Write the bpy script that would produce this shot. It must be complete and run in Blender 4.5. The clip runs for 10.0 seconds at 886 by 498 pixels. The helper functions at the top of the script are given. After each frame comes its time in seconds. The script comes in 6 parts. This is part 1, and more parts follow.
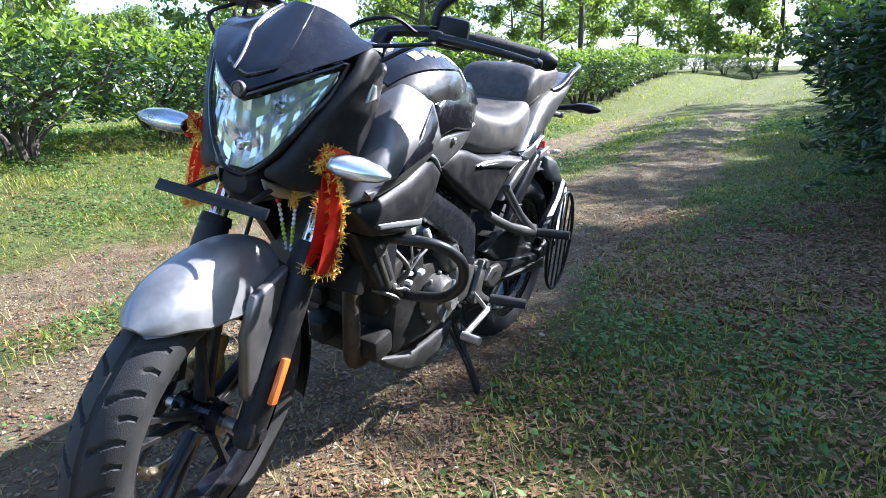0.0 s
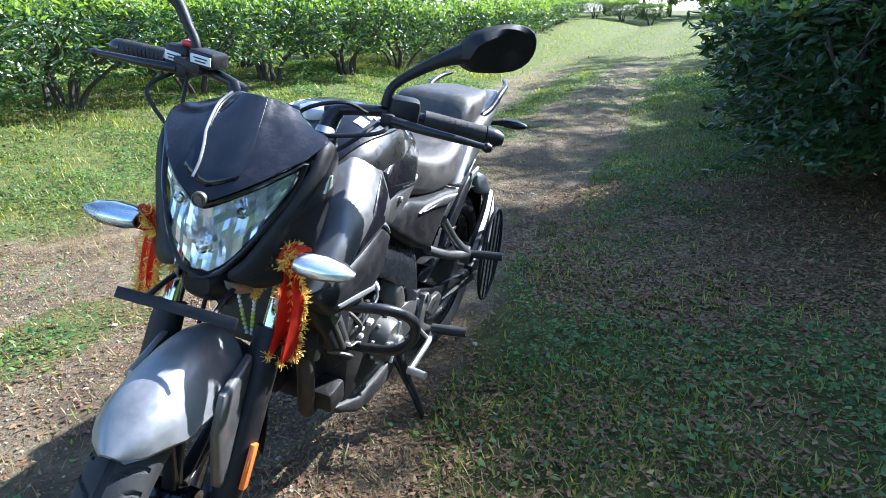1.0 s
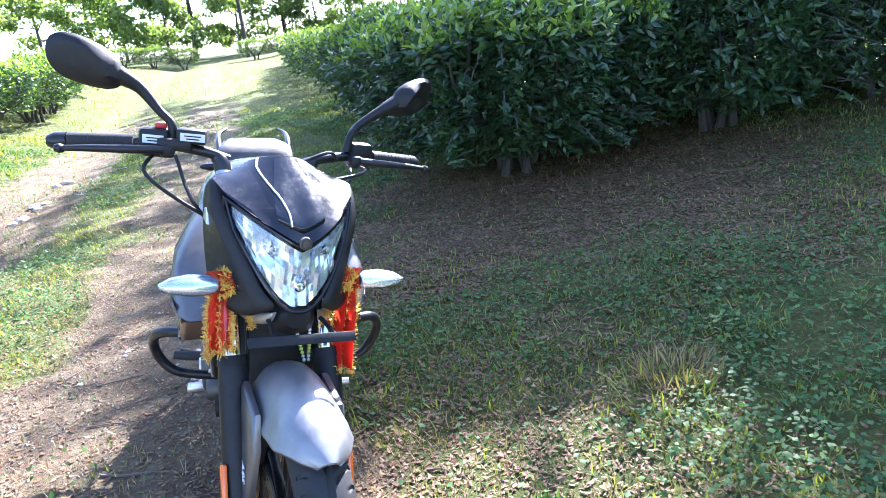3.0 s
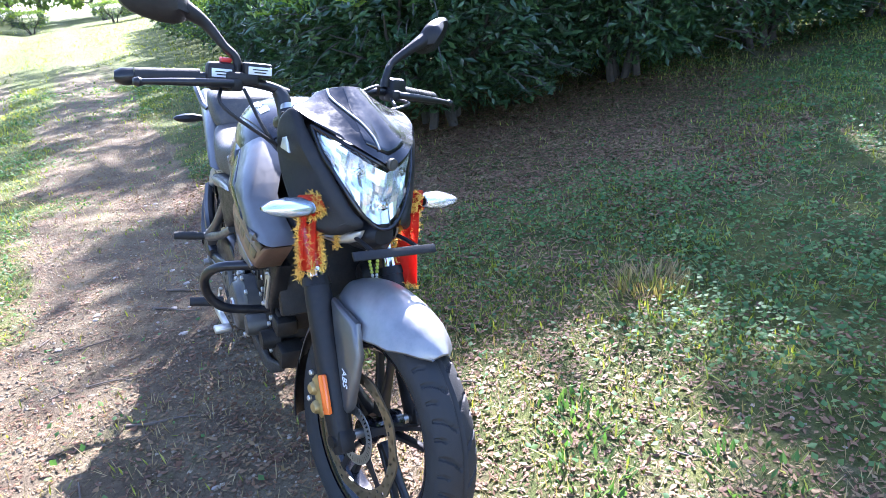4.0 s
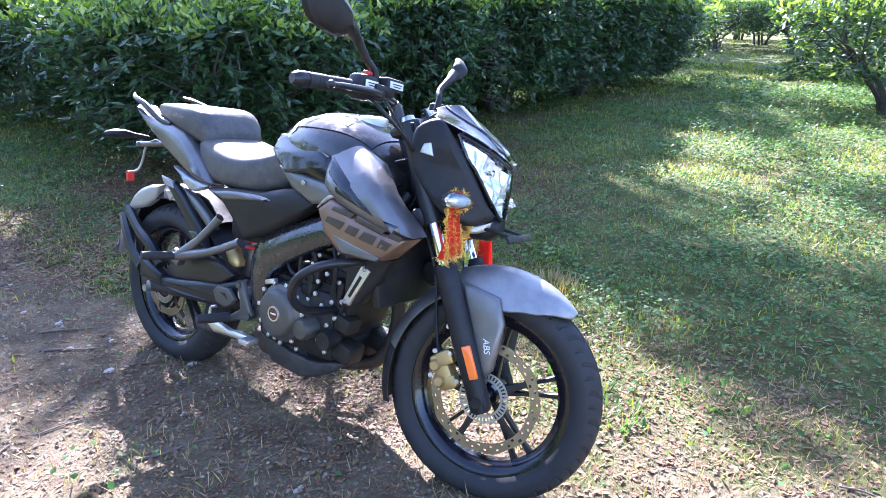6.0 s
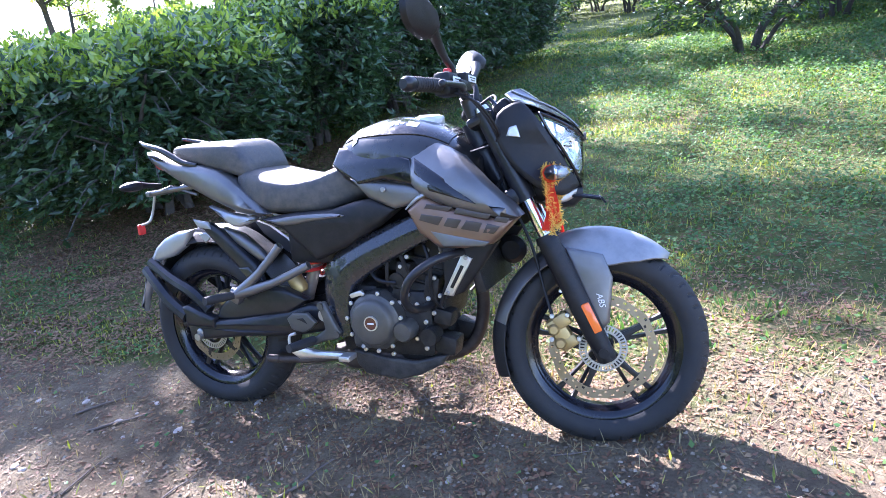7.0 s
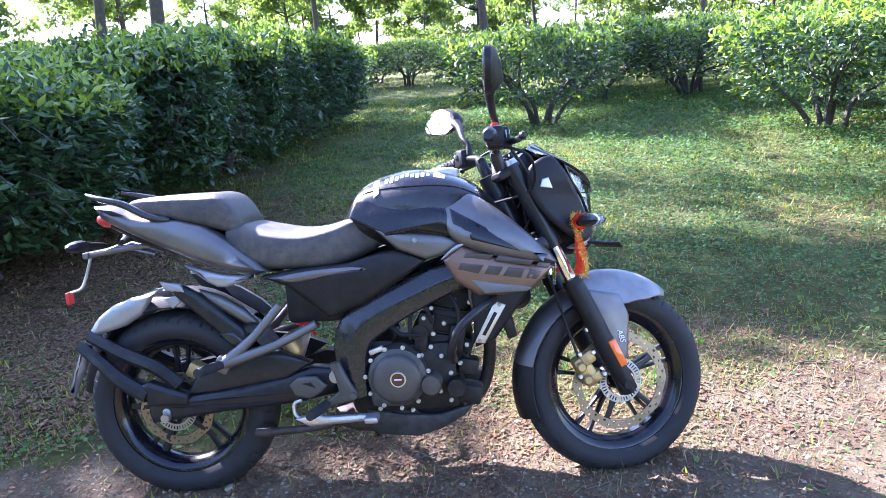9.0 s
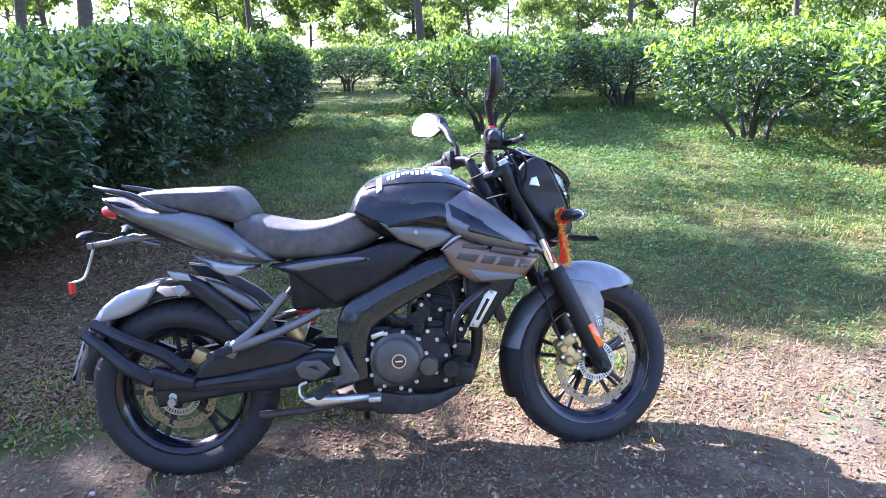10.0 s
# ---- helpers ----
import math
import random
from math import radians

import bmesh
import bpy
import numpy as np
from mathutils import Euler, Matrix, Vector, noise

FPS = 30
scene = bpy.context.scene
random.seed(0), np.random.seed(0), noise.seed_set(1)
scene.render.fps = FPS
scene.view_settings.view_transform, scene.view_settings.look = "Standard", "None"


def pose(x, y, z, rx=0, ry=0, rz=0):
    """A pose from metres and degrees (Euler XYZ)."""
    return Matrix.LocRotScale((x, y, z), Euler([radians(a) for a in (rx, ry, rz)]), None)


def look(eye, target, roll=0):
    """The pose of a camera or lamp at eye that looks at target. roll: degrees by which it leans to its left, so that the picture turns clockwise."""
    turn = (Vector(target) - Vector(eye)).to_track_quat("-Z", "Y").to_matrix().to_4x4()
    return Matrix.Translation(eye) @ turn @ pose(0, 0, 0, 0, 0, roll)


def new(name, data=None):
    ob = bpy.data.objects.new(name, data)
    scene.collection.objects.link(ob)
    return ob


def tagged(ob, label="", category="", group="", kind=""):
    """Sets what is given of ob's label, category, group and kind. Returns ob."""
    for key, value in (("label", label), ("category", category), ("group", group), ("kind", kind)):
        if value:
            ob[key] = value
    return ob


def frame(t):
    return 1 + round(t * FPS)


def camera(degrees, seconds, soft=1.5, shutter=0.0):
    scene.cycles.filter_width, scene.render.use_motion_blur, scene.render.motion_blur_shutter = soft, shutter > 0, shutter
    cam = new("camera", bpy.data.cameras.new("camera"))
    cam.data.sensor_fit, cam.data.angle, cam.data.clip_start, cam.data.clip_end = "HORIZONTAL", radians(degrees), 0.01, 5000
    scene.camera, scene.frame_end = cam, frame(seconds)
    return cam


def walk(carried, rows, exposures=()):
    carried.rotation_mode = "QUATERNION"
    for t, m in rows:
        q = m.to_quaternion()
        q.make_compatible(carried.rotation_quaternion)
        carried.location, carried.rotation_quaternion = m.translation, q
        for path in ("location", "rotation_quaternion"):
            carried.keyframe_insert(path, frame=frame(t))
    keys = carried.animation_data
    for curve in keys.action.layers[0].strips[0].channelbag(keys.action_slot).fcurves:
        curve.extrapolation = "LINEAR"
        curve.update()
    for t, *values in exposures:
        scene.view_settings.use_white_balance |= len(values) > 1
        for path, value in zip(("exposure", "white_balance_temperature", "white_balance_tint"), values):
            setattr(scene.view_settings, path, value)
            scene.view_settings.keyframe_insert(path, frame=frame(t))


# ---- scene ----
cam = camera(68.0, 10.0, 0.8)
PATH = [
    (0, (2.109, 1.024, 0.806), (0.417, 0.046, 0.379), -2.2),
    (0.5, (2.108, 0.996, 0.804), (0.425, 0.019, 0.343), -1.5),
    (0.6, (2.108, 0.995, 0.812), (0.422, 0.021, 0.353), -1.5),
    (0.7, (2.108, 0.989, 0.870), (0.374, 0.102, 0.417), -0.8),
    (0.9, (2.134, 0.976, 1.008), (0.381, 0.187, 0.455), -1.5),
    (1, (2.134, 0.944, 1.075), (0.365, 0.231, 0.474), -1.9),
    (1.1, (2.175, 0.940, 1.121), (0.386, 0.279, 0.518), -3.4),
    (1.2, (2.210, 0.935, 1.151), (0.363, 0.383, 0.619), -3.8),
    (1.5, (2.295, 0.828, 1.177), (0.379, 0.625, 0.639), -1.9),
    (1.7, (2.368, 0.758, 1.184), (0.460, 0.634, 0.598), -2.8),
    (2, (2.438, 0.648, 1.203), (0.508, 0.626, 0.678), -3.6),
    (2.2, (2.443, 0.540, 1.188), (0.500, 0.602, 0.718), -5.1),
    (2.5, (2.510, 0.354, 1.210), (0.599, 0.546, 0.652), -8.6),
    (2.7, (2.551, 0.266, 1.198), (0.660, 0.600, 0.640), -7.5),
    (3.8, (2.591, -0.237, 1.168), (0.878, 0.512, 0.459), -8.2),
    (4, (2.588, -0.309, 1.174), (0.900, 0.479, 0.445), -7.5),
    (4.2, (2.622, -0.413, 1.178), (1.005, 0.512, 0.450), -6.8),
    (4.5, (2.624, -0.578, 1.186), (1.151, 0.494, 0.361), -4.4),
    (5, (2.557, -0.811, 1.214), (1.154, 0.434, 0.519), -4.3),
    (5.5, (2.332, -1.057, 1.239), (1.034, 0.295, 0.540), -6.4),
    (5.7, (2.270, -1.164, 1.216), (1.024, 0.259, 0.565), -2.1),
    (6.8, (1.790, -1.619, 1.173), (1.009, 0.116, 0.558), -6.5),
    (7, (1.698, -1.692, 1.209), (0.897, 0.024, 0.565), -8.8),
    (7.5, (1.522, -1.858, 1.230), (0.948, -0.041, 0.621), -6.4),
    (8, (1.340, -1.946, 1.259), (0.929, -0.072, 0.695), -5.5),
    (8.5, (1.134, -1.871, 1.247), (0.829, 0.019, 0.667), -6.9),
    (9, (0.959, -1.883, 1.260), (0.846, 0.040, 0.722), -4.8),
    (9.5, (0.790, -1.979, 1.282), (0.817, -0.053, 0.745), -4.3),
    (10, (0.755, -2.060, 1.272), (0.850, -0.134, 0.742), -2.9),
]

EXPOSURES = [
    (0.0, 2.1, 5650, 14), (1.2, 2.1, 5400, 10), (2.0, 2.6, 5450, 15), (2.6, 2.95, 5500, 21),
    (4.0, 3.05, 5500, 23), (5.0, 3.2, 5500, 25), (7.5, 3.1, 5450, 30), (9.0, 3.0, 5450, 32), (10.0, 3.0, 5450, 32),
]
walk(cam, [(t, look(eye, target, roll)) for t, eye, target, roll in PATH], EXPOSURES)

# ---- light: a clear low sun behind the bike's left shoulder ----
SUN_AZ, SUN_EL = 141.0, 37.0
to_sun = Vector((math.cos(radians(SUN_AZ)) * math.cos(radians(SUN_EL)), math.sin(radians(SUN_AZ)) * math.cos(radians(SUN_EL)), math.sin(radians(SUN_EL))))
world = bpy.data.worlds.new("sky")
scene.world = world
world.use_nodes = True
wt = world.node_tree
sky = wt.nodes.new("ShaderNodeTexSky")
sky.sky_type, sky.sun_disc = "NISHITA", False
sky.sun_elevation, sky.sun_rotation = radians(SUN_EL), radians(90.0 - SUN_AZ)
sky.air_density, sky.dust_density = 1.0, 0.8
wt.links.new(sky.outputs[0], wt.nodes["Background"].inputs[0])
wt.nodes["Background"].inputs[1].default_value = 0.095
sun = new("sun", bpy.data.lights.new("sun", "SUN"))
sun.data.energy, sun.data.angle, sun.data.color = 5.0, radians(0.55), (1.0, 0.95, 0.88)
sun.matrix_world = look(to_sun * 60, (0, 0, 0))

# ---- materials ----
def nodes_of(name):
    m = bpy.data.materials.new(name)
    m.use_nodes = True
    return m, m.node_tree, m.node_tree.nodes["Principled BSDF"]


def ramp(nt, fac, stops):
    r = nt.nodes.new("ShaderNodeValToRGB")
    el = r.color_ramp.elements
    while len(el) < len(stops):
        el.new(0.5)
    for e, (p, c) in zip(el, stops):
        e.position, e.color = p, (*c, 1.0)
    nt.links.new(fac, r.inputs[0])
    return r.outputs[0]


def noise_tex(nt, scale, detail=4.0, rough=0.6, kind="Object"):
    co = nt.nodes.new("ShaderNodeTexCoord")
    n = nt.nodes.new("ShaderNodeTexNoise")
    n.inputs["Scale"].default_value, n.inputs["Detail"].default_value, n.inputs["Roughness"].default_value = scale, detail, rough
    nt.links.new(co.outputs[kind], n.inputs["Vector"])
    return n.outputs["Fac"]


def bump(nt, bsdf, height, strength, dist=0.002):
    b = nt.nodes.new("ShaderNodeBump")
    b.inputs["Strength"].default_value, b.inputs["Distance"].default_value = strength, dist
    nt.links.new(height, b.inputs["Height"])
    nt.links.new(b.outputs[0], bsdf.inputs["Normal"])


def surface(name, color, rough=0.5, metal=0.0, coat=0.0, dust=0.0, grain=0.0, grain_scale=400.0, dust_color=(0.35, 0.28, 0.2), spread=0.15):
    """A painted, cast or moulded surface: tone varied at two scales, road dust in patches, fine relief."""
    m, nt, b = nodes_of(name)
    lo = tuple(c * (1 - spread) for c in color)
    hi = tuple(min(1, c * (1 + spread)) for c in color)
    tone = ramp(nt, noise_tex(nt, 9.0), [(0.3, lo), (0.7, hi)])
    if dust > 0:
        mix = nt.nodes.new("ShaderNodeMix")
        mix.data_type = "RGBA"
        patch = ramp(nt, noise_tex(nt, 26.0, 8.0, 0.72), [(0.42, (0, 0, 0)), (0.78, (dust,) * 3)])
        nt.links.new(patch, mix.inputs[0])
        nt.links.new(tone, mix.inputs[6])
        mix.inputs[7].default_value = (*dust_color, 1)
        nt.links.new(mix.outputs[2], b.inputs["Base Color"])
        worn = ramp(nt, noise_tex(nt, 26.0, 8.0, 0.72), [(0.4, (rough,) * 3), (0.8, (min(1, rough + 0.3),) * 3)])
        nt.links.new(worn, b.inputs["Roughness"])
    else:
        nt.links.new(tone, b.inputs["Base Color"])
        b.inputs["Roughness"].default_value = rough
    b.inputs["Metallic"].default_value = metal
    b.inputs["Coat Weight"].default_value = coat
    b.inputs["Coat Roughness"].default_value = 0.08
    if grain > 0:
        bump(nt, b, noise_tex(nt, grain_scale, 3.0), grain)
    return m


M_GREY = surface("grey satin paint", (0.15, 0.146, 0.143), 0.36, 0.72, 0.3, 0.05, 0.05, 900)
M_FENDER = surface("scuffed grey paint", (0.23, 0.23, 0.232), 0.36, 0.55, 0.3, 0.30, 0.08, 700, (0.5, 0.48, 0.46))
M_TANK = surface("dark grey metallic paint", (0.026, 0.025, 0.024), 0.26, 0.5, 0.6, 0.03)
M_BEAM = surface("glossy black frame paint", (0.012, 0.013, 0.017), 0.2, 0, 0.6, 0.03)
M_BADGE = surface("dark red badge", (0.06, 0.012, 0.011), 0.3, 0, 0.5)
M_PILLION = surface("black pillion vinyl", (0.032, 0.031, 0.03), 0.42, 0, 0, 0.25, 0.4, 1400)
M_SILVER = surface("silver paint", (0.32, 0.325, 0.335), 0.3, 0.55, 0.4, 0.1)
M_BLACK = surface("black moulded plastic", (0.009, 0.009, 0.0105), 0.4, 0, 0, 0.05, 0.25, 700)
M_GLOSS = surface("gloss black paint", (0.006, 0.006, 0.009), 0.14, 0, 0.4, 0.02)
M_SMOKE = surface("dark smoked visor", (0.008, 0.010, 0.015), 0.1, 0, 0.5, 0.02)
M_FRAME = surface("satin black frame paint", (0.010, 0.0105, 0.013), 0.32, 0, 0.2, 0.05)
M_DECAL = surface("bronze decal", (0.17, 0.10, 0.065), 0.32, 0.4, 0.3, 0.06)
M_DECAL_DARK = surface("dark brown decal", (0.05, 0.034, 0.026), 0.32, 0.3, 0.3, 0.05)
M_WHITE = surface("white decal", (0.72, 0.72, 0.7), 0.4)
M_RUBBER = surface("tyre rubber", (0.012, 0.012, 0.0125), 0.66, 0, 0, 0.18, 0.4, 500, (0.15, 0.13, 0.11))
M_SEAT = surface("dusty seat vinyl", (0.045, 0.043, 0.041), 0.45, 0, 0, 0.25, 0.4, 1400)
M_ENGINE = surface("dark cast engine metal", (0.022, 0.021, 0.02), 0.4, 0.4, 0, 0.10, 0.5, 600)
M_CASE = surface("grey engine cover", (0.085, 0.081, 0.072), 0.4, 0.5, 0, 0.12, 0.3, 800)
M_ALLOY = surface("bare alloy", (0.62, 0.61, 0.58), 0.32, 0.9, 0, 0.2, 0.2, 500)
M_CHROME = surface("polished fork chrome", (0.78, 0.78, 0.8), 0.08, 1.0)
M_STEEL = surface("dull steel", (0.4, 0.39, 0.37), 0.38, 0.9, 0, 0.25)
M_DISC = surface("brake disc steel", (0.29, 0.235, 0.155), 0.36, 0.85, 0, 0.12)
M_GOLD = surface("gold anodised caliper", (0.42, 0.30, 0.12), 0.42, 0.7, 0, 0.25)
M_RED = surface("red paint", (0.55, 0.03, 0.025), 0.4)
M_ORANGE = surface("orange reflector", (0.85, 0.16, 0.02), 0.2, 0, 0.6)
M_AMBER = surface("amber bulb", (0.7, 0.28, 0.1), 0.25)
M_LABEL = surface("pale warning label", (0.62, 0.64, 0.66), 0.4)
M_MUD = surface("mud-caked belly plastic", (0.025, 0.024, 0.023), 0.5, 0, 0, 0.32, 0.8, 300, (0.2, 0.18, 0.16))
M_EXHAUST = surface("heat-browned exhaust", (0.045, 0.032, 0.026), 0.55, 0.4, 0, 0.2)
M_REFLECTOR = surface("lamp reflector", (0.84, 0.89, 0.97), 0.14, 0.75)
M_BEADW = surface("white bead", (0.75, 0.74, 0.7), 0.4)
M_BEADG = surface("yellow-green bead", (0.5, 0.55, 0.06), 0.4)
M_TINSEL = surface("gold tinsel", (0.85, 0.50, 0.09), 0.4, 0.3, 0, 0, 0, 400, (0.3, 0.3, 0.3), 0.3)


for dull in (M_BLACK, M_FRAME, M_ENGINE, M_BEAM, M_GLOSS, M_SMOKE):
    dull.node_tree.nodes["Principled BSDF"].inputs["Specular IOR Level"].default_value = 0.28


def glassy(name, tint=(1, 1, 1), extra=0.0):
    m = bpy.data.materials.new(name)
    m.use_nodes = True
    nt = m.node_tree
    nt.nodes.clear()
    out, mix = nt.nodes.new("ShaderNodeOutputMaterial"), nt.nodes.new("ShaderNodeMixShader")
    tr, gl, fr = nt.nodes.new("ShaderNodeBsdfTransparent"), nt.nodes.new("ShaderNodeBsdfGlossy"), nt.nodes.new("ShaderNodeFresnel")
    tr.inputs[0].default_value = (*tint, 1)
    gl.inputs["Roughness"].default_value = 0.03
    fr.inputs[0].default_value = 1.5 + extra
    nt.links.new(fr.outputs[0], mix.inputs[0])
    nt.links.new(tr.outputs[0], mix.inputs[1])
    nt.links.new(gl.outputs[0], mix.inputs[2])
    nt.links.new(mix.outputs[0], out.inputs[0])
    return m


M_LENS = glassy("clear lamp lens", (0.93, 0.96, 0.98))
M_MIRROR, _nt, _b = nodes_of("mirror glass")
_b.inputs["Metallic"].default_value, _b.inputs["Roughness"].default_value = 1.0, 0.02
_b.inputs["Base Color"].default_value = (0.9, 0.9, 0.9, 1)


def thin_stuff(name, stops, rough, through_light, scale=2.0, spec=0.5, relief=0.0, per_piece=0.6):
    """Leaves, blades and cloth: tone varied piece by piece and in drifts, part of the light passing through."""
    m, nt, b = nodes_of(name)
    geo = nt.nodes.new("ShaderNodeNewGeometry")
    drift = noise_tex(nt, scale, 3.0)
    mixf = nt.nodes.new("ShaderNodeMix")
    mixf.inputs[0].default_value = per_piece
    nt.links.new(drift, mixf.inputs[2])
    nt.links.new(geo.outputs["Random Per Island"], mixf.inputs[3])
    color = ramp(nt, mixf.outputs[0], stops)
    nt.links.new(color, b.inputs["Base Color"])
    b.inputs["Roughness"].default_value = rough
    b.inputs["Specular IOR Level"].default_value = spec
    if relief:
        bump(nt, b, noise_tex(nt, 300.0, 2.0), relief)
    if through_light > 0:
        tl, mix = nt.nodes.new("ShaderNodeBsdfTranslucent"), nt.nodes.new("ShaderNodeMixShader")
        bright = nt.nodes.new("ShaderNodeMix")
        bright.data_type, bright.blend_type = "RGBA", "MULTIPLY"
        bright.inputs[0].default_value = 1.0
        bright.inputs[7].default_value = (1.6, 1.75, 0.6, 1) if name != "red gauze cloth" else (1.5, 1.2, 1.0, 1)
        nt.links.new(color, bright.inputs[6])
        nt.links.new(bright.outputs[2], tl.inputs[0])
        mix.inputs[0].default_value = through_light
        nt.links.new(b.outputs[0], mix.inputs[1])
        nt.links.new(tl.outputs[0], mix.inputs[2])
        nt.links.new(mix.outputs[0], nt.nodes["Material Output"].inputs[0])
    return m


M_CLOTH = thin_stuff("red gauze cloth", [(0.2, (0.55, 0.04, 0.025)), (0.8, (0.80, 0.15, 0.07))], 0.7, 0.55, 60, 0.2, 0.5)
M_CLOTH.node_tree.nodes["Principled BSDF"].inputs["Alpha"].default_value = 0.5
M_TEA = thin_stuff("tea leaf", [(0.15, (0.018, 0.044, 0.019)), (0.55, (0.04, 0.086, 0.031)), (0.9, (0.085, 0.145, 0.045))], 0.3, 0.2, 1.6, 0.5)
M_TEA_PALE = thin_stuff("new-growth and sunlit tea leaf", [(0.1, (0.11, 0.185, 0.032)), (0.6, (0.21, 0.29, 0.055)), (0.95, (0.33, 0.38, 0.10))], 0.26, 0.34, 2.0, 0.65)
M_TREE = thin_stuff("shade tree leaf", [(0.15, (0.065, 0.10, 0.045)), (0.6, (0.13, 0.175, 0.07)), (0.95, (0.22, 0.26, 0.10))], 0.5, 0.62, 0.25)
M_GRASS = thin_stuff("grass blade", [(0.08, (0.045, 0.08, 0.016)), (0.4, (0.175, 0.20, 0.035)), (0.68, (0.31, 0.315, 0.055)), (0.95, (0.52, 0.44, 0.17))], 0.45, 0.35, 1.1, 0.45, 0.0, 0.45)
M_WEED = thin_stuff("creeping weed leaf", [(0.1, (0.03, 0.08, 0.028)), (0.5, (0.075, 0.15, 0.048)), (0.95, (0.17, 0.25, 0.085))], 0.55, 0.32, 1.4, 0.18)
M_STRAW = thin_stuff("dry straw", [(0.1, (0.17, 0.12, 0.06)), (0.6, (0.31, 0.24, 0.12)), (0.95, (0.46, 0.38, 0.21))], 0.7, 0.2, 3.0, 0.2)
M_LITTER = thin_stuff("fallen leaf", [(0.05, (0.06, 0.032, 0.02)), (0.45, (0.17, 0.09, 0.05)), (0.8, (0.24, 0.165, 0.083)), (0.98, (0.44, 0.345, 0.20))], 0.65, 0.12, 5.0, 0.25)
M_BARK = surface("bark", (0.055, 0.045, 0.036), 0.85, 0, 0, 0.4, 1.0, 60, (0.13, 0.12, 0.10), 0.35)
M_TWIG = surface("dry twig", (0.13, 0.10, 0.075), 0.8, 0, 0, 0, 0.6, 200, (0.2, 0.2, 0.2), 0.4)
M_STONE = surface("pale track stone", (0.36, 0.31, 0.26), 0.8, 0, 0, 0.4, 0.8, 120, (0.42, 0.35, 0.27), 0.25)

M_GRIT = thin_stuff("track grit", [(0.1, (0.10, 0.075, 0.055)), (0.6, (0.25, 0.20, 0.135)), (0.95, (0.43, 0.37, 0.27))], 0.85, 0.0, 3.0, 0.2)

# earth: bare track and turf floor, shared out by the "turf" values of the ground sheet
M_EARTH, nt, b = nodes_of("track earth and turf floor")
dirt = ramp(nt, noise_tex(nt, 5.0, 10.0, 0.7), [(0.25, (0.075, 0.051, 0.034)), (0.5, (0.165, 0.127, 0.078)), (0.75, (0.29, 0.240, 0.150))])
turf = ramp(nt, noise_tex(nt, 7.0, 10.0, 0.75), [(0.25, (0.03, 0.038, 0.013)), (0.5, (0.095, 0.115, 0.03)), (0.75, (0.20, 0.19, 0.055))])
at = nt.nodes.new("ShaderNodeAttribute")
at.attribute_name = "turf"
add = nt.nodes.new("ShaderNodeMath")
add.operation = "MULTIPLY_ADD"
nt.links.new(noise_tex(nt, 16.0, 8.0, 0.7), add.inputs[0])
add.inputs[1].default_value = 0.9
nt.links.new(at.outputs["Fac"], add.inputs[2])
edge = ramp(nt, add.outputs[0], [(0.72, (0, 0, 0)), (1.02, (1, 1, 1))])
mx = nt.nodes.new("ShaderNodeMix")
mx.data_type = "RGBA"
nt.links.new(edge, mx.inputs[0])
nt.links.new(dirt, mx.inputs[6])
nt.links.new(turf, mx.inputs[7])
crumb = nt.nodes.new("ShaderNodeMix")
crumb.data_type, crumb.blend_type = "RGBA", "MULTIPLY"
crumb.inputs[0].default_value = 1.0
nt.links.new(mx.outputs[2], crumb.inputs[6])
nt.links.new(ramp(nt, noise_tex(nt, 85.0, 6.0, 0.8), [(0.3, (0.45, 0.43, 0.40)), (0.5, (0.95, 0.95, 0.95)), (0.72, (1.0, 1.0, 1.0))]), crumb.inputs[7])
nt.links.new(crumb.outputs[2], b.inputs["Base Color"])
b.inputs["Roughness"].default_value = 0.92
b.inputs["Specular IOR Level"].default_value = 0.2
bump(nt, b, noise_tex(nt, 55.0, 9.0, 0.8), 1.0, 0.02)

# ---- building helpers ----
from mathutils.geometry import tessellate_polygon


def mesh_from(name, verts, faces, mats, face_mats=None, smooth=None):
    me = bpy.data.meshes.new(name)
    me.from_pydata([tuple(v) for v in verts], [], [tuple(f) for f in faces])
    for m in mats if isinstance(mats, (list, tuple)) else [mats]:
        me.materials.append(m)
    if face_mats is not None:
        me.polygons.foreach_set("material_index", face_mats)
    if smooth is not None:
        me.polygons.foreach_set("use_smooth", [True] * len(me.polygons))
        me.set_sharp_from_angle(angle=radians(smooth))
    me.update()
    return me


def part_of(name, geo, mat, parent, label="", smooth=38):
    """One mesh object under a thing or a part."""
    me = mesh_from(name, *geo, mat, smooth=smooth)
    bm = bmesh.new()
    bm.from_mesh(me)
    bmesh.ops.recalc_face_normals(bm, faces=bm.faces)
    bm.to_mesh(me)
    bm.free()
    ob = new(name, me)
    ob.parent = parent
    return tagged(ob, label)


def soup(name, quads, mats, kind="stuff", face_mats=None):
    """One object of many loose four-cornered pieces; quads: an array of n x 4 x 3."""
    q = np.asarray(quads, np.float32)
    n = len(q)
    me = bpy.data.meshes.new(name)
    me.vertices.add(4 * n)
    me.vertices.foreach_set("co", q.reshape(-1))
    me.loops.add(4 * n)
    me.loops.foreach_set("vertex_index", np.arange(4 * n, dtype=np.int32))
    me.polygons.add(n)
    me.polygons.foreach_set("loop_start", np.arange(0, 4 * n, 4, dtype=np.int32))
    for m in mats if isinstance(mats, (list, tuple)) else [mats]:
        me.materials.append(m)
    if face_mats is not None:
        me.polygons.foreach_set("material_index", np.asarray(face_mats, np.int32))
    me.update(calc_edges=True)
    return me


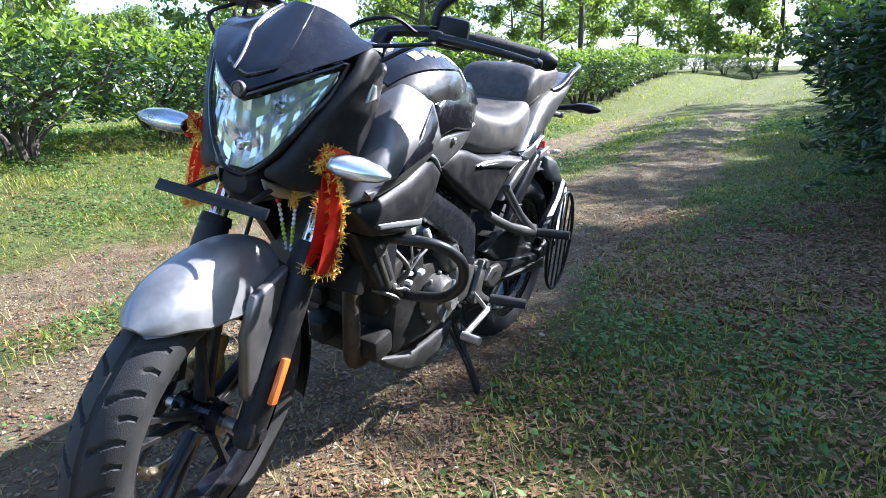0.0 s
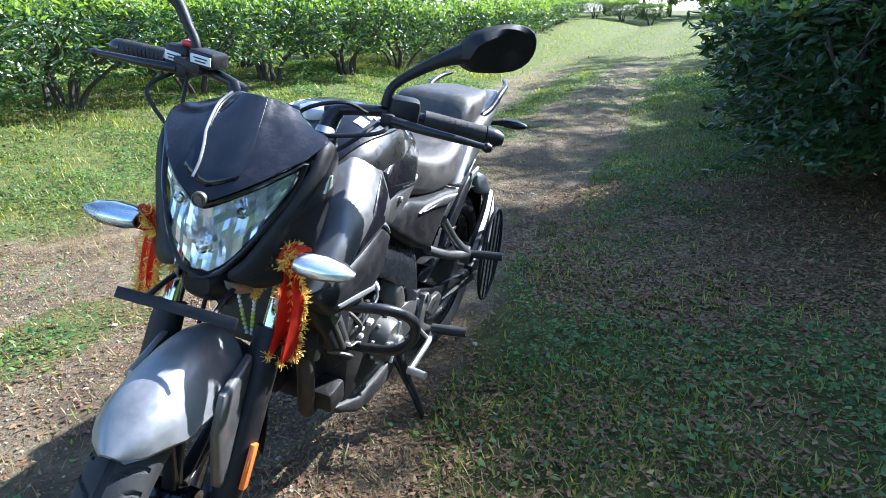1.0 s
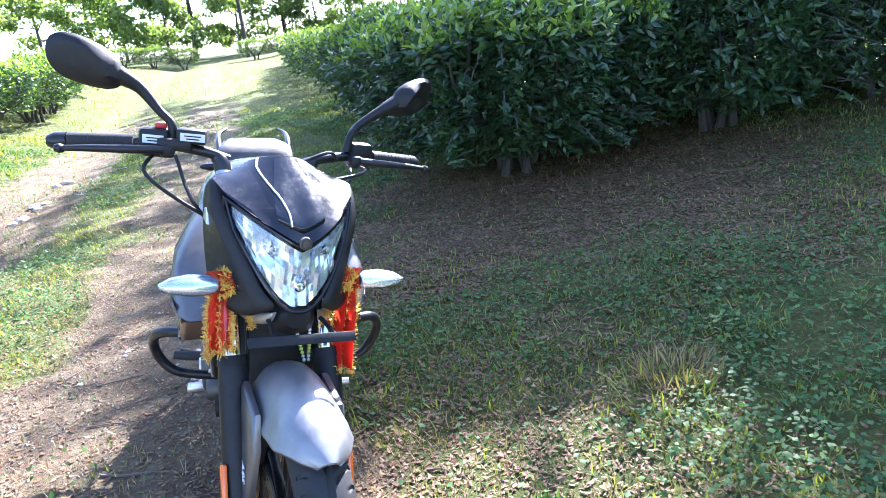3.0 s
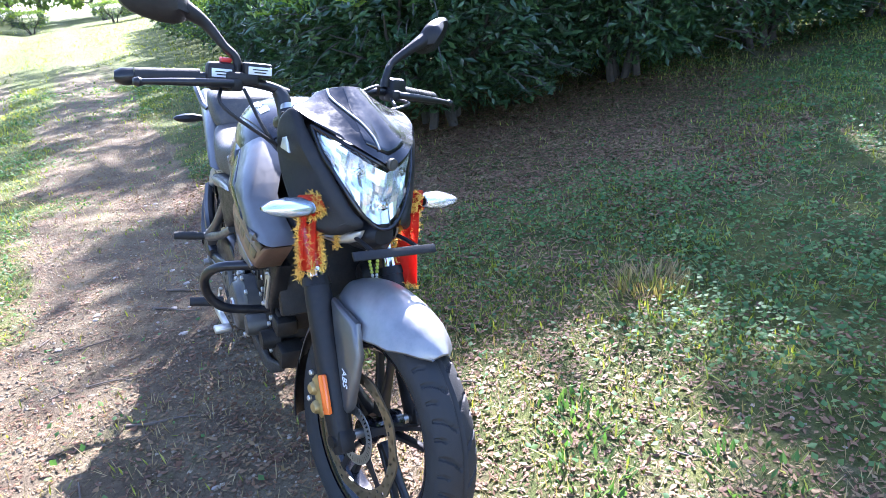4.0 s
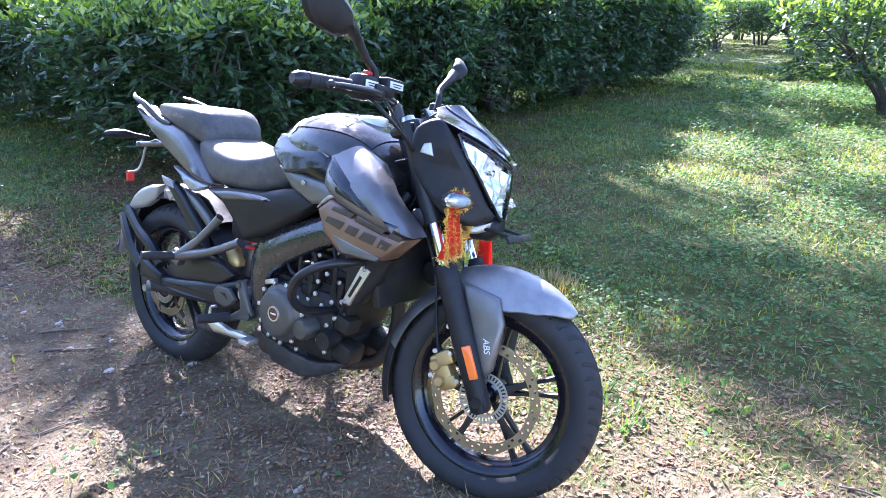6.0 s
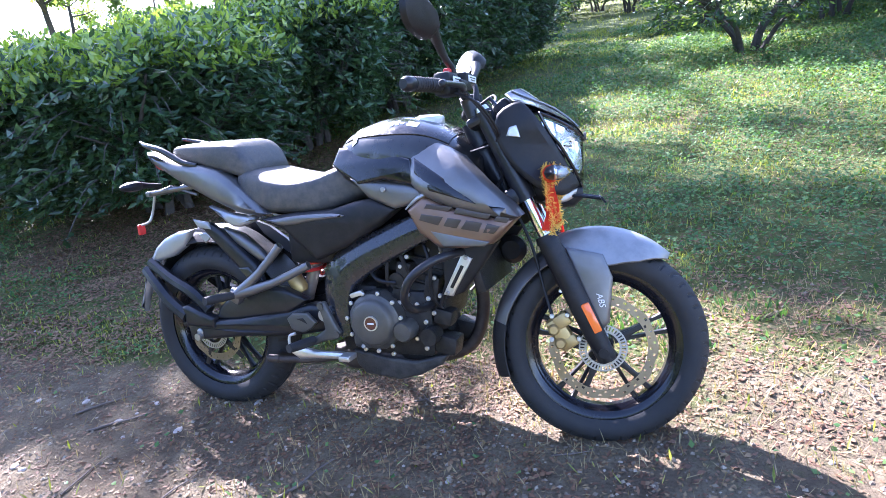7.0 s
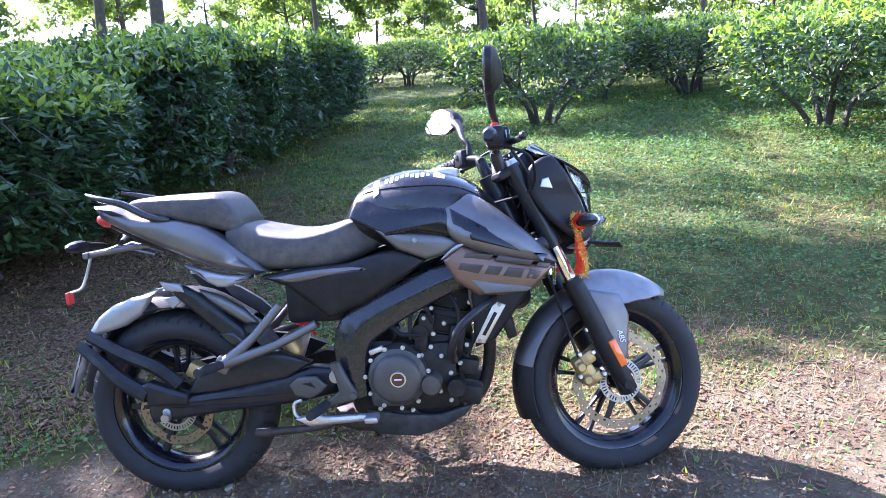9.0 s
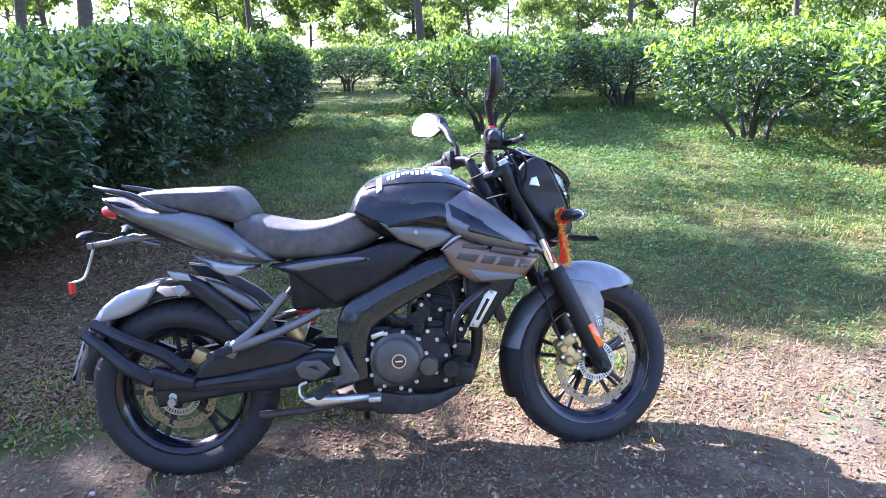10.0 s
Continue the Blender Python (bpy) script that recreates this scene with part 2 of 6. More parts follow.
def folded(name, base, along, side, fold, mats, face_mats=None):
    """Leaves folded along the midrib: two four-cornered halves each that share the rib, so that a leaf is one island."""
    n = len(base)
    tip = base + along
    mid = base + along * 0.45
    lift = np.cross(along, side)
    lift /= np.linalg.norm(lift, axis=1, keepdims=True) + 1e-9
    w = np.linalg.norm(side, axis=1, keepdims=True)
    up = lift * w * fold
    v = np.stack([base, mid - side + up, tip, mid + side + up], 1).reshape(-1, 3).astype(np.float32)
    k = np.arange(n, dtype=np.int32)[:, None] * 4
    tri = np.concatenate([k + [0, 1, 2], k + [0, 2, 3]], 1).reshape(-1)
    me = bpy.data.meshes.new(name)
    me.vertices.add(len(v))
    me.vertices.foreach_set("co", v.reshape(-1))
    me.loops.add(6 * n)
    me.loops.foreach_set("vertex_index", tri.astype(np.int32))
    me.polygons.add(2 * n)
    me.polygons.foreach_set("loop_start", np.arange(0, 6 * n, 3, dtype=np.int32))
    for m in mats if isinstance(mats, (list, tuple)) else [mats]:
        me.materials.append(m)
    if face_mats is not None:
        me.polygons.foreach_set("material_index", np.repeat(np.asarray(face_mats, np.int32), 2))
    me.update(calc_edges=True)
    return me


def spline(points, n=6):
    """A smooth line through points."""
    p = [np.asarray(q, float) for q in points]
    p = [2 * p[0] - p[1]] + p + [2 * p[-1] - p[-2]]
    out = []
    for a, b_, c, d in zip(p, p[1:], p[2:], p[3:]):
        for s in np.linspace(0, 1, n, endpoint=False):
            out.append(0.5 * (2 * b_ + (c - a) * s + (2 * a - 5 * b_ + 4 * c - d) * s * s + (3 * b_ - a - 3 * c + d) * s**3))
    return out + [p[-2]]


def tube(points, r, seg=10, n=5, closed=False):
    """A round bar along a smooth line; r: one radius, or one for each given point."""
    pts = spline(points, n) if n > 1 else [np.asarray(q, float) for q in points]
    rr = np.interp(np.linspace(0, 1, len(pts)), np.linspace(0, 1, len(points)), [r] * len(points) if np.isscalar(r) else r)
    verts, faces, side = [], [], None
    for k, p in enumerate(pts):
        d = pts[min(k + 1, len(pts) - 1)] - pts[max(k - 1, 0)]
        d = d / (np.linalg.norm(d) + 1e-12)
        if side is None:
            side = np.cross(d, (0.31, 0.2, 0.93))
        side = side - d * (side @ d)
        side = side / np.linalg.norm(side)
        up = np.cross(d, side)
        verts += [p + rr[k] * (math.cos(a) * side + math.sin(a) * up) for a in np.linspace(0, 2 * math.pi, seg, endpoint=False)]
    for k in range(len(pts) - 1):
        for j in range(seg):
            a, b_ = k * seg + j, k * seg + (j + 1) % seg
            faces.append((a, b_, b_ + seg, a + seg))
    faces += [tuple(range(seg))[::-1], tuple(range((len(pts) - 1) * seg, len(pts) * seg))]
    return verts, faces


def join(*geos):
    verts, faces = [], []
    for v, f in geos:
        k = len(verts)
        verts += list(v)
        faces += [tuple(i + k for i in face) for face in f]
    return verts, faces


def moved(geo, m):
    return [tuple(m @ Vector(v)) for v in geo[0]], geo[1]


def mirrored(geo):
    return [(v[0], -v[1], v[2]) for v in geo[0]], geo[1]


def block(center, size, bevel=0.004, turn=(0, 0, 0)):
    """A box with softened edges."""
    bm = bmesh.new()
    bmesh.ops.create_cube(bm, size=1)
    for v in bm.verts:
        v.co = Vector((v.co.x * size[0], v.co.y * size[1], v.co.z * size[2]))
    bmesh.ops.bevel(bm, geom=list(bm.edges), offset=min(bevel, 0.45 * min(size)), segments=2, affect="EDGES", profile=0.5)
    m = pose(*center, *turn)
    bm.verts.index_update()
    out = [tuple(m @ v.co) for v in bm.verts], [tuple(v.index for v in f.verts) for f in bm.faces]
    bm.free()
    return out


def lathe(profile, seg, center=(0, 0, 0), axis="Y", closed=True, keep=None):
    """Turns a profile of (radius, place along the axis) round the axis."""
    n, verts, faces = len(profile), [], []
    for k in range(seg):
        a = 2 * math.pi * k / seg
        for r, h in profile:
            c, s = r * math.cos(a), r * math.sin(a)
            v = {"Y": (c, h, s), "X": (h, c, s), "Z": (c, s, h)}[axis]
            verts.append((v[0] + center[0], v[1] + center[1], v[2] + center[2]))
    for k in range(seg):
        for j in range(n if closed else n - 1):
            if keep and not keep(k, j):
                continue
            a, b_ = k * n + j, k * n + (j + 1) % n
            c, d = (k + 1) % seg * n + (j + 1) % n, (k + 1) % seg * n + j
            faces.append((a, b_, c, d))
    return verts, faces


def loft(rings, caps=True):
    n, verts, faces = len(rings[0]), [], []
    for r in rings:
        verts += [tuple(v) for v in r]
    for k in range(len(rings) - 1):
        for j in range(n):
            a, b_ = k * n + j, k * n + (j + 1) % n
            faces.append((a, b_, b_ + n, a + n))
    if caps:
        faces += [tuple(range(n))[::-1], tuple(range((len(rings) - 1) * n, len(rings) * n))]
    return verts, faces


def egg(x, half, z0, z1, power=2.6, seg=28, y=0.0):
    """A rounded-box ring across the bike at x."""
    zc, zh, out = (z0 + z1) / 2, (z1 - z0) / 2, []
    for a in np.linspace(0, 2 * math.pi, seg, endpoint=False):
        c, s = math.cos(a), math.sin(a)
        out.append((x, y + half * math.copysign(abs(c) ** (2 / power), c), zc + zh * math.copysign(abs(s) ** (2 / power), s)))
    return out


def smooth_rows(rows, n=4):
    """Rows of numbers, made finer by a smooth line through them."""
    return [tuple(r) for r in spline(rows, n)]


def inset(poly, d):
    out, n = [], len(poly)
    area = sum(poly[i][0] * poly[(i + 1) % n][1] - poly[(i + 1) % n][0] * poly[i][1] for i in range(n))
    sgn = 1 if area > 0 else -1
    for i in range(n):
        p, q, r = (np.asarray(poly[(i + k) % n], float) for k in (-1, 0, 1))
        a, b_ = (q - p) / (np.linalg.norm(q - p) + 1e-9), (r - q) / (np.linalg.norm(r - q) + 1e-9)
        na, nb = sgn * np.array((-a[1], a[0])), sgn * np.array((-b_[1], b_[0]))
        m = na + nb
        size = np.linalg.norm(m)
        m = m / size * min(2 / size, 1.4) if size > 0.25 else (b_ - a) / (np.linalg.norm(b_ - a) + 1e-9) * 1.4
        out.append(tuple(q + d * m))
    return out


def panel(outline, y, thick=0.012, soft=0.008, crown=0.004, fine=3):
    """A moulded side panel: an outline in (x, z), its outer face at y (a number or a rule of x and z), softened edges, slight crown."""
    rule = y if callable(y) else (lambda x, z: y)
    pts = [tuple(p) for p in spline(list(outline) + [outline[0]], fine)[:-1]] if fine > 1 else list(outline)
    rings = [(pts, -thick), (pts, -soft), (inset(pts, soft * 0.4), -soft * 0.3), (inset(pts, soft * 1.3), crown * 0.5), (inset(pts, soft * 2.6), crown)]
    verts, faces, n = [], [], len(pts)
    for ring, off in rings:
        verts += [(x, rule(x, z) + off, z) for x, z in ring]
    for k in range(len(rings) - 1):
        faces += [(k * n + j, k * n + (j + 1) % n, (k + 1) * n + (j + 1) % n, (k + 1) * n + j) for j in range(n)]
    for k in (0, len(rings) - 1):
        flat = [Vector((x, z, 0)) for x, _, z in verts[k * n : (k + 1) * n]]
        faces += [tuple(k * n + i for i in tri) for tri in tessellate_polygon([flat])]
    return verts, faces


def sheet(rows, thick, out=(1, 0, 0)):
    """A curved sheet of some thickness from a grid of points."""
    h, w = len(rows), len(rows[0])
    front = [np.asarray(p, float) for r in rows for p in r]
    back = [p - np.asarray(out) * thick for p in front]
    verts, faces, k = front + back, [], h * w
    for i in range(h - 1):
        for j in range(w - 1):
            a = i * w + j
            faces += [(a, a + 1, a + w + 1, a + w), (k + a, k + a + w, k + a + w + 1, k + a + 1)]
    rim = [j for j in range(w)] + [i * w + w - 1 for i in range(1, h)] + [(h - 1) * w + j for j in range(w - 2, -1, -1)] + [i * w for i in range(h - 2, 0, -1)]
    for a, b_ in zip(rim, rim[1:] + rim[:1]):
        faces.append((a, b_, b_ + k, a + k))
    return verts, faces


# ---- the ground: one sheet with two wheel ruts, verges and a gentle rise all round ----
RNG = np.random.default_rng(7)


def lattice(seed):
    return np.random.default_rng(seed).random((256, 256))


LATTICE = lattice(3)


def value_noise(x, y):
    x, y = np.asarray(x, float), np.asarray(y, float)
    i, j = np.floor(x).astype(int), np.floor(y).astype(int)
    f, g_ = x - i, y - j
    f, g_ = f * f * (3 - 2 * f), g_ * g_ * (3 - 2 * g_)
    a, b_ = LATTICE[i % 256, j % 256], LATTICE[(i + 1) % 256, j % 256]
    c, d = LATTICE[i % 256, (j + 1) % 256], LATTICE[(i + 1) % 256, (j + 1) % 256]
    return (a * (1 - f) + b_ * f) * (1 - g_) + (c * (1 - f) + d * f) * g_


def fbm(x, y, octaves=4):
    out, amp = 0.0, 0.5
    for k in range(octaves):
        out = out + amp * value_noise(x * 2**k + 17.3 * k, y * 2**k + 9.1 * k)
        amp *= 0.5
    return out / (1 - 0.5**octaves)


def step(a, b_, x):
    t = np.clip((x - a) / (b_ - a), 0, 1)
    return t * t * (3 - 2 * t)


def bend(x):
    """Sideways drift of the track far behind the bike."""
    return -0.008 * np.clip(-x - 6, 0, 60) ** 1.3


def bare(x, y):
    """How bare the earth is: 1 in the ruts, 0 in the turf."""
    v = y - bend(x)
    wob = 0.7 * (fbm(x * 0.9, y * 0.9) - 0.5) + 0.45 * (fbm(x * 3.7 + 8, y * 3.7) - 0.5)
    near = step(0.30, 0.02, v + wob * 0.7) * step(-1.25, -0.75, v + wob)
    far = step(-1.35, -1.75, v + wob) * step(-3.15, -2.65, v + wob)
    front = step(1.0, 1.9, x) * step(0.75, 0.35, v + wob) * step(-3.0, -2.2, v) * 0.75
    fade = (1 - 0.5 * step(-6, -18, x)) * (0.72 + 0.28 * step(0.35, 0.55, fbm(x * 1.7 + 3, y * 1.7 + 60)))
    near, far = near * fade, far * fade
    patch = step(0.56, 0.8, fbm(x * 0.8 + 40, y * 0.8 + 11, 6)) * 0.6 * step(14, 7, np.hypot(x, y))
    litter = step(1.1, 0.2, np.hypot((x + 1.7) / 2.2, (y - 2.6) / 1.8) + 0.9 * wob) * 0.3
    dry = step(1.15, 1.5, x + wob) * step(3.4, 2.4, x) * step(-0.2, 0.1, y) * step(1.25, 0.75, y + wob) * 0.5
    return np.clip(np.maximum.reduce([near, far, front, patch, litter, dry]), 0, 1)


def height(x, y):
    x, y = np.asarray(x, float), np.asarray(y, float)
    lift = 0.042 * np.logaddexp(0, (-x - 3.0) / 1.5) * 1.5 + 0.5 * step(-2.6, -6.2, y) + 0.036 * np.logaddexp(0, (y - 1.0) / 0.6) * 0.6 + 0.13 * step(1.0, 6.0, y)
    far = np.hypot(x, y)
    lift = np.minimum(lift, 3.6) + 0.01 * np.clip(far - 60, 0, 300)
    v = y - bend(x)
    rut = -0.035 * np.exp(-((v + 0.05) / 0.42) ** 2) - 0.06 * np.exp(-((v + 2.35) / 0.5) ** 2)
    calm = 1 - 0.8 * np.exp(-((y / 0.6) ** 2)) * step(-1.2, -0.6, x) * step(2.4, 1.8, x)
    return lift + rut + 0.012 + calm * (0.06 * (fbm(x * 1.3, y * 1.3) - 0.5) + 0.03 * (fbm(x * 6, y * 6) - 0.5))


def stations(lo, hi, fine, limit):
    xs, s = list(np.arange(lo, hi + 1e-6, fine)), fine
    a, b_ = lo, hi
    while b_ < limit:
        s *= 1.13
        a, b_ = a - s, b_ + s
        xs = [a] + xs + [b_]
    return np.array(xs)


gx, gy = stations(-3.0, 4.0, 0.045, 900), stations(-3.0, 4.0, 0.045, 900)
X, Y = np.meshgrid(gx, gy, indexing="ij")
Z = height(X, Y)
nx, ny = X.shape
gv = np.stack([X, Y, Z], -1).reshape(-1, 3)
gi = np.arange(nx * ny).reshape(nx, ny)
gf = np.stack([gi[:-1, :-1], gi[1:, :-1], gi[1:, 1:], gi[:-1, 1:]], -1).reshape(-1, 4)
me = mesh_from("ground", gv, gf.tolist(), M_EARTH)
me.polygons.foreach_set("use_smooth", [True] * len(me.polygons))
turf_at = me.attributes.new("turf", "FLOAT", "POINT")
turf_at.data.foreach_set("value", (1 - bare(X, Y)).reshape(-1).astype(np.float32))
ground = tagged(new("ground", me), "earth track with two wheel ruts between grassy verges", "ground", kind="structure")


def level(x, y):
    return float(height(np.array(x), np.array(y)))


# ---- tea bushes ----
def unit(v):
    return v / (np.linalg.norm(v, axis=1, keepdims=True) + 1e-9)


def tea_meshes(seed, width, depth, tall, leaves, leaf, skirt=0.36, sprays=40, sunlit_share=0.0):
    """A trunk and a crown for a plucked tea bush: a flat-topped, ragged block of leaves on a cluster of crooked stems."""
    rng = np.random.default_rng(seed)
    stems = []
    for k in range(6):
        a = 2 * math.pi * k / 6 + rng.normal(0, 0.3)
        spot = rng.uniform(0.02, 0.2)
        foot = np.array([spot * math.cos(a), spot * math.sin(a), -0.06])
        knee = np.array([0.22 * math.cos(a) * rng.uniform(0.2, 1.5), 0.22 * math.sin(a) * rng.uniform(0.2, 1.5), tall * rng.uniform(0.16, 0.34)])
        arm = np.array([0.3 * width * math.cos(a), 0.3 * depth * math.sin(a), tall * rng.uniform(0.42, 0.55)])
        end = np.array([0.42 * width * math.cos(a + 0.2), 0.42 * depth * math.sin(a + 0.2), tall * 0.85])
        stems.append(tube([foot, knee, arm, end], [0.036, 0.026, 0.018, 0.007], 7, 4))
        for s in range(3):
            b_ = a + rng.normal(0, 0.6)
            far = arm + [0.25 * width * math.cos(b_), 0.25 * depth * math.sin(b_), tall * rng.uniform(0.1, 0.35)]
            stems.append(tube([knee + (arm - knee) * rng.uniform(0.3, 0.9), (arm + far) / 2 + rng.normal(0, 0.03, 3), far], [0.016, 0.011, 0.004], 5, 3))
    n = leaves
    a = rng.uniform(0, 2 * math.pi, n)
    kind = rng.random(n)
    rim = 1 + 0.13 * np.sin(3 * a + seed) + 0.09 * np.sin(7 * a + 2 * seed) + 0.06 * np.sin(13 * a)
    sq = 1 / np.maximum(np.abs(np.cos(a)), np.abs(np.sin(a))) ** 0.45
    rad = np.where(kind < 0.45, np.sqrt(rng.random(n)), np.where(kind < 0.85, rng.uniform(0.84, 1.03, n), np.sqrt(rng.random(n)) * 0.85))
    x, y = 0.5 * width * rim * sq * rad * np.cos(a), 0.5 * depth * rim * sq * rad * np.sin(a)
    lump = fbm(x * 3.1 + seed * 5, y * 3.1 + 3) - 0.5
    roof = tall * (1 - 0.12 * rad**4) + 0.34 * lump + 0.05 * rng.random(n) ** 6 * 4
    drop = skirt * tall * (0.75 + 0.5 * fbm(np.cos(a) * 2 + seed, np.sin(a) * 2))
    z = np.where(kind < 0.45, roof - np.abs(rng.normal(0, 0.035, n)), drop + (roof - drop) * rng.random(n) ** 0.8)
    # the flanks draw in towards the foot, and bulge in lobes
    rise = np.clip((z - drop) / (roof - drop + 1e-6), 0, 1)
    tuck = np.where(kind < 0.45, 1.0, 0.66 + 0.34 * rise**0.7 + 0.22 * (fbm(a * 2.6 + seed, z * 2.8 + seed) - 0.5))
    x, y = x * tuck, y * tuck
    # shoots that stand out of the clipped block, bare stem with leaves along it
    for k in range(sprays):
        a_ = rng.uniform(0, 2 * math.pi)
        low = rng.random() < 0.72
        root_ = np.array([0.44 * width * math.cos(a_), 0.44 * depth * math.sin(a_), tall * (rng.uniform(skirt + 0.08, 0.85) if low else 0.93)])
        way_ = np.array([math.cos(a_), math.sin(a_), rng.uniform(-0.55, 0.35)]) if low else np.array([0.5 * rng.normal(), 0.5 * rng.normal(), 1.0])
        if not low:
            root_[:2] *= rng.uniform(0.0, 1.0) ** 0.5
        tip_ = root_ + way_ / np.linalg.norm(way_) * (rng.uniform(0.16, 0.36) if low else rng.uniform(0.06, 0.16))
        tip_[2] -= 0.07 if low else 0.0
        stems.append(tube([root_, (root_ + tip_) / 2 + [0, 0, 0.03], tip_], [0.006, 0.004, 0.002], 5, 2))
        take = rng.integers(0, n, 10)
        f_ = rng.uniform(0.25, 1.0, 10)[:, None]
        p_ = root_ * (1 - f_) + tip_ * f_
        x[take], y[take], z[take] = p_.T
    base = np.stack([x, y, z], 1)
    outv = np.stack([np.cos(a), np.sin(a), np.zeros(n)], 1)
    up = np.zeros((n, 3))
    up[:, 2] = 1
    top = (kind < 0.45)[:, None]
    along = unit(np.where(top, up * 0.75 + rng.normal(0, 0.55, (n, 3)), outv * 0.6 - up * 0.25 + rng.normal(0, 0.5, (n, 3))))
    side = unit(np.cross(along, rng.normal(0, 1, (n, 3)) + np.where(top, 0, 1) * up * 0.5))
    size = leaf * rng.uniform(0.65, 1.3, (n, 1))
    # young tips on top; a random share elsewhere painted paler for sunlight
    young_or_lit = ((kind < 0.45) & (z > roof - 0.06) & (rng.random(n) < 0.75)) | (rng.random(n) < sunlit_share)
    crown = folded("crown", base - along * size * 0.3, along * size, side * size * 0.18, 0.35, [M_TEA, M_TEA_PALE], young_or_lit)
    return mesh_from("trunk", *join(*stems), M_BARK, smooth=50), crown


def tea_bush(meshes, x, y, turn, scale, tall, label):
    root = new("tea_bush")
    root.empty_display_size = 0.2
    for name, me in zip(("trunk", "crown"), meshes):
        ob = new(name, me)
        ob.parent = root
    root.matrix_world = pose(x, y, level(x, y), 0, 0, turn) @ Matrix.Diagonal((scale, scale, tall, 1))
    return tagged(root, label, "bush", "tea bushes")


NEAR_TEA = [tea_meshes(k, 1.85, 1.85, 1.5, 27000, 0.082, 0.15, 210) for k in (1, 2, 3)]
# far bushes carry 18% paler leaves, sunlight put into their colour
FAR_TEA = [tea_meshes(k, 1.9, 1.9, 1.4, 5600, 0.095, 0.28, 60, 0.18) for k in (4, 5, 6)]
near_spots = [(-2.5, 2.2), (-2.15, 3.9), (-1.85, 5.4), (-4.2, 2.4), (-4.0, 4.2), (-6.0, 2.35), (-7.8, 2.4), (-3.8, 6.0), (-1.7, 6.9), (-1.65, 8.3)]
for k, (x, y) in enumerate(near_spots):
    tea_bush(NEAR_TEA[k % 3], x, y, 90 * k + 13 * (k % 5), 1.16 if k == 0 else (1.08 if k < 4 else 1.0), 0.84 + 0.04 * (k % 3), "dense dark green tea bush at the edge of the track")
far_spots = [(-9.6 - 1.75 * k, 2.5 + 0.03 * k * k / 4) for k in range(12)] + [(-5.8, 4.4), (-5.8, 6.2), (-3.7, 7.9), (-3.6, 9.8), (-1.7, 10.0), (-3.4, 11.8)]
far_spots += [(1.9, 7.1), (3.1, 9.7), (4.6, 9.4), (4.7, 5.3), (6.2, 4.9), (5.7, 7.1), (7.5, 6.6), (9.2, 6.2), (11.0, 5.7), (12.8, 5.3), (5.75, 3.5)]
far_spots += [(1.4, 10.9), (3.2, 12.2), (5.0, 11.6), (7.0, 11.0), (9.0, 10.2), (11.2, 9.6), (13.2, 9.0), (3.4, 14.6), (5.4, 14.2), (7.6, 13.6), (9.8, 13.2)]
far_spots += [(-2.6 + 1.8 * k, 17.6 + 0.2 * math.sin(k)) for k in range(10)] + [(-3.2 + 2.0 * k, 22.5) for k in range(12)] + [(-6.0 + 2.0 * k, 20.0) for k in range(3)]
far_spots += [(-1.2, -5.25), (0.7, -5.4), (2.6, -5.5), (-3.1, -5.5), (-4.9, -5.3), (-6.6, -5.3), (-8.3, -5.0), (-9.9, -4.7), (-12.0, -4.5), (-13.8, -4.2), (-15.6, -4.3), (-17.4, -4.5)]
far_spots += [(-2.2, -7.2), (-4.2, -7.3), (-6.2, -7.3), (-8.2, -7.1), (-10.2, -6.8), (-12.2, -6.5), (-14.2, -6.1), (0.0, -7.4)]
far_spots += [(-19.2 - 1.8 * k, -4.8 - 0.22 * k) for k in range(10)] + [(-42.0 - 0.12 * k, -15.0 + 1.75 * k) for k in range(8)] + [(-44.0 + 0.1 * k, 1.6 + 1.75 * k) for k in range(7)]
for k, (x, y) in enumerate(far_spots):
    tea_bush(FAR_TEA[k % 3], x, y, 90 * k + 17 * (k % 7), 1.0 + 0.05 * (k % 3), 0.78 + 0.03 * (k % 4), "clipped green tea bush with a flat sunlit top")


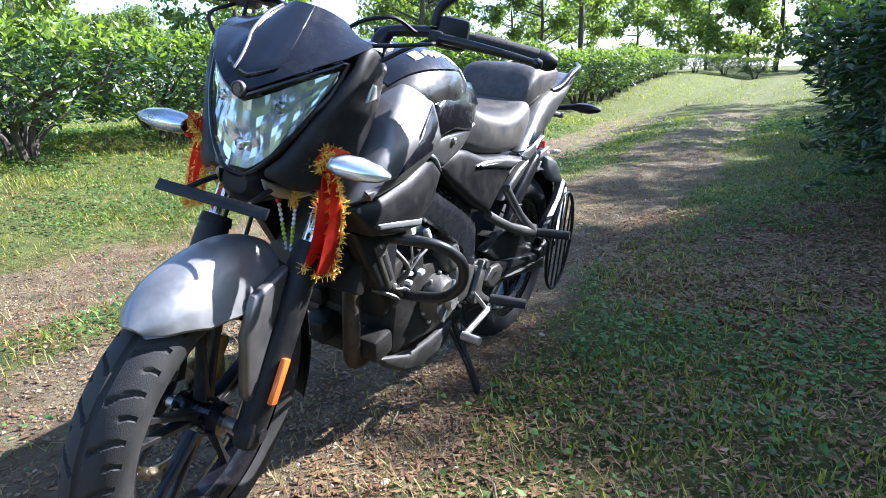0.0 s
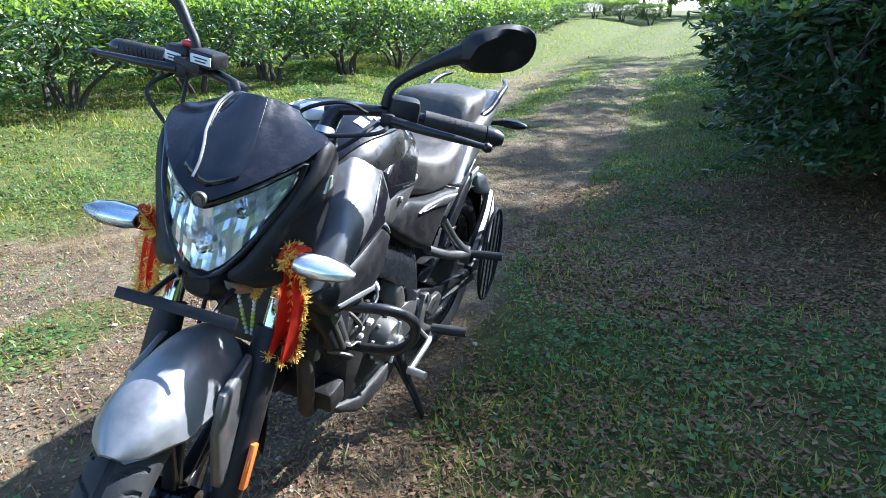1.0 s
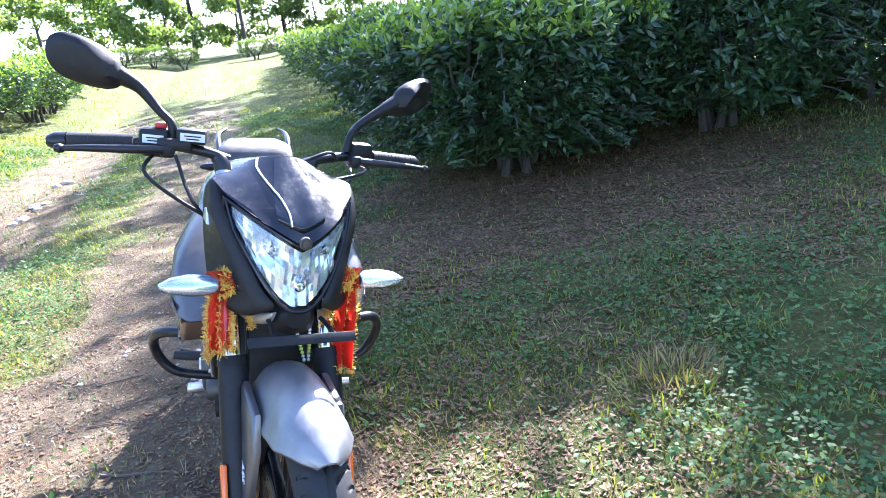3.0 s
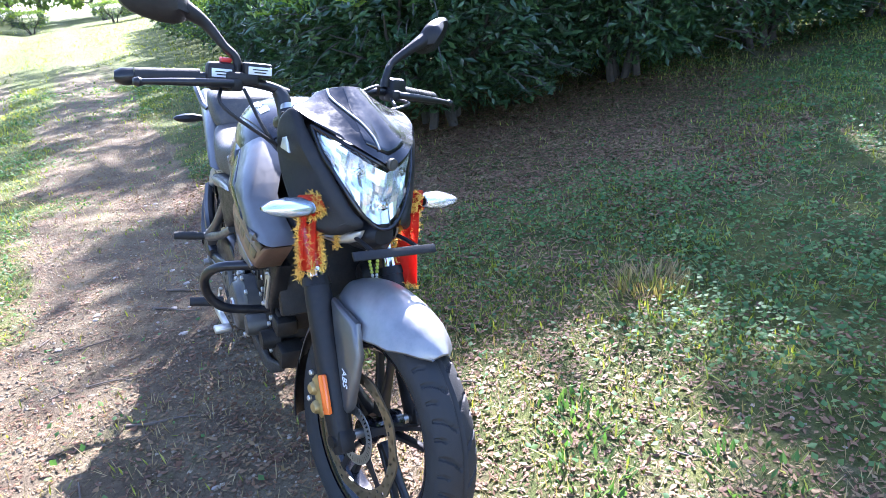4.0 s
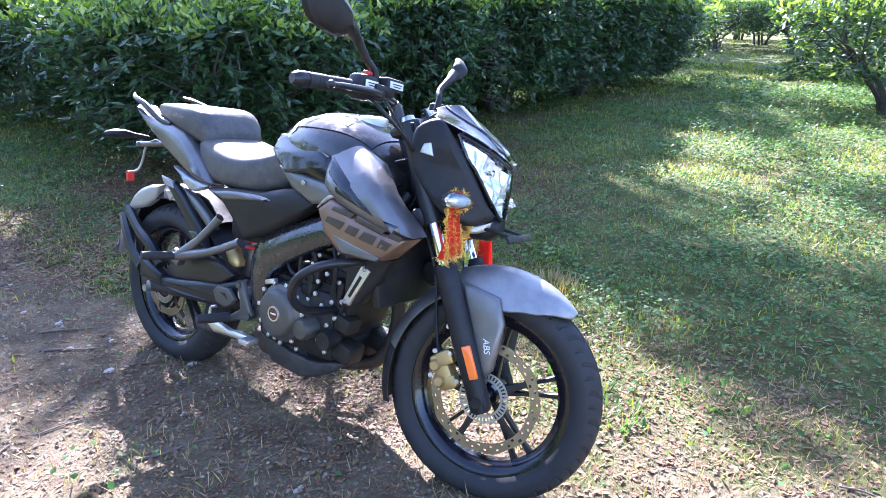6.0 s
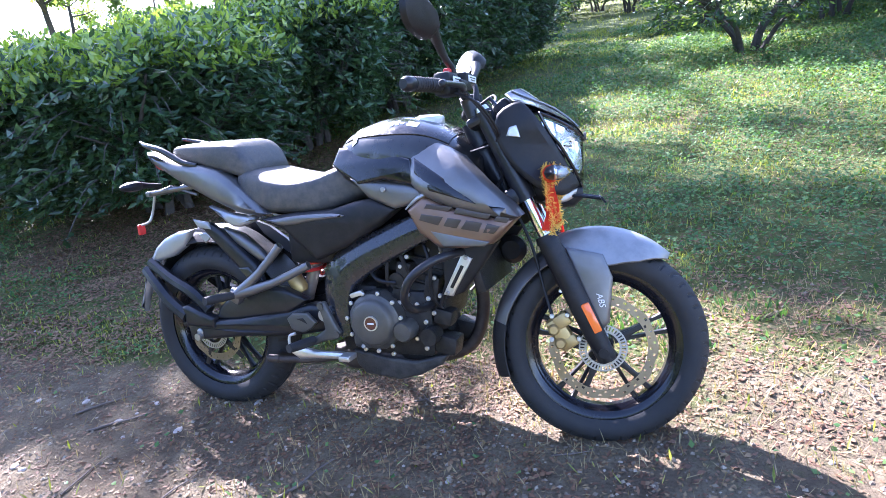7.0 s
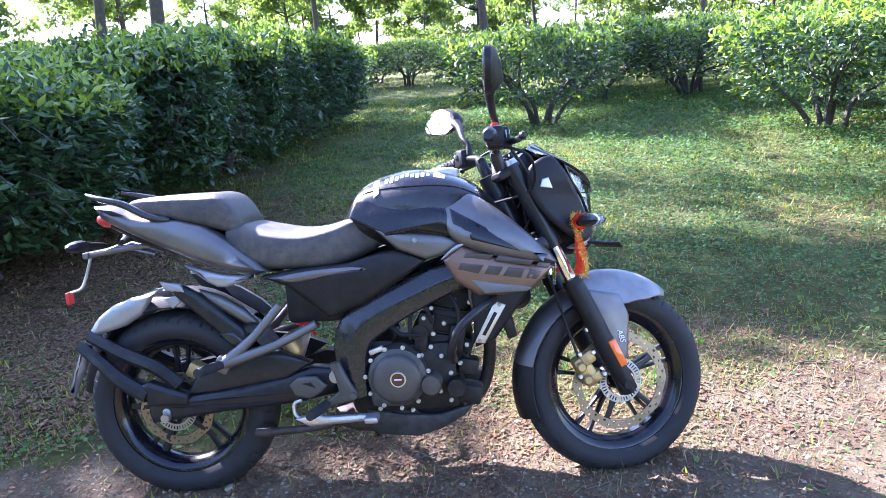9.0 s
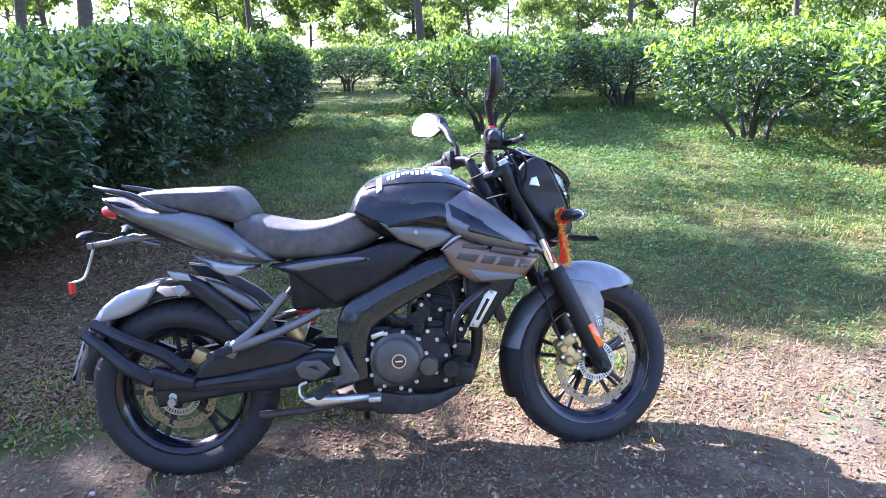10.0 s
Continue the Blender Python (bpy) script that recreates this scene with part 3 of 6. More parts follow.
# ---- shade trees ----
def tree_meshes(seed, tall, spread, clumps, per, leaf, bare_to):
    rng = np.random.default_rng(seed)
    lean = rng.normal(0, 0.035, 2) * tall
    line = [np.array([lean[0] * f + 0.02 * tall * math.sin(5 * f + seed), lean[1] * f, tall * f - (0.2 if f == 0 else 0)]) for f in (0, 0.25, 0.5, 0.75, 0.92)]
    girth = 0.02 * tall
    geos, ends = [tube(line, [girth, girth * 0.8, girth * 0.62, girth * 0.4, girth * 0.15], 9, 4)], [line[-1]]
    for k in range(11):
        f = rng.uniform(bare_to, 0.88)
        p = np.array([np.interp(f, (0, 0.25, 0.5, 0.75, 0.92), [q[i] for q in line]) for i in range(3)])
        a, r = 2.4 * k + rng.normal(0, 0.3), spread * rng.uniform(0.55, 1.0) * (1.15 - 0.4 * f)
        end = p + [r * math.cos(a), r * math.sin(a), r * rng.uniform(0.25, 0.7)]
        geos.append(tube([p, (p + end) / 2 + [0, 0, -0.06 * r] + rng.normal(0, 0.05 * r, 3), end], [girth * 0.42, girth * 0.26, girth * 0.08], 6, 3))
        ends += [end, (p + 2 * end) / 3 + rng.normal(0, 0.12 * r, 3), end + rng.normal(0, 0.2 * r, 3)]
    ends = np.array(ends)
    c = ends[rng.integers(0, len(ends), clumps)] + rng.normal(0, 0.11 * spread, (clumps, 3))
    base = np.repeat(c, per, 0) + rng.normal(0, 0.085 * spread, (clumps * per, 3)) * [1, 1, 0.55]
    n = len(base)
    along = unit(rng.normal(0, 1, (n, 3)) - [0, 0, 0.35])
    side = unit(np.cross(along, rng.normal(0, 1, (n, 3))))
    size = leaf * rng.uniform(0.6, 1.4, (n, 1))
    crown = folded("crown", base, along * size, side * size * 0.34, 0.3, M_TREE)
    return mesh_from("trunk", *join(*geos), M_BARK, smooth=50), crown


TREES = [tree_meshes(11, 10.0, 3.6, 190, 36, 0.24, 0.34), tree_meshes(12, 8.5, 3.0, 170, 36, 0.22, 0.28), tree_meshes(13, 12.0, 4.2, 220, 36, 0.26, 0.3), tree_meshes(14, 6.5, 3.4, 150, 32, 0.30, 0.08), tree_meshes(15, 9.0, 4.0, 170, 32, 0.33, 0.14)]


def shade_tree(kind, x, y, turn, scale, label):
    root = new("shade_tree")
    for name, me in zip(("trunk", "crown"), TREES[kind]):
        ob = new(name, me)
        ob.parent = root
    root.matrix_world = pose(x, y, level(x, y), 0, 0, turn) @ Matrix.Diagonal((scale, scale, scale, 1))
    return tagged(root, label, "tree", "shade trees")


tree_spots = [(0, -36, -11.5, 1.0), (1, -44, -17, 1.0), (2, -62, -3, 1.0), (0, -52, 1.5, 0.9), (1, -34, -20, 1.0), (2, -48, -28, 1.0), (1, -70, -12, 1.1), (0, -72, 6, 1.0), (3, -60, 8, 0.9), (2, -30, -30, 1.0), (0, -26, -16, 0.9), (1, -20, -22, 0.9), (2, -12, -26, 0.9)]
tree_spots += [(0, -8.2, 40, 1.1), (2, 1.9, 33, 1.0), (1, 13.3, 35, 1.05), (2, -8.6, 18.5, 1.0), (1, -15, 30, 1.0), (2, -12, 22, 0.9), (0, 22, 34, 0.9), (3, 27, 40, 1.1), (1, -28, 22, 1.0), (0, -40, 14, 1.0), (0, 33, 30, 1.0)]
near_count = len(tree_spots)
tree_rng = np.random.default_rng(21)
for k in range(130):
    a = radians(42 + 245 * (k + tree_rng.random()) / 130)
    r = tree_rng.uniform(52, 100)
    if 150 < math.degrees(a) < 232 and k % 5 not in (0, 2):
        continue
    if 106 < math.degrees(a) <= 150 and k % 4:
        continue
    if math.degrees(a) <= 106 and k % 3 == 1:
        continue
    tree_spots.append((int(tree_rng.choice([3, 4, 4, 3, 1])), r * math.cos(a), r * math.sin(a), tree_rng.uniform(0.8, 1.3)))
for k in range(14):
    a = radians(48 + 62 * (k + tree_rng.random()) / 14)
    r = tree_rng.uniform(56, 90)
    tree_spots.append((3 + k % 2, r * math.cos(a), r * math.sin(a), tree_rng.uniform(0.75, 1.15)))
for k, (kind, x, y, s) in enumerate(tree_spots):
    shade_tree(kind, x, y, 47 * k, s, "slender shade tree with thin crown above the tea" if k < near_count else "distant leafy tree beyond the tea field")


# the tall tree behind the near bushes whose crown throws dappled shade on the verge
def canopy_tree(x, y, seed):
    rng = np.random.default_rng(seed)
    z = level(x, y)
    top = np.array((-7.6, 9.6, 9.0))
    foot = np.array((x, y, z - 0.2))
    line = [foot, foot * 0.7 + top * 0.3 + [0.2, 0.1, 0], foot * 0.4 + top * 0.6 + [-0.1, 0.15, 0], top]
    limbs = [tube(line, [0.24, 0.19, 0.14, 0.05], 10, 5)]
    spots = []
    for x0, x1, y0, y1, n in ((-1.4, 0.75, 0.3, 2.3, 74), (-1.0, 1.3, 1.6, 3.4, 24), (0.4, 1.7, 0.75, 2.2, 26), (0.1, 1.05, 0.35, 0.95, 16), (-1.7, 0.4, -0.5, 0.25, 22), (0.5, 4.5, 3.4, 7.0, 16), (-3.0, 0.8, 3.0, 6.4, 60), (1.75, 3.4, 0.86, 2.0, 32), (-2.0, -1.2, 0.4, 1.4, 22), (2.0, 5.0, 2.2, 4.6, 10), (-9.0, -2.2, -2.0, 0.9, 85), (-16.0, -8.0, -2.5, 0.5, 60)):
        spots += [(rng.uniform(x0, x1), rng.uniform(y0, y1)) for _ in range(n)]
    spots = [(p, q) for p, q in spots if math.hypot((p - 1.5) / 1.1, (q - 0.3) / 0.56) > 1 and math.hypot((p - 1.0) / 0.35, (q - 1.2) / 0.5) > 1 and math.hypot((p - 1.35) / 0.4, (q - 2.4) / 0.35) > 1 and math.hypot((p - 0.7) / 0.7, (q - 3.5) / 0.5) > 1]
    way = np.array(to_sun) / to_sun.z
    centers = np.array([np.array((gx_, gy_, 0)) + way * rng.uniform(6.4, 9.6) for gx_, gy_ in spots])
    for k in range(0, len(centers), 6):
        c = centers[k]
        s = line[1] + (top - line[1]) * rng.uniform(0.25, 0.95)
        limbs.append(tube([s, (s + c) / 2 + [0, 0, 0.25] + rng.normal(0, 0.15, 3), c], [0.055, 0.035, 0.012], 6, 3))
    base = np.repeat(centers, 52, 0) + rng.normal(0, 0.165, (len(centers) * 52, 3))
    n = len(base)
    along = unit(rng.normal(0, 1, (n, 3)) - [0, 0, 0.3])
    side = unit(np.cross(along, rng.normal(0, 1, (n, 3))))
    size = 0.15 * rng.uniform(0.6, 1.4, (n, 1))
    root = new("canopy_tree")
    for name, me in (("trunk", mesh_from("trunk", *join(*limbs), M_BARK, smooth=50)), ("crown", folded("crown", base, along * size, side * size * 0.3, 0.3, M_TREE))):
        ob = new(name, me)
        ob.parent = root
    return tagged(root, "tall shade tree behind the near tea bushes", "tree", "shade trees")


canopy_tree(-8.8, 10.9, 91)

# ---- the motorcycle: x forward, y to its left, z up, leaning on its side stand with the bars turned left ----
moto = tagged(new("motorcycle"), "grey and black naked street motorcycle parked on its side stand", "motorcycle")
moto.matrix_world = pose(0, 0, 0, -9, 0, 0)
AXIS = Vector((-0.407, 0, 0.914)).normalized()
HEAD = Vector((1.306, 0, 0.262))
STEER = Matrix.Translation(HEAD) @ Matrix.Rotation(radians(13), 4, AXIS) @ Matrix.Translation(-HEAD)
FRONT, REAR = (1.352, 0.0, 0.264), (-0.035, -0.008, 0.268)


def bike(name, geo, mat, parent=None, label="", steer=False, smooth=38):
    return part_of(name, moved(geo, STEER) if steer else geo, mat, parent or moto, label, smooth)


def pair(name, geo, mat, parent=None, label="", steer=False, smooth=38):
    """The same part on both sides."""
    return [bike(name, g, mat, parent, label, steer, smooth) for g in (geo, mirrored(geo))]


def bolt(x, y, z, r=0.007, side=-1):
    prof = [(0.0, 0.004), (r * 0.75, 0.004), (r, 0.002), (r, -0.004), (0.0, -0.004)]
    v, f = lathe(prof, 10, (0, 0, 0), closed=False)
    return [(a + x, side * b_ + y, c + z) for a, b_, c in v], f


def tyre(center, radius, width, periods, seg, cut):
    """A tyre whose diagonal grooves are cut into the tread."""
    across, rows = 46, []
    us = np.linspace(0, 2 * math.pi, seg, endpoint=False)
    ang = np.linspace(-1, 1, across)
    for u in us:
        ring = []
        for s in ang:
            t = abs(s)
            if t < 0.72:
                th = t / 0.72
                y = width / 2 * math.sin(th * 1.35) / math.sin(1.35)
                r = radius - width * 0.30 * (1 - math.cos(th * 1.35)) / (1 - math.cos(1.35))
                c = u * periods / (2 * math.pi) + (0.5 if s > 0 else 0)
                sweep = 1.5 * th - 1.0 * th * th
                f1 = (c - sweep) % 1.0
                f2 = (c + 0.5 - sweep) % 1.0
                d = 0.0
                if 0.12 < th < 0.80 and abs(f1 - 0.5) < 0.06 or th < 0.035:
                    d = cut
                if 0.50 < th < 0.84 and abs(f2 - 0.5) < 0.05:
                    d = cut
                r -= d
            else:
                w = (t - 0.72) / 0.28
                y = width / 2 * (1.0 + 0.05 * math.sin(w * math.pi) - 0.22 * w * w)
                r = radius - width * 0.30 - (radius - width * 0.30 - 0.222) * w
            ring.append((r * math.cos(u) + center[0], math.copysign(y, s) + center[1], r * math.sin(u) + center[2]))
        rows.append(ring)
    verts = [v for r in rows for v in r]
    faces = [(k * across + j, k * across + j + 1, (k + 1) % seg * across + j + 1, (k + 1) % seg * across + j) for k in range(seg) for j in range(across - 1)]
    return verts, faces


def rim(center, half):
    prof = [(0.226, -half), (0.226, -half + 0.008), (0.205, -half + 0.02), (0.196, -0.012), (0.196, 0.012), (0.205, half - 0.02), (0.226, half - 0.008), (0.226, half), (0.216, half), (0.20, half - 0.01), (0.186, 0.014), (0.186, -0.014), (0.20, -half + 0.01), (0.216, -half)]
    return lathe(prof, 96, center)


def spoke(center, a, half=0.0055, thick=0.015, start=0.035, end=0.19):
    ca, sa = math.cos(a), math.sin(a)
    rings = []
    for r, w, y in ((start, half * 1.7, thick), (0.09, half, thick * 0.8), (0.15, half, thick * 0.6), (end, half * 1.5, thick * 0.65)):
        ring = []
        for p, q in ((-1, -0.7), (-0.7, -1), (0.7, -1), (1, -0.7), (1, 0.7), (0.7, 1), (-0.7, 1), (-1, 0.7)):
            ring.append((center[0] + r * ca - p * w * sa, center[1] + q * y, center[2] + r * sa + p * w * ca))
        rings.append(ring)
    return loft(rings)


def disc(center, r0, r1, y, seg=200):
    """A drilled brake disc: two rings of small round-cornered windows, and a wavy rim."""
    w = r1 - r0
    radii = [r0, r0 + 0.16 * w, r0 + 0.40 * w, r0 + 0.56 * w, r0 + 0.80 * w, r1]
    prof = [(r, y - 0.0022) for r in radii] + [(r, y + 0.0022) for r in radii[::-1]]

    def keep(k, j):
        lane = j if j < 5 else 10 - j
        return not (lane in (1, 3) and j not in (5, 11) and (k + 2 * lane) % 8 < 2)

    verts, faces = lathe(prof, seg, (0, 0, 0), keep=keep)
    out = []
    for x, yy, z in verts:
        r, ang = math.hypot(x, z), math.atan2(z, x)
        f = 1 + 0.016 * math.cos(10 * ang) * (r - r0) / w
        out.append((x * f + center[0], yy + center[1], z * f + center[2]))
    return out, faces


def wheel(name, center, radius, width, steer, disc_r, disc_y, parts_label):
    hub = lathe([(0.0, -0.05), (0.03, -0.05), (0.034, -0.03), (0.026, -0.015), (0.026, 0.015), (0.034, 0.03), (0.03, 0.05), (0.0, 0.05)], 32, center, closed=False)
    w = bike(name, join(rim(center, width * 0.36), hub), M_GLOSS, None, parts_label, steer)
    bike("tyre", tyre(center, radius, width, 24, 720, 0.005), M_RUBBER, w, "worn black tubeless tyre with slanted grooves", steer, 50)
    for k in range(5):
        for d in (-0.13, 0.13):
            bike("spoke", spoke(center, radians(90 + 72 * k) + d), M_FRAME, w, "", steer)
    d_ob = bike("brake_disc", disc((center[0], 0, center[2]), disc_r - 0.026, disc_r, disc_y), M_DISC, w, "drilled steel brake disc", steer)
    for k in range(5):
        bike("disc_carrier", spoke((center[0], disc_y, center[2]), radians(30 + 72 * k), 0.008, 0.003, 0.045, disc_r - 0.03), M_FRAME, d_ob, "", steer)
    bike("sensor_ring", lathe([(0.046, disc_y - 0.008), (0.052, disc_y - 0.008), (0.064, disc_y - 0.008), (0.068, disc_y - 0.008), (0.068, disc_y - 0.006), (0.064, disc_y - 0.006), (0.052, disc_y - 0.006), (0.046, disc_y - 0.006)], 80, center, keep=lambda k, j: not (j in (1, 5) and k % 2)), M_STEEL, w, "slotted wheel speed sensor ring", steer)
    return w


wheel("front_wheel", FRONT, 0.297, 0.108, True, 0.15, -0.062, "black alloy front wheel")
wheel("rear_wheel", REAR, 0.308, 0.138, False, 0.118, -0.082, "black alloy rear wheel")

# fork, axle, brakes
fork_up = Vector((-0.407, 0, 0.914)).normalized()


def on_fork(s, y=0.0, ahead=0.0):
    """A place on the fork's line, s metres above the axle."""
    p = Vector(FRONT) + fork_up * s + Vector((0.914, 0, 0.407)) * ahead
    return (p.x, y, p.z)


for y, tag in ((0.103, 1), (-0.103, -1)):
    leg = bike("fork_leg", tube([on_fork(-0.03, y), on_fork(0.02, y), on_fork(0.12, y), on_fork(0.325, y), on_fork(0.35, y)], [0.021, 0.028, 0.031, 0.031, 0.027], 18, 2), M_BLACK, None, "black lower fork leg", True)
    bike("axle_clamp", join(block(on_fork(0.0, y), (0.055, 0.04, 0.06), 0.012, (0, -24, 0)), lathe([(0.0, -0.028), (0.014, -0.028), (0.014, 0.028), (0.0, 0.028)], 12, (FRONT[0], y, FRONT[2]), closed=False)), M_BLACK, leg, "", True)
    bike("reflector", block(on_fork(0.105, y + 0.031 * tag, 0.014), (0.024, 0.012, 0.088), 0.004, (0, -24, 0)), M_ORANGE, leg, "orange side reflector", True)
    bike("dust_seal", tube([on_fork(0.345, y), on_fork(0.365, y)], [0.033, 0.029], 18, 1), M_BLACK, leg, "", True)
    bike("fork_tube", tube([on_fork(0.34, y), on_fork(0.60, y)], 0.0185, 20, 1), M_CHROME, None, "polished chrome fork tube", True)
    bike("fork_upper", tube([on_fork(0.475, y), on_fork(0.50, y), on_fork(0.75, y)], [0.027, 0.029, 0.027], 16, 1), M_FRAME, None, "", True)
    bike("fork_cap", tube([on_fork(0.75, y), on_fork(0.765, y)], [0.021, 0.017], 14, 1), M_ALLOY, None, "", True)
bike("axle", lathe([(0.0, -0.125), (0.012, -0.125), (0.012, 0.125), (0.0, 0.125)], 16, FRONT, closed=False), M_STEEL, None, "", True)
for s, d in ((0.50, 0.05), (0.735, 0.03)):
    bike("triple_clamp", join(block(on_fork(s, 0, -0.02), (0.075, 0.25, d), 0.014, (0, -24, 0))), M_FRAME, None, "", True)
caliper = bike("brake_caliper", join(block(on_fork(0.09, -0.076, -0.085), (0.05, 0.05, 0.10), 0.012, (0, -30, 0)), block(on_fork(0.125, -0.09, -0.066), (0.045, 0.032, 0.04), 0.008, (0, -30, 0)), block(on_fork(0.06, -0.088, -0.07), (0.04, 0.03, 0.034), 0.008, (0, -30, 0)), *[lathe([(0.0, -0.112), (0.011, -0.112), (0.016, -0.106), (0.018, -0.08), (0.0, -0.08)], 16, (on_fork(s, 0, -0.098)[0], 0, on_fork(s, 0, -0.098)[2]), closed=False) for s in (0.068, 0.112)]), M_GOLD, None, "gold front brake caliper", True)
for s, d in ((0.06, 0.045), (0.135, 0.045), (0.205, 0.03), (0.09, 0.115), (0.15, 0.085)):
    bike("caliper_bolt", bolt(*on_fork(s, -0.108, -d), 0.007), M_ALLOY, caliper, "", True)
bike("brake_hose", tube([on_fork(0.12, -0.09, -0.09), on_fork(0.22, -0.075, -0.075), on_fork(0.36, -0.06, -0.05), on_fork(0.55, -0.07, -0.04), on_fork(0.74, -0.13, 0.02)], 0.0045, 7, 6), M_BLACK, None, "", True)

# front mudguard: a hood over the tyre, arms to the fork, and a dark rear flap
def arch(center, a0, a1, n, width, lift, drop, radius):
    rows = []
    for k in range(n):
        f = k / (n - 1)
        a = radians(a0 + (a1 - a0) * f)
        w, r, dr = width(f), radius(f), drop(f)
        row = []
        for u in np.linspace(-1, 1, 13):
            rr = r + lift(f) * (1 - u * u) - dr * abs(u) ** 3
            row.append((center[0] + rr * math.cos(a), w * u, center[2] + rr * math.sin(a)))
        rows.append(row)
    return rows


def peak(f):
    return min(1.0, (f / 0.25) ** 0.6 if f > 0 else 0)


hood = arch(FRONT, 53, 112, 18, lambda f: 0.022 + 0.058 * peak(f), lambda f: 0.012 + 0.014 * f, lambda f: float(np.interp(f, (0, 0.1, 0.25, 0.5, 0.75, 1.0), (0.004, 0.02, 0.052, 0.082, 0.085, 0.05))), lambda f: 0.313 + 0.012 * math.sin(f * 2.6))
fender = bike("front_mudguard", sheet(hood, 0.004, (0, 0, 1)), M_FENDER, None, "grey front mudguard scuffed at its tip", True)
tail_arch = arch(FRONT, 110, 168, 14, lambda f: 0.072 - 0.008 * f, lambda f: 0.008, lambda f: 0.03, lambda f: 0.316)
bike("mudguard_rear", sheet(tail_arch, 0.004, (-0.7, 0, 0.7)), M_GREY, fender, "", True)
flap = arch(FRONT, 166, 197, 8, lambda f: 0.07 + 0.004 * f, lambda f: 0.006, lambda f: 0.035, lambda f: 0.318)
bike("mud_flap", sheet(flap, 0.004, (-1, 0, 0)), M_BLACK, fender, "black rubber mud flap", True)
pair("mudguard_arm", panel([(1.255, 0.56), (1.36, 0.535), (1.385, 0.47), (1.372, 0.345), (1.352, 0.322), (1.328, 0.345), (1.312, 0.40), (1.283, 0.475)], lambda x, z: 0.092 + 0.03 * (0.57 - z), 0.014, 0.005, 0.004, 1), M_GREY, fender, "", True)

# short word cast on the right mudguard arm
word = bpy.data.curves.new("arm_lettering", "FONT")
word.body, word.size, word.extrude, word.shear = "ABS", 0.024, 0.0006, 0.25
word.align_x, word.align_y = "CENTER", "CENTER"
draft = new("arm_lettering", word)
bpy.context.view_layer.update()
word_mesh = bpy.data.meshes.new_from_object(draft)
bpy.data.objects.remove(draft)
way_d, way_u = Vector((0.235, 0, -0.972)), Vector((0.972, 0, 0.235))
spot_w = Matrix((
    (way_d.x, way_u.x, 0, 1.349), (0, 0, -1, -0.1045), (way_d.z, way_u.z, 0, 0.41), (0, 0, 0, 1)))
word_mesh.transform(STEER @ spot_w)
word_mesh.materials.append(M_WHITE)
lettering = new("arm_lettering", word_mesh)
lettering.parent = fender
tagged(lettering, "white raised lettering")

# headlamp, cowl and visor
def lamp_low(y):
    return float(np.interp(abs(y), (0, 0.018, 0.042, 0.06, 0.08, 0.106, 0.128), (0.728, 0.729, 0.750, 0.774, 0.808, 0.863, 0.912)))


def lamp_high(y):
    return 0.852 + 0.078 * (abs(y) / 0.128) ** 1.15


def nose(y, z):
    return 1.318 - 6.4 * y * y - 0.18 * max(0, z - 0.86) - 0.9 * max(0, 0.80 - z) ** 2


ys = np.linspace(-0.126, 0.126, 33)
lens_rows = [[(nose(y, z), y, z) for y in ys for z in (lamp_low(y) + (lamp_high(y) - lamp_low(y)) * f,)] for f in np.linspace(0, 1, 9)]
lamp = bike("headlamp", sheet([[(p[0] - 0.055 + 0.02 * abs(p[1]) / 0.12, p[1], p[2]) for p in r] for r in lens_rows], 0.02), M_BLACK, None, "clear-lens headlamp with a faceted reflector", True)
lens_geo = ([p for r in lens_rows for p in r], [(i * 33 + j, i * 33 + j + 1, i * 33 + j + 34, i * 33 + j + 33) for i in range(8) for j in range(32)])
lens = new("lens", mesh_from("lens", *moved(lens_geo, STEER), M_LENS, smooth=60))
lens.parent = lamp
tagged(lens, "clear lens")
lens.visible_shadow = False
facet_rng = np.random.default_rng(5)
facets = []
for i in range(8):
    row = []
    for j, y in enumerate(np.linspace(-0.118, 0.118, 31)):
        z = lamp_low(y) + 0.006 + (lamp_high(y) - lamp_low(y) - 0.012) * i / 7
        bowl = 0.03 * math.exp(-(((abs(y) - 0.055) / 0.035) ** 2) - ((z - 0.845) / 0.03) ** 2) + 0.028 * math.exp(-((y / 0.04) ** 2) - ((z - 0.775) / 0.03) ** 2)
        row.append((nose(y, z) - 0.009 - 0.8 * bowl + 0.0022 * (j % 3) + facet_rng.normal(0, 0.0011), y, z))
    facets.append(row)
bike("reflector", sheet(facets, 0.002), M_REFLECTOR, lamp, "bright faceted lamp reflector", True, 1)
for y, z, r in ((0.056, 0.846, 0.010), (-0.056, 0.846, 0.010), (0, 0.775, 0.011)):
    bulb = bike("bulb_shield", lathe([(0.0, nose(y, z) - 0.03), (r * 0.45, nose(y, z) - 0.028), (r * 0.7, nose(y, z) - 0.024), (r * 0.75, nose(y, z) - 0.012), (r, nose(y, z) - 0.014), (r * 1.05, nose(y, z) - 0.045), (0.0, nose(y, z) - 0.045)], 20, (0, y, z), "X", False), M_CHROME, lamp, "", True)
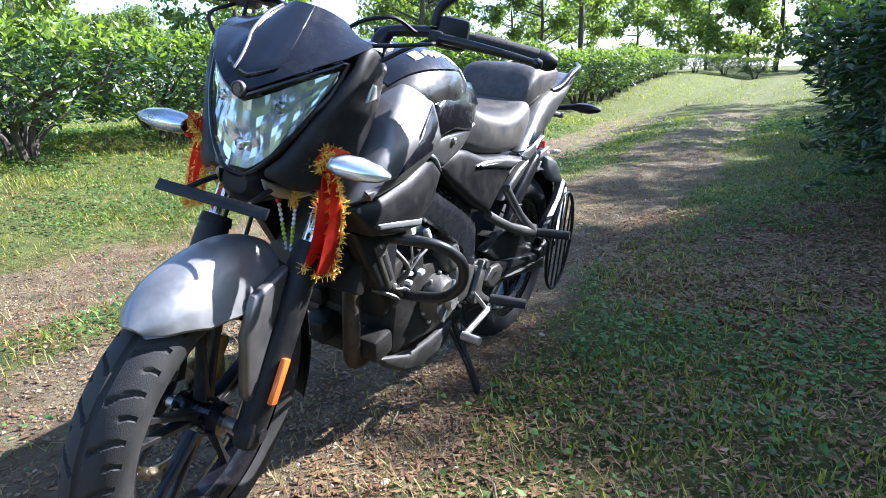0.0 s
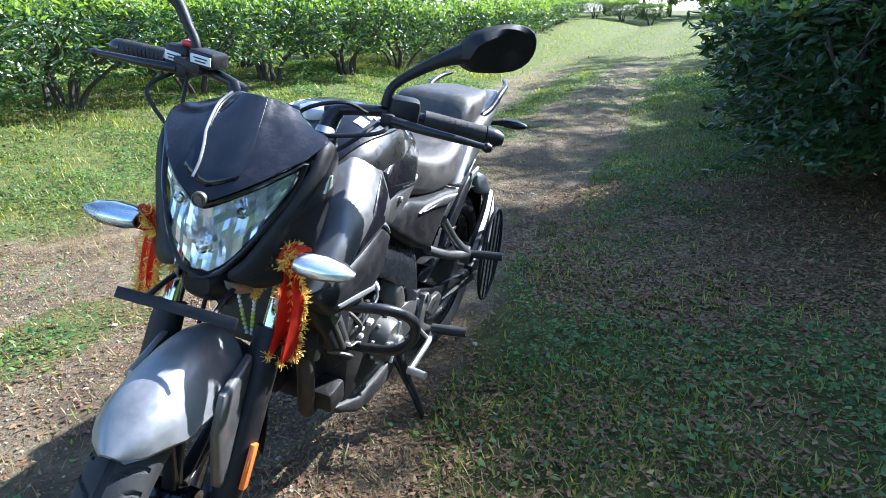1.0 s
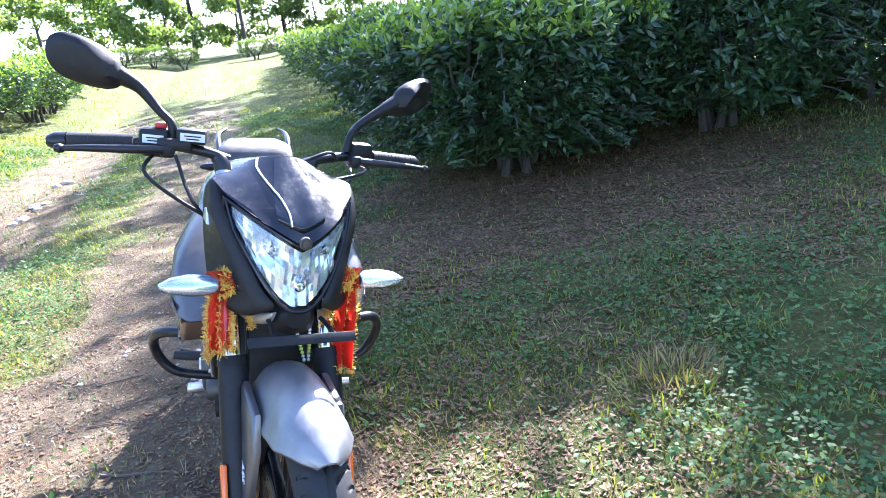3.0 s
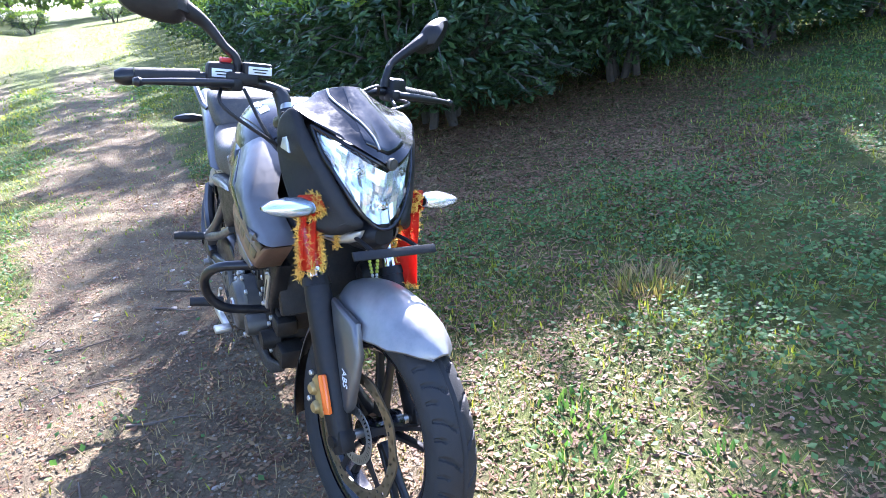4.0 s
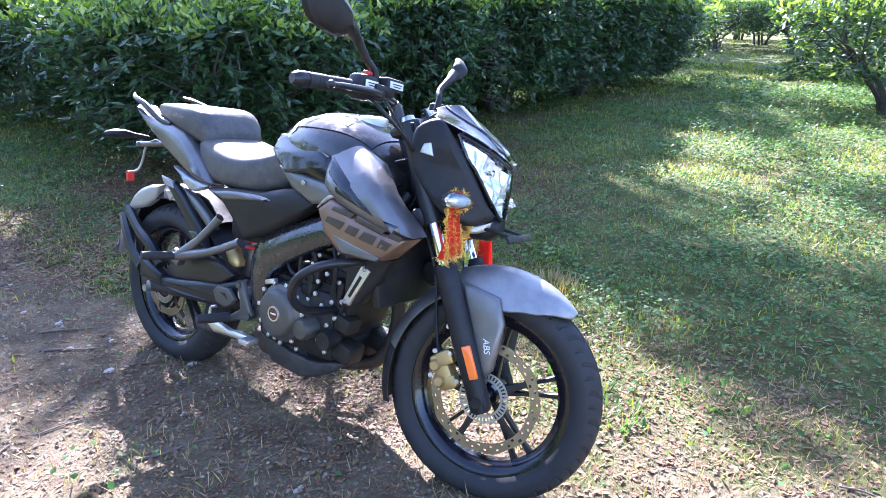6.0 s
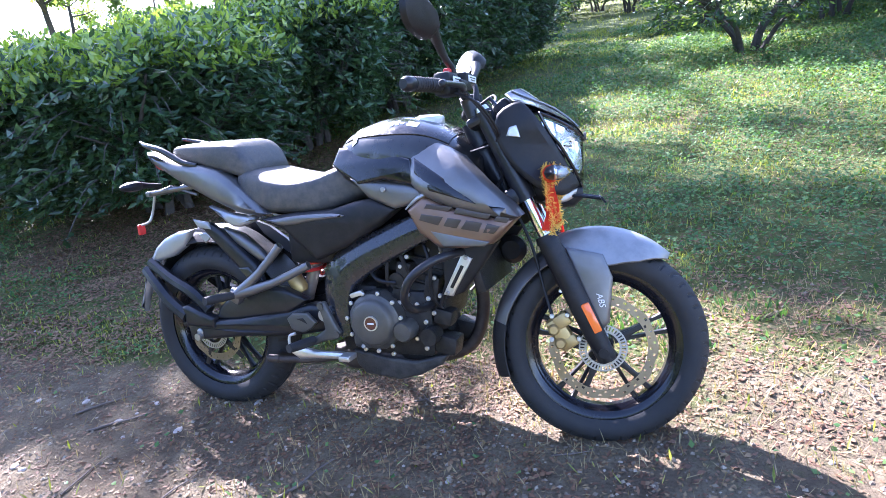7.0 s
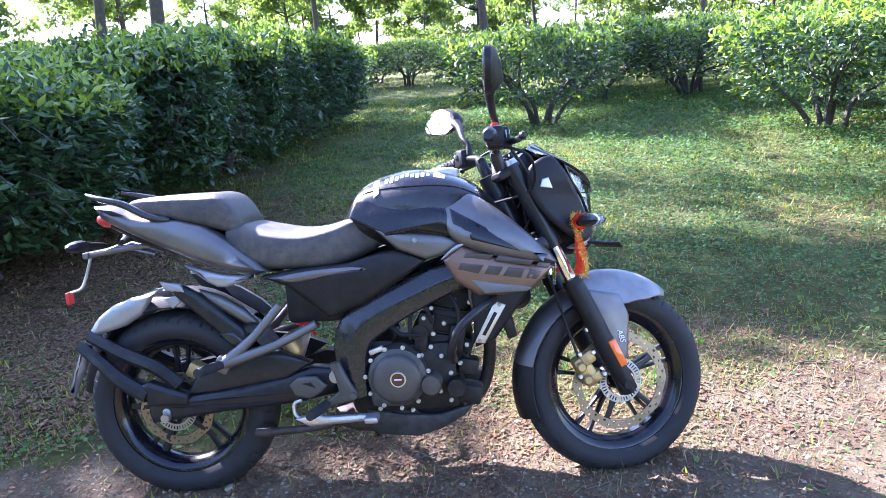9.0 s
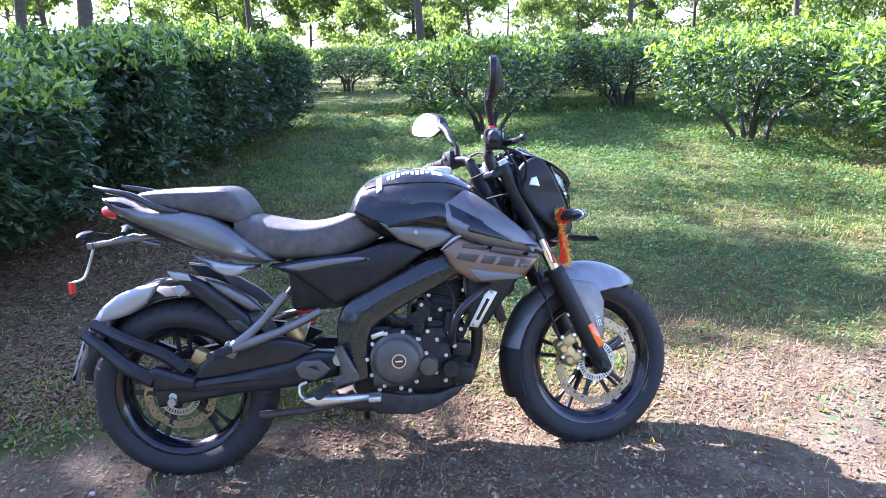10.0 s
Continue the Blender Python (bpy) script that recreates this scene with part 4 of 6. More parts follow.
# black surround that carries the lens
rim_pts = [(y, lamp_high(y)) for y in np.linspace(-0.126, 0.126, 17)] + [(y, lamp_low(y)) for y in np.linspace(0.126, -0.126, 21)[1:-1]]
ring_geo = tube([(nose(y, z) - 0.002, y * 1.03, z + (0.004 if k < 17 else -0.004)) for k, (y, z) in enumerate(rim_pts)] + [(nose(*rim_pts[0]) - 0.002, rim_pts[0][0] * 1.03, rim_pts[0][1] + 0.004)], 0.0045, 8, 2)
bike("lamp_surround", ring_geo, M_GLOSS, lamp, "", True)
visor_rows = []
for v in np.linspace(0, 1, 14):
    half = float(np.interp(v, (0, 0.25, 0.5, 0.8, 1.0), (0.13, 0.148, 0.135, 0.098, 0.07)))
    row = []
    for u in np.linspace(-1, 1, 25):
        y = u * half
        z = 0.862 + 0.155 * v + 0.077 * (abs(y) / 0.128) ** 1.15 * (1 - v) - 0.02 * v * u * u
        ridge = 0.012 * math.exp(-((u / 0.42) ** 6)) * min(1, v * 4)
        x = 1.322 - (6.4 - 0.8 * min(1.0, 2 * v)) * y * y - 0.155 * v - 0.03 * v * v + ridge
        row.append((x, y, z))
    visor_rows.append(row)
cowl = bike("cowl", sheet(visor_rows, 0.005), M_GLOSS, None, "gloss black headlamp cowl", True, 50)
mid = [[(x + 0.002, y, z) for x, y, z in r[8:17]] for r in visor_rows[2:]]
bike("visor", sheet(mid, 0.003), M_SMOKE, cowl, "dark smoked centre visor", True, 60)
for sd in (-1,):
    path = ((13, 0.72), (11, 0.66), (9, 0.52), (7, 0.36), (6, 0.27), (4, 0.2), (2, 0.15))
    line = [Vector(visor_rows[i][12 + sd * round(12 * u)]) + Vector((0.0035, 0, 0.001)) for i, u in path]
    bike("visor_line", tube([tuple(p) for p in line], 0.0024, 6, 2), M_STEEL, cowl, "thin grey accent line", True)
emblem = bike("emblem", lathe([(0.0, 0.004), (0.0075, 0.004), (0.0075, 0.002), (0.0105, 0.002), (0.0105, 0.004), (0.0125, 0.003), (0.013, -0.004), (0.0, -0.004)], 24, (1.323, 0, 0.868), "X", False), M_CASE, cowl, "round metal badge", True)


def cheek_y(x, z):
    return max(0.03, min(0.150, math.sqrt(max(0.0, (1.322 - x)) / 6.0) + 0.004))


pair("cheek_panel", panel([(1.300, 0.728), (1.255, 0.705), (1.185, 0.735), (1.12, 0.80), (1.085, 0.87), (1.09, 0.935), (1.15, 0.965), (1.190, 0.928), (1.232, 0.864), (1.264, 0.806), (1.284, 0.766), (1.300, 0.742)], cheek_y, 0.014, 0.006, 0.004, 3), M_BLACK, cowl, "", True)
pair("stay_plate", panel([(1.152, 0.868), (1.142, 0.902), (1.122, 0.898), (1.113, 0.874)], lambda x, z: cheek_y(x, z) + 0.0055, 0.006, 0.002, 0.001, 1), M_ALLOY, cowl, "small bright stay plate", True)
bike("chin", loft([egg(1.16, 0.06, 0.69, 0.80), egg(1.235, 0.055, 0.665, 0.76), egg(1.285, 0.042, 0.668, 0.735), egg(1.312, 0.024, 0.69, 0.73)]), M_BLACK, cowl, "", True)
pair("chin_vent", panel([(1.298, 0.722), (1.245, 0.705), (1.20, 0.69), (1.245, 0.682), (1.285, 0.695)], lambda x, z: 0.052 + 0.5 * (1.29 - x), 0.006, 0.003, 0.002, 2), M_STEEL, cowl, "small meshed side vent", True)
bike("plate_bracket", join(block((1.366, -0.005, 0.687), (0.006, 0.215, 0.02), 0.002, (0, -35, 0)), tube([(1.362, 0.06, 0.69), (1.30, 0.055, 0.70), (1.25, 0.05, 0.70)], 0.005, 7, 3), tube([(1.362, -0.06, 0.69), (1.30, -0.055, 0.70), (1.25, -0.05, 0.70)], 0.005, 7, 3)), M_BLACK, None, "flat black front plate bracket", True)
bike("lamp_stay", join(tube([(1.06, 0.09, 0.86), (1.14, 0.11, 0.84)], 0.008, 8, 1), tube([(1.06, -0.09, 0.86), (1.14, -0.11, 0.84)], 0.008, 8, 1), block((1.17, 0, 0.83), (0.08, 0.2, 0.14), 0.02)), M_BLACK, cowl, "", True)
cluster = bike("dashboard", block((1.105, 0, 0.95), (0.06, 0.13, 0.075), 0.018, (0, -38, 0)), M_BLACK, None, "black instrument cluster behind the visor", True)
bike("dial_glass", block((1.077, 0, 0.97), (0.012, 0.11, 0.06), 0.005, (0, -38, 0)), M_SMOKE, cluster, "", True)
for sd in (1, -1):
    stalk = bike("indicator", tube([(1.185, sd * 0.10, 0.765), (1.22, sd * 0.135, 0.765), (1.232, sd * 0.155, 0.765)], [0.011, 0.012, 0.017], 12, 3), M_BLACK, None, "clear-lens indicator on a short black stalk", True)
    rings = [[(1.246 + dx * w, sd * y, 0.768 + dz * w) for dx, dz in ((0.030, 0), (0.024, 0.010), (0.012, 0.016), (-0.004, 0.019), (-0.020, 0.013), (-0.026, 0), (-0.020, -0.013), (-0.004, -0.019), (0.012, -0.016), (0.024, -0.010))] for y, w in ((0.15, 0.75), (0.165, 1.0), (0.20, 1.08), (0.235, 0.75), (0.255, 0.2))]
    bike("indicator_shell", loft([[(x - 0.006, y, z) for x, y, z in r] for r in rings]), M_FRAME, stalk, "", True)
    il = bike("indicator_lens", loft([[(x + 0.006, y, z) for x, y, z in r] for r in rings]), M_LENS, stalk, "clear ribbed lens", True, 60)
    il.visible_shadow = False
    bike("indicator_reflector", loft([[(x - 0.001, y, z) for x, y, z in r] for r in rings]), M_REFLECTOR, stalk, "", True, 60)
    bike("indicator_bulb", lathe([(0.0, -0.012), (0.007, -0.01), (0.009, 0.0), (0.007, 0.01), (0.0, 0.012)], 12, (1.262, sd * 0.195, 0.768), closed=False), M_AMBER, stalk, "", True)

# bars and controls; TILT: how far each mirror is turned towards the rider
TILT = {1: 0.5, -1: 0.22}
REACH, TALL, NOD = {1: 0.378, -1: 0.358}, {1: 1.167, -1: 1.164}, {1: 0.45, -1: 0.08}
bike("handlebar", join(*[tube([(1.0, sd * 0.085, 0.985), (0.995, sd * 0.14, 1.0), (0.975, sd * 0.22, 1.008), (0.94, sd * 0.33, 1.003), (0.912, sd * 0.415, 0.995)], 0.0115, 12, 5) for sd in (1, -1)]), M_FRAME, None, "", True)
for sd in (1, -1):
    bike("bar_riser", tube([(1.02, sd * 0.095, 0.93), (1.004, sd * 0.10, 0.975), (0.998, sd * 0.112, 0.992)], [0.018, 0.019, 0.015], 12, 3), M_FRAME, None, "", True)
    grip_pts = [(0.958, sd * 0.275, 1.006), (0.94, sd * 0.335, 1.003), (0.92, sd * 0.398, 0.997)]
    grip = bike("grip", tube(grip_pts, [0.0185, 0.0165, 0.0185], 16, 4), M_RUBBER, None, "ribbed black rubber grip", True)
    for f in np.linspace(0.12, 0.88, 9):
        p = np.array(grip_pts[0]) * (1 - f) + np.array(grip_pts[2]) * f
        d = np.array(grip_pts[2]) - np.array(grip_pts[0])
        bike("grip_rib", tube([p - d * 0.012, p + d * 0.012], 0.0188, 14, 1), M_RUBBER, grip, "", True)
    bike("bar_weight", tube([(0.919, sd * 0.40, 0.997), (0.912, sd * 0.422, 0.994), (0.907, sd * 0.436, 0.993)], [0.0185, 0.019, 0.012], 14, 2), M_FRAME, None, "", True)
    bike("brake_lever" if sd < 0 else "clutch_lever", join(tube([(1.015, sd * 0.225, 1.0), (1.022, sd * 0.29, 0.998), (1.01, sd * 0.36, 0.994), (1.0, sd * 0.41, 0.99)], [0.010, 0.009, 0.0075, 0.006], 10, 4), lathe([(0.0, -0.011), (0.007, -0.009), (0.0105, 0.0), (0.007, 0.009), (0.0, 0.011)], 14, (0.998, sd * 0.415, 0.989), closed=False)), M_FRAME, None, "black lever with a ball end", True)
    sw = bike("switch_block", join(block((0.972, sd * 0.235, 1.012), (0.052, 0.062, 0.062), 0.012, (0, 0, sd * 16)), block((1.0, sd * 0.215, 0.998), (0.045, 0.03, 0.03), 0.008)), M_BLACK, None, "black handlebar switch block", True)
    bike("switch_button", block((0.944, sd * 0.232, 1.02), (0.01, 0.018, 0.014), 0.003), M_STEEL, sw, "", True)
    # mirrors
    stem = bike("mirror", tube([(0.985, sd * 0.20, 1.02), (0.985, sd * 0.205, 1.055), (0.972, sd * 0.228, TALL[sd] - 0.085), (0.945 + 0.06 * TILT[sd], sd * (REACH[sd] - 0.093), TALL[sd] - 0.042), (0.94 + 0.06 * TILT[sd], sd * (REACH[sd] - 0.05), TALL[sd] - 0.018)], [0.012, 0.009, 0.0095, 0.013, 0.02], 12, 5), M_BLACK, None, "black rear-view mirror on a curved stalk", True)
    shape = [(-0.07, -0.016), (-0.032, -0.045), (0.046, -0.047), (0.078, -0.018), (0.072, 0.027), (0.028, 0.046), (-0.042, 0.032)]
    fine = [tuple(p) for p in spline(shape + [shape[0]], 3)[:-1]]
    rings = [[(0.94 + dx - TILT[sd] * p + NOD[sd] * q, sd * (REACH[sd] + p * k), TALL[sd] + q * k + 0.22 * p) for p, q in fine] for dx, k in ((-0.012, 0.96), (-0.012, 1.0), (0.004, 1.0), (0.018, 0.8), (0.028, 0.45))]
    bike("mirror_shell", loft(rings), M_BLACK, stem, "", True)
    bike("mirror_glass", loft([[(0.926 - TILT[sd] * p + NOD[sd] * q, sd * (REACH[sd] + p * 0.9), TALL[sd] + q * 0.9 + 0.22 * p) for p, q in fine], [(0.929 - TILT[sd] * p + NOD[sd] * q, sd * (REACH[sd] + p * 0.9), TALL[sd] + q * 0.9 + 0.22 * p) for p, q in fine]]), M_MIRROR, stem, "mirror glass", True, 5)
reservoir = bike("brake_reservoir", join(block((1.005, -0.165, 1.032), (0.05, 0.062, 0.032), 0.007, (0, 0, -14)), block((1.008, -0.20, 1.012), (0.03, 0.07, 0.026), 0.007, (0, 0, -14))), M_BLACK, None, "black front brake fluid reservoir", True)
bike("warning_label", block((1.031, -0.168, 1.031), (0.002, 0.05, 0.017), 0.0005, (0, 0, -14)), M_LABEL, reservoir, "pale rectangular warning label", True)
bike("warning_label", block((1.002, -0.243, 1.02), (0.002, 0.042, 0.018), 0.0005, (0, 0, -16)), M_LABEL, reservoir, "pale rectangular warning label", True)
for cx, cy, cz, wide, turn in ((1.0326, -0.168, 1.0335, 0.034, -14), (1.0326, -0.168, 1.0275, 0.026, -14), (1.0036, -0.243, 1.0225, 0.028, -16), (1.0036, -0.243, 1.0165, 0.022, -16)):
    bike("label_bar", block((cx, cy, cz), (0.001, wide, 0.0025), 0.0003, (0, 0, turn)), M_BLACK, reservoir, "", True)
bike("kill_switch", block((0.975, -0.225, 1.048), (0.02, 0.024, 0.012), 0.004), M_RED, None, "red engine stop switch", True)
cable_ends = [((1.02, -0.20, 0.99), (1.08, -0.17, 0.90), (1.10, -0.09, 0.80), (1.05, -0.06, 0.70)), ((1.02, 0.20, 0.99), (1.10, 0.16, 0.95), (1.12, 0.06, 0.86), (1.02, 0.05, 0.72)), ((0.99, -0.24, 0.99), (1.06, -0.26, 0.95), (1.09, -0.14, 0.87), (0.99, -0.05, 0.84)), ((1.0, 0.22, 0.99), (1.09, 0.20, 0.98), (1.11, 0.0, 0.93), (1.02, -0.04, 0.85)), ((1.0, 0.17, 1.0), (1.05, 0.13, 1.02), (1.06, 0.05, 0.98), (1.0, 0.02, 0.88))]
for pts in cable_ends:
    bike("cable", tube(pts, 0.0042, 7, 6), M_BLACK, None, "", True)
bike("ignition_lock", lathe([(0.0, 0.02), (0.016, 0.02), (0.018, 0.012), (0.018, -0.02), (0.0, -0.02)], 18, (1.03, 0, 0.95), "Z", False), M_STEEL, None, "", True)

# tank, seats, side panels
tank_rows = smooth_rows([(0.555, 0.075, 0.795, 0.838), (0.60, 0.115, 0.765, 0.912), (0.69, 0.145, 0.73, 0.952), (0.79, 0.166, 0.70, 0.962), (0.89, 0.168, 0.70, 0.94), (0.97, 0.14, 0.72, 0.895), (1.035, 0.085, 0.75, 0.835)], 4)
tank = bike("fuel_tank", loft([egg(x, h, a, b_, 2.5, 40) for x, h, a, b_ in tank_rows]), M_TANK, None, "dark grey sculpted fuel tank", False, 60)


def tank_top(x, y):
    h, a, b_ = (float(np.interp(x, [r[0] for r in tank_rows], [r[k] for r in tank_rows])) for k in (1, 2, 3))
    c = min(0.995, abs(y) / h)
    return (a + b_) / 2 + (b_ - a) / 2 * (1 - c**2.5) ** (1 / 2.5)


def on_tank(x0, x1, y0, y1, lift, n=8, m=6):
    return [[(x, y, tank_top(x, y) + lift) for y in np.linspace(y0(x) if callable(y0) else y0, y1(x) if callable(y1) else y1, m)] for x in np.linspace(x0, x1, n)]


bike("tank_centre_panel", sheet(on_tank(0.615, 0.965, lambda x: -(0.092 + 0.05 * math.sin(7.5 * (x - 0.6))), lambda x: 0.092 + 0.05 * math.sin(7.5 * (x - 0.6)), 0.004, 18, 21), 0.006, (0, 0, 1)), M_GLOSS, tank, "gloss black centre panel", False, 60)
cap = bike("filler_cap", lathe([(0.0, 0.012), (0.03, 0.012), (0.034, 0.009), (0.044, 0.006), (0.047, 0.0), (0.047, -0.02), (0.0, -0.02)], 32, (0.86, 0, tank_top(0.86, 0) + 0.004), "Z", False), M_ALLOY, tank, "round alloy filler cap")
for sd in (1, -1):
    # pale sticker bars beside the centre panel
    for x0, x1, ya, yb in ((0.655, 0.672, 0.082, 0.128), (0.835, 0.868, 0.088, 0.112)):
        bike("sticker", sheet(on_tank(x0, x1, sd * ya, sd * yb, 0.006, 3, 4), 0.002, (0, 0, 1)), M_WHITE, tank, "white sticker")
    for k in range(9):
        x0 = 0.69 + 0.0155 * k
        bike("sticker", sheet(on_tank(x0, x0 + 0.010, sd * (0.094 - 0.004 * math.sin(k * 2.1)), sd * (0.112 + 0.005 * math.sin(k * 1.3)), 0.006, 2, 3), 0.002, (0, 0, 1)), M_WHITE, tank, "white sticker")

seat_rows = smooth_rows([(0.195, 0.115, 0.74, 0.840), (0.24, 0.135, 0.72, 0.842), (0.32, 0.15, 0.695, 0.822), (0.41, 0.152, 0.69, 0.806), (0.50, 0.138, 0.69, 0.814), (0.58, 0.112, 0.705, 0.838), (0.645, 0.085, 0.735, 0.852), (0.67, 0.06, 0.76, 0.84)], 4)
bike("rider_seat", loft([egg(x, h, a, b_, 4.6, 40) for x, h, a, b_ in seat_rows]), M_SEAT, None, "dusty black vinyl rider seat", False, 60)
pill_rows = smooth_rows([(-0.135, 0.05, 0.902, 0.925), (-0.09, 0.085, 0.893, 0.938), (0.0, 0.112, 0.870, 0.943), (0.10, 0.126, 0.845, 0.942), (0.175, 0.128, 0.822, 0.938), (0.215, 0.122, 0.81, 0.905), (0.245, 0.105, 0.80, 0.855)], 4)
bike("pillion_seat", loft([egg(x, h, a, b_, 4.6, 40) for x, h, a, b_ in pill_rows]), M_PILLION, None, "dusty black vinyl pillion seat", False, 60)

pair("shroud_upper", panel([(0.83, 0.90), (0.90, 0.897), (0.97, 0.868), (1.05, 0.805), (1.12, 0.738), (1.178, 0.672), (1.10, 0.678), (0.99, 0.706), (0.895, 0.748), (0.862, 0.80), (0.84, 0.85)], lambda x, z: 0.128 + 0.6 * min(0.125, 0.90 - z) - 0.3 * max(0, x - 1.12), 0.07, 0.012, 0.010, 2), M_GREY, None, "grey radiator shroud")
pair("shroud_facet", panel([(0.878, 0.848), (0.979, 0.789), (1.074, 0.714), (0.936, 0.756), (0.886, 0.806)], lambda x, z: 0.1395 + 0.6 * min(0.125, 0.90 - z) - 0.3 * max(0, x - 1.12), 0.01, 0.003, 0.002, 1), M_GLOSS, None, "gloss black facet set in the shroud")
low = pair("shroud_lower", panel([(0.85, 0.70), (0.90, 0.742), (0.99, 0.702), (1.10, 0.674), (1.170, 0.667), (1.105, 0.602), (1.02, 0.59), (0.945, 0.592), (0.885, 0.635)], lambda x, z: 0.192 + 0.06 * (0.74 - z) - 0.2 * max(0, x - 1.1), 0.06, 0.008, 0.006, 1), M_BLACK, None, "black lower shroud")
low[1].data.materials.clear()
low[1].data.materials.append(M_DECAL)
tagged(low[1], "bronze and black patterned lower shroud")
GRAPHIC = [[(0.918, 0.719), (0.997, 0.708), (0.984, 0.695), (0.909, 0.706)], [(1.009, 0.706), (1.111, 0.687), (1.098, 0.671), (0.998, 0.690)], [(1.123, 0.68), (1.157, 0.671), (1.147, 0.658), (1.113, 0.667)]]
GRAPHIC += [[(0.900, 0.691), (0.967, 0.681), (0.950, 0.657), (0.891, 0.673)], [(0.980, 0.679), (1.022, 0.672), (1.005, 0.648), (0.965, 0.655)], [(1.035, 0.670), (1.082, 0.662), (1.069, 0.637), (1.017, 0.646)], [(1.095, 0.660), (1.130, 0.651), (1.112, 0.630), (1.082, 0.635)]]
for sd, host in ((1, low[0]), (-1, low[1])):
    for cell in GRAPHIC if sd < 0 else ():
        g = panel(cell, lambda x, z: 0.1985 + 0.06 * (0.74 - z) - 0.2 * max(0, x - 1.1), 0.004, 0.001, 0.0004, 1)
        bike("graphic_cell", mirrored(g), M_DECAL_DARK, host)
    edge = [(0.936, 0.613), (1.02, 0.622), (1.10, 0.628), (1.09, 0.615), (1.02, 0.608), (0.94, 0.600)] if sd > 0 else [(0.925, 0.642), (1.0, 0.628), (1.10, 0.609), (1.085, 0.597), (0.963, 0.597)]
    g = panel(edge, lambda x, z: 0.1985 + 0.06 * (0.74 - z) - 0.2 * max(0, x - 1.1), 0.006, 0.002, 0.001, 1)
    bike("graphic_edge", g if sd > 0 else mirrored(g), M_SILVER if sd > 0 else M_GREY, host, "silver edge" if sd > 0 else "grey lower edge")
pair("tank_side_panel", panel([(0.576, 0.838), (0.596, 0.888), (0.634, 0.889), (0.712, 0.889), (0.79, 0.868), (0.866, 0.846), (0.874, 0.817), (0.888, 0.768), (0.781, 0.790), (0.686, 0.778), (0.596, 0.823)], lambda x, z: min(0.181, 0.112 + 0.42 * (0.888 - z) + 0.18 * (x - 0.60)), 0.06, 0.005, 0.004, 1), M_GLOSS, None, "gloss black tank side panel")
band = pair("knee_panel", panel([(0.655, 0.80), (0.75, 0.788), (0.85, 0.775), (0.905, 0.746), (0.87, 0.716), (0.80, 0.703), (0.715, 0.738)], lambda x, z: 0.166 + 0.04 * (0.8 - z), 0.05, 0.006, 0.005, 1), M_GREY, None, "grey panel below the tank")
for sd, host in ((1, band[0]), (-1, band[1])):
    bike("panel_bolt", bolt(0.772, sd * 0.176, 0.762, 0.008, sd), M_STEEL, host)
    g = tube([(0.846, 0.188, 0.703), (0.87, 0.192, 0.722), (0.895, 0.194, 0.738), (0.932, 0.192, 0.75)], [0.002, 0.0045, 0.006, 0.002], 8, 3)
    bike("edge_line", g if sd > 0 else mirrored(g), M_SILVER, host)
pair("side_panel", panel([(0.30, 0.682), (0.42, 0.698), (0.56, 0.703), (0.66, 0.728), (0.715, 0.735), (0.80, 0.70), (0.72, 0.645), (0.60, 0.582), (0.50, 0.545), (0.455, 0.585), (0.385, 0.645)], lambda x, z: 0.158 + 0.02 * (0.7 - z), 0.05, 0.008, 0.006, 1), M_BLACK, None, "black side panel below the seat")
pair("side_panel_trim", panel([(0.33, 0.678), (0.45, 0.692), (0.58, 0.695), (0.62, 0.684), (0.50, 0.672), (0.40, 0.660)], lambda x, z: 0.168 + 0.02 * (0.7 - z), 0.008, 0.003, 0.003, 3), M_GREY, None)
tails = pair("tail_panel", panel([(-0.215, 0.925), (-0.162, 0.922), (-0.089, 0.888), (-0.011, 0.877), (0.125, 0.846), (0.225, 0.777), (0.322, 0.697), (0.235, 0.697), (0.149, 0.722), (-0.002, 0.785), (-0.168, 0.868), (-0.205, 0.90)], lambda x, z: 0.098 + 0.11 * (x + 0.22) if x < 0.28 else 0.153, 0.05, 0.009, 0.012, 2), M_GREY, None, "grey tail panel")
for sd, host in ((1, tails[0]), (-1, tails[1])):
    g = panel([(-0.195, 0.917), (-0.15, 0.912), (-0.10, 0.889), (-0.15, 0.893)], lambda x, z: 0.111 + 0.11 * (x + 0.22), 0.006, 0.002, 0.001, 1)
    bike("tail_slot", g if sd > 0 else mirrored(g), M_BLACK, host, "black slot")
pair("tail_fin", panel([(0.06, 0.728), (0.18, 0.692), (0.285, 0.684), (0.235, 0.668), (0.155, 0.655)], lambda x, z: 0.125, 0.02, 0.004, 0.003, 3), M_SILVER, None, "silver fin under the tail")
pair("grab_rail", tube([(0.03, 0.118, 0.868), (-0.032, 0.125, 0.884), (-0.105, 0.13, 0.926), (-0.18, 0.125, 0.948), (-0.23, 0.10, 0.962)], [0.008, 0.011, 0.011, 0.009, 0.005], 10, 5), M_TANK, None, "split grab rail beside the pillion seat")
bike("tail_core", loft([egg(-0.21, 0.05, 0.855, 0.905), egg(-0.10, 0.08, 0.79, 0.90), egg(0.05, 0.10, 0.735, 0.86), egg(0.2, 0.12, 0.70, 0.80), egg(0.33, 0.12, 0.68, 0.74)]), M_BLACK)
bike("tail_lamp", loft([egg(-0.245, 0.035, 0.865, 0.895), egg(-0.225, 0.055, 0.855, 0.905), egg(-0.19, 0.06, 0.85, 0.905)]), M_RED, None, "red tail lamp")
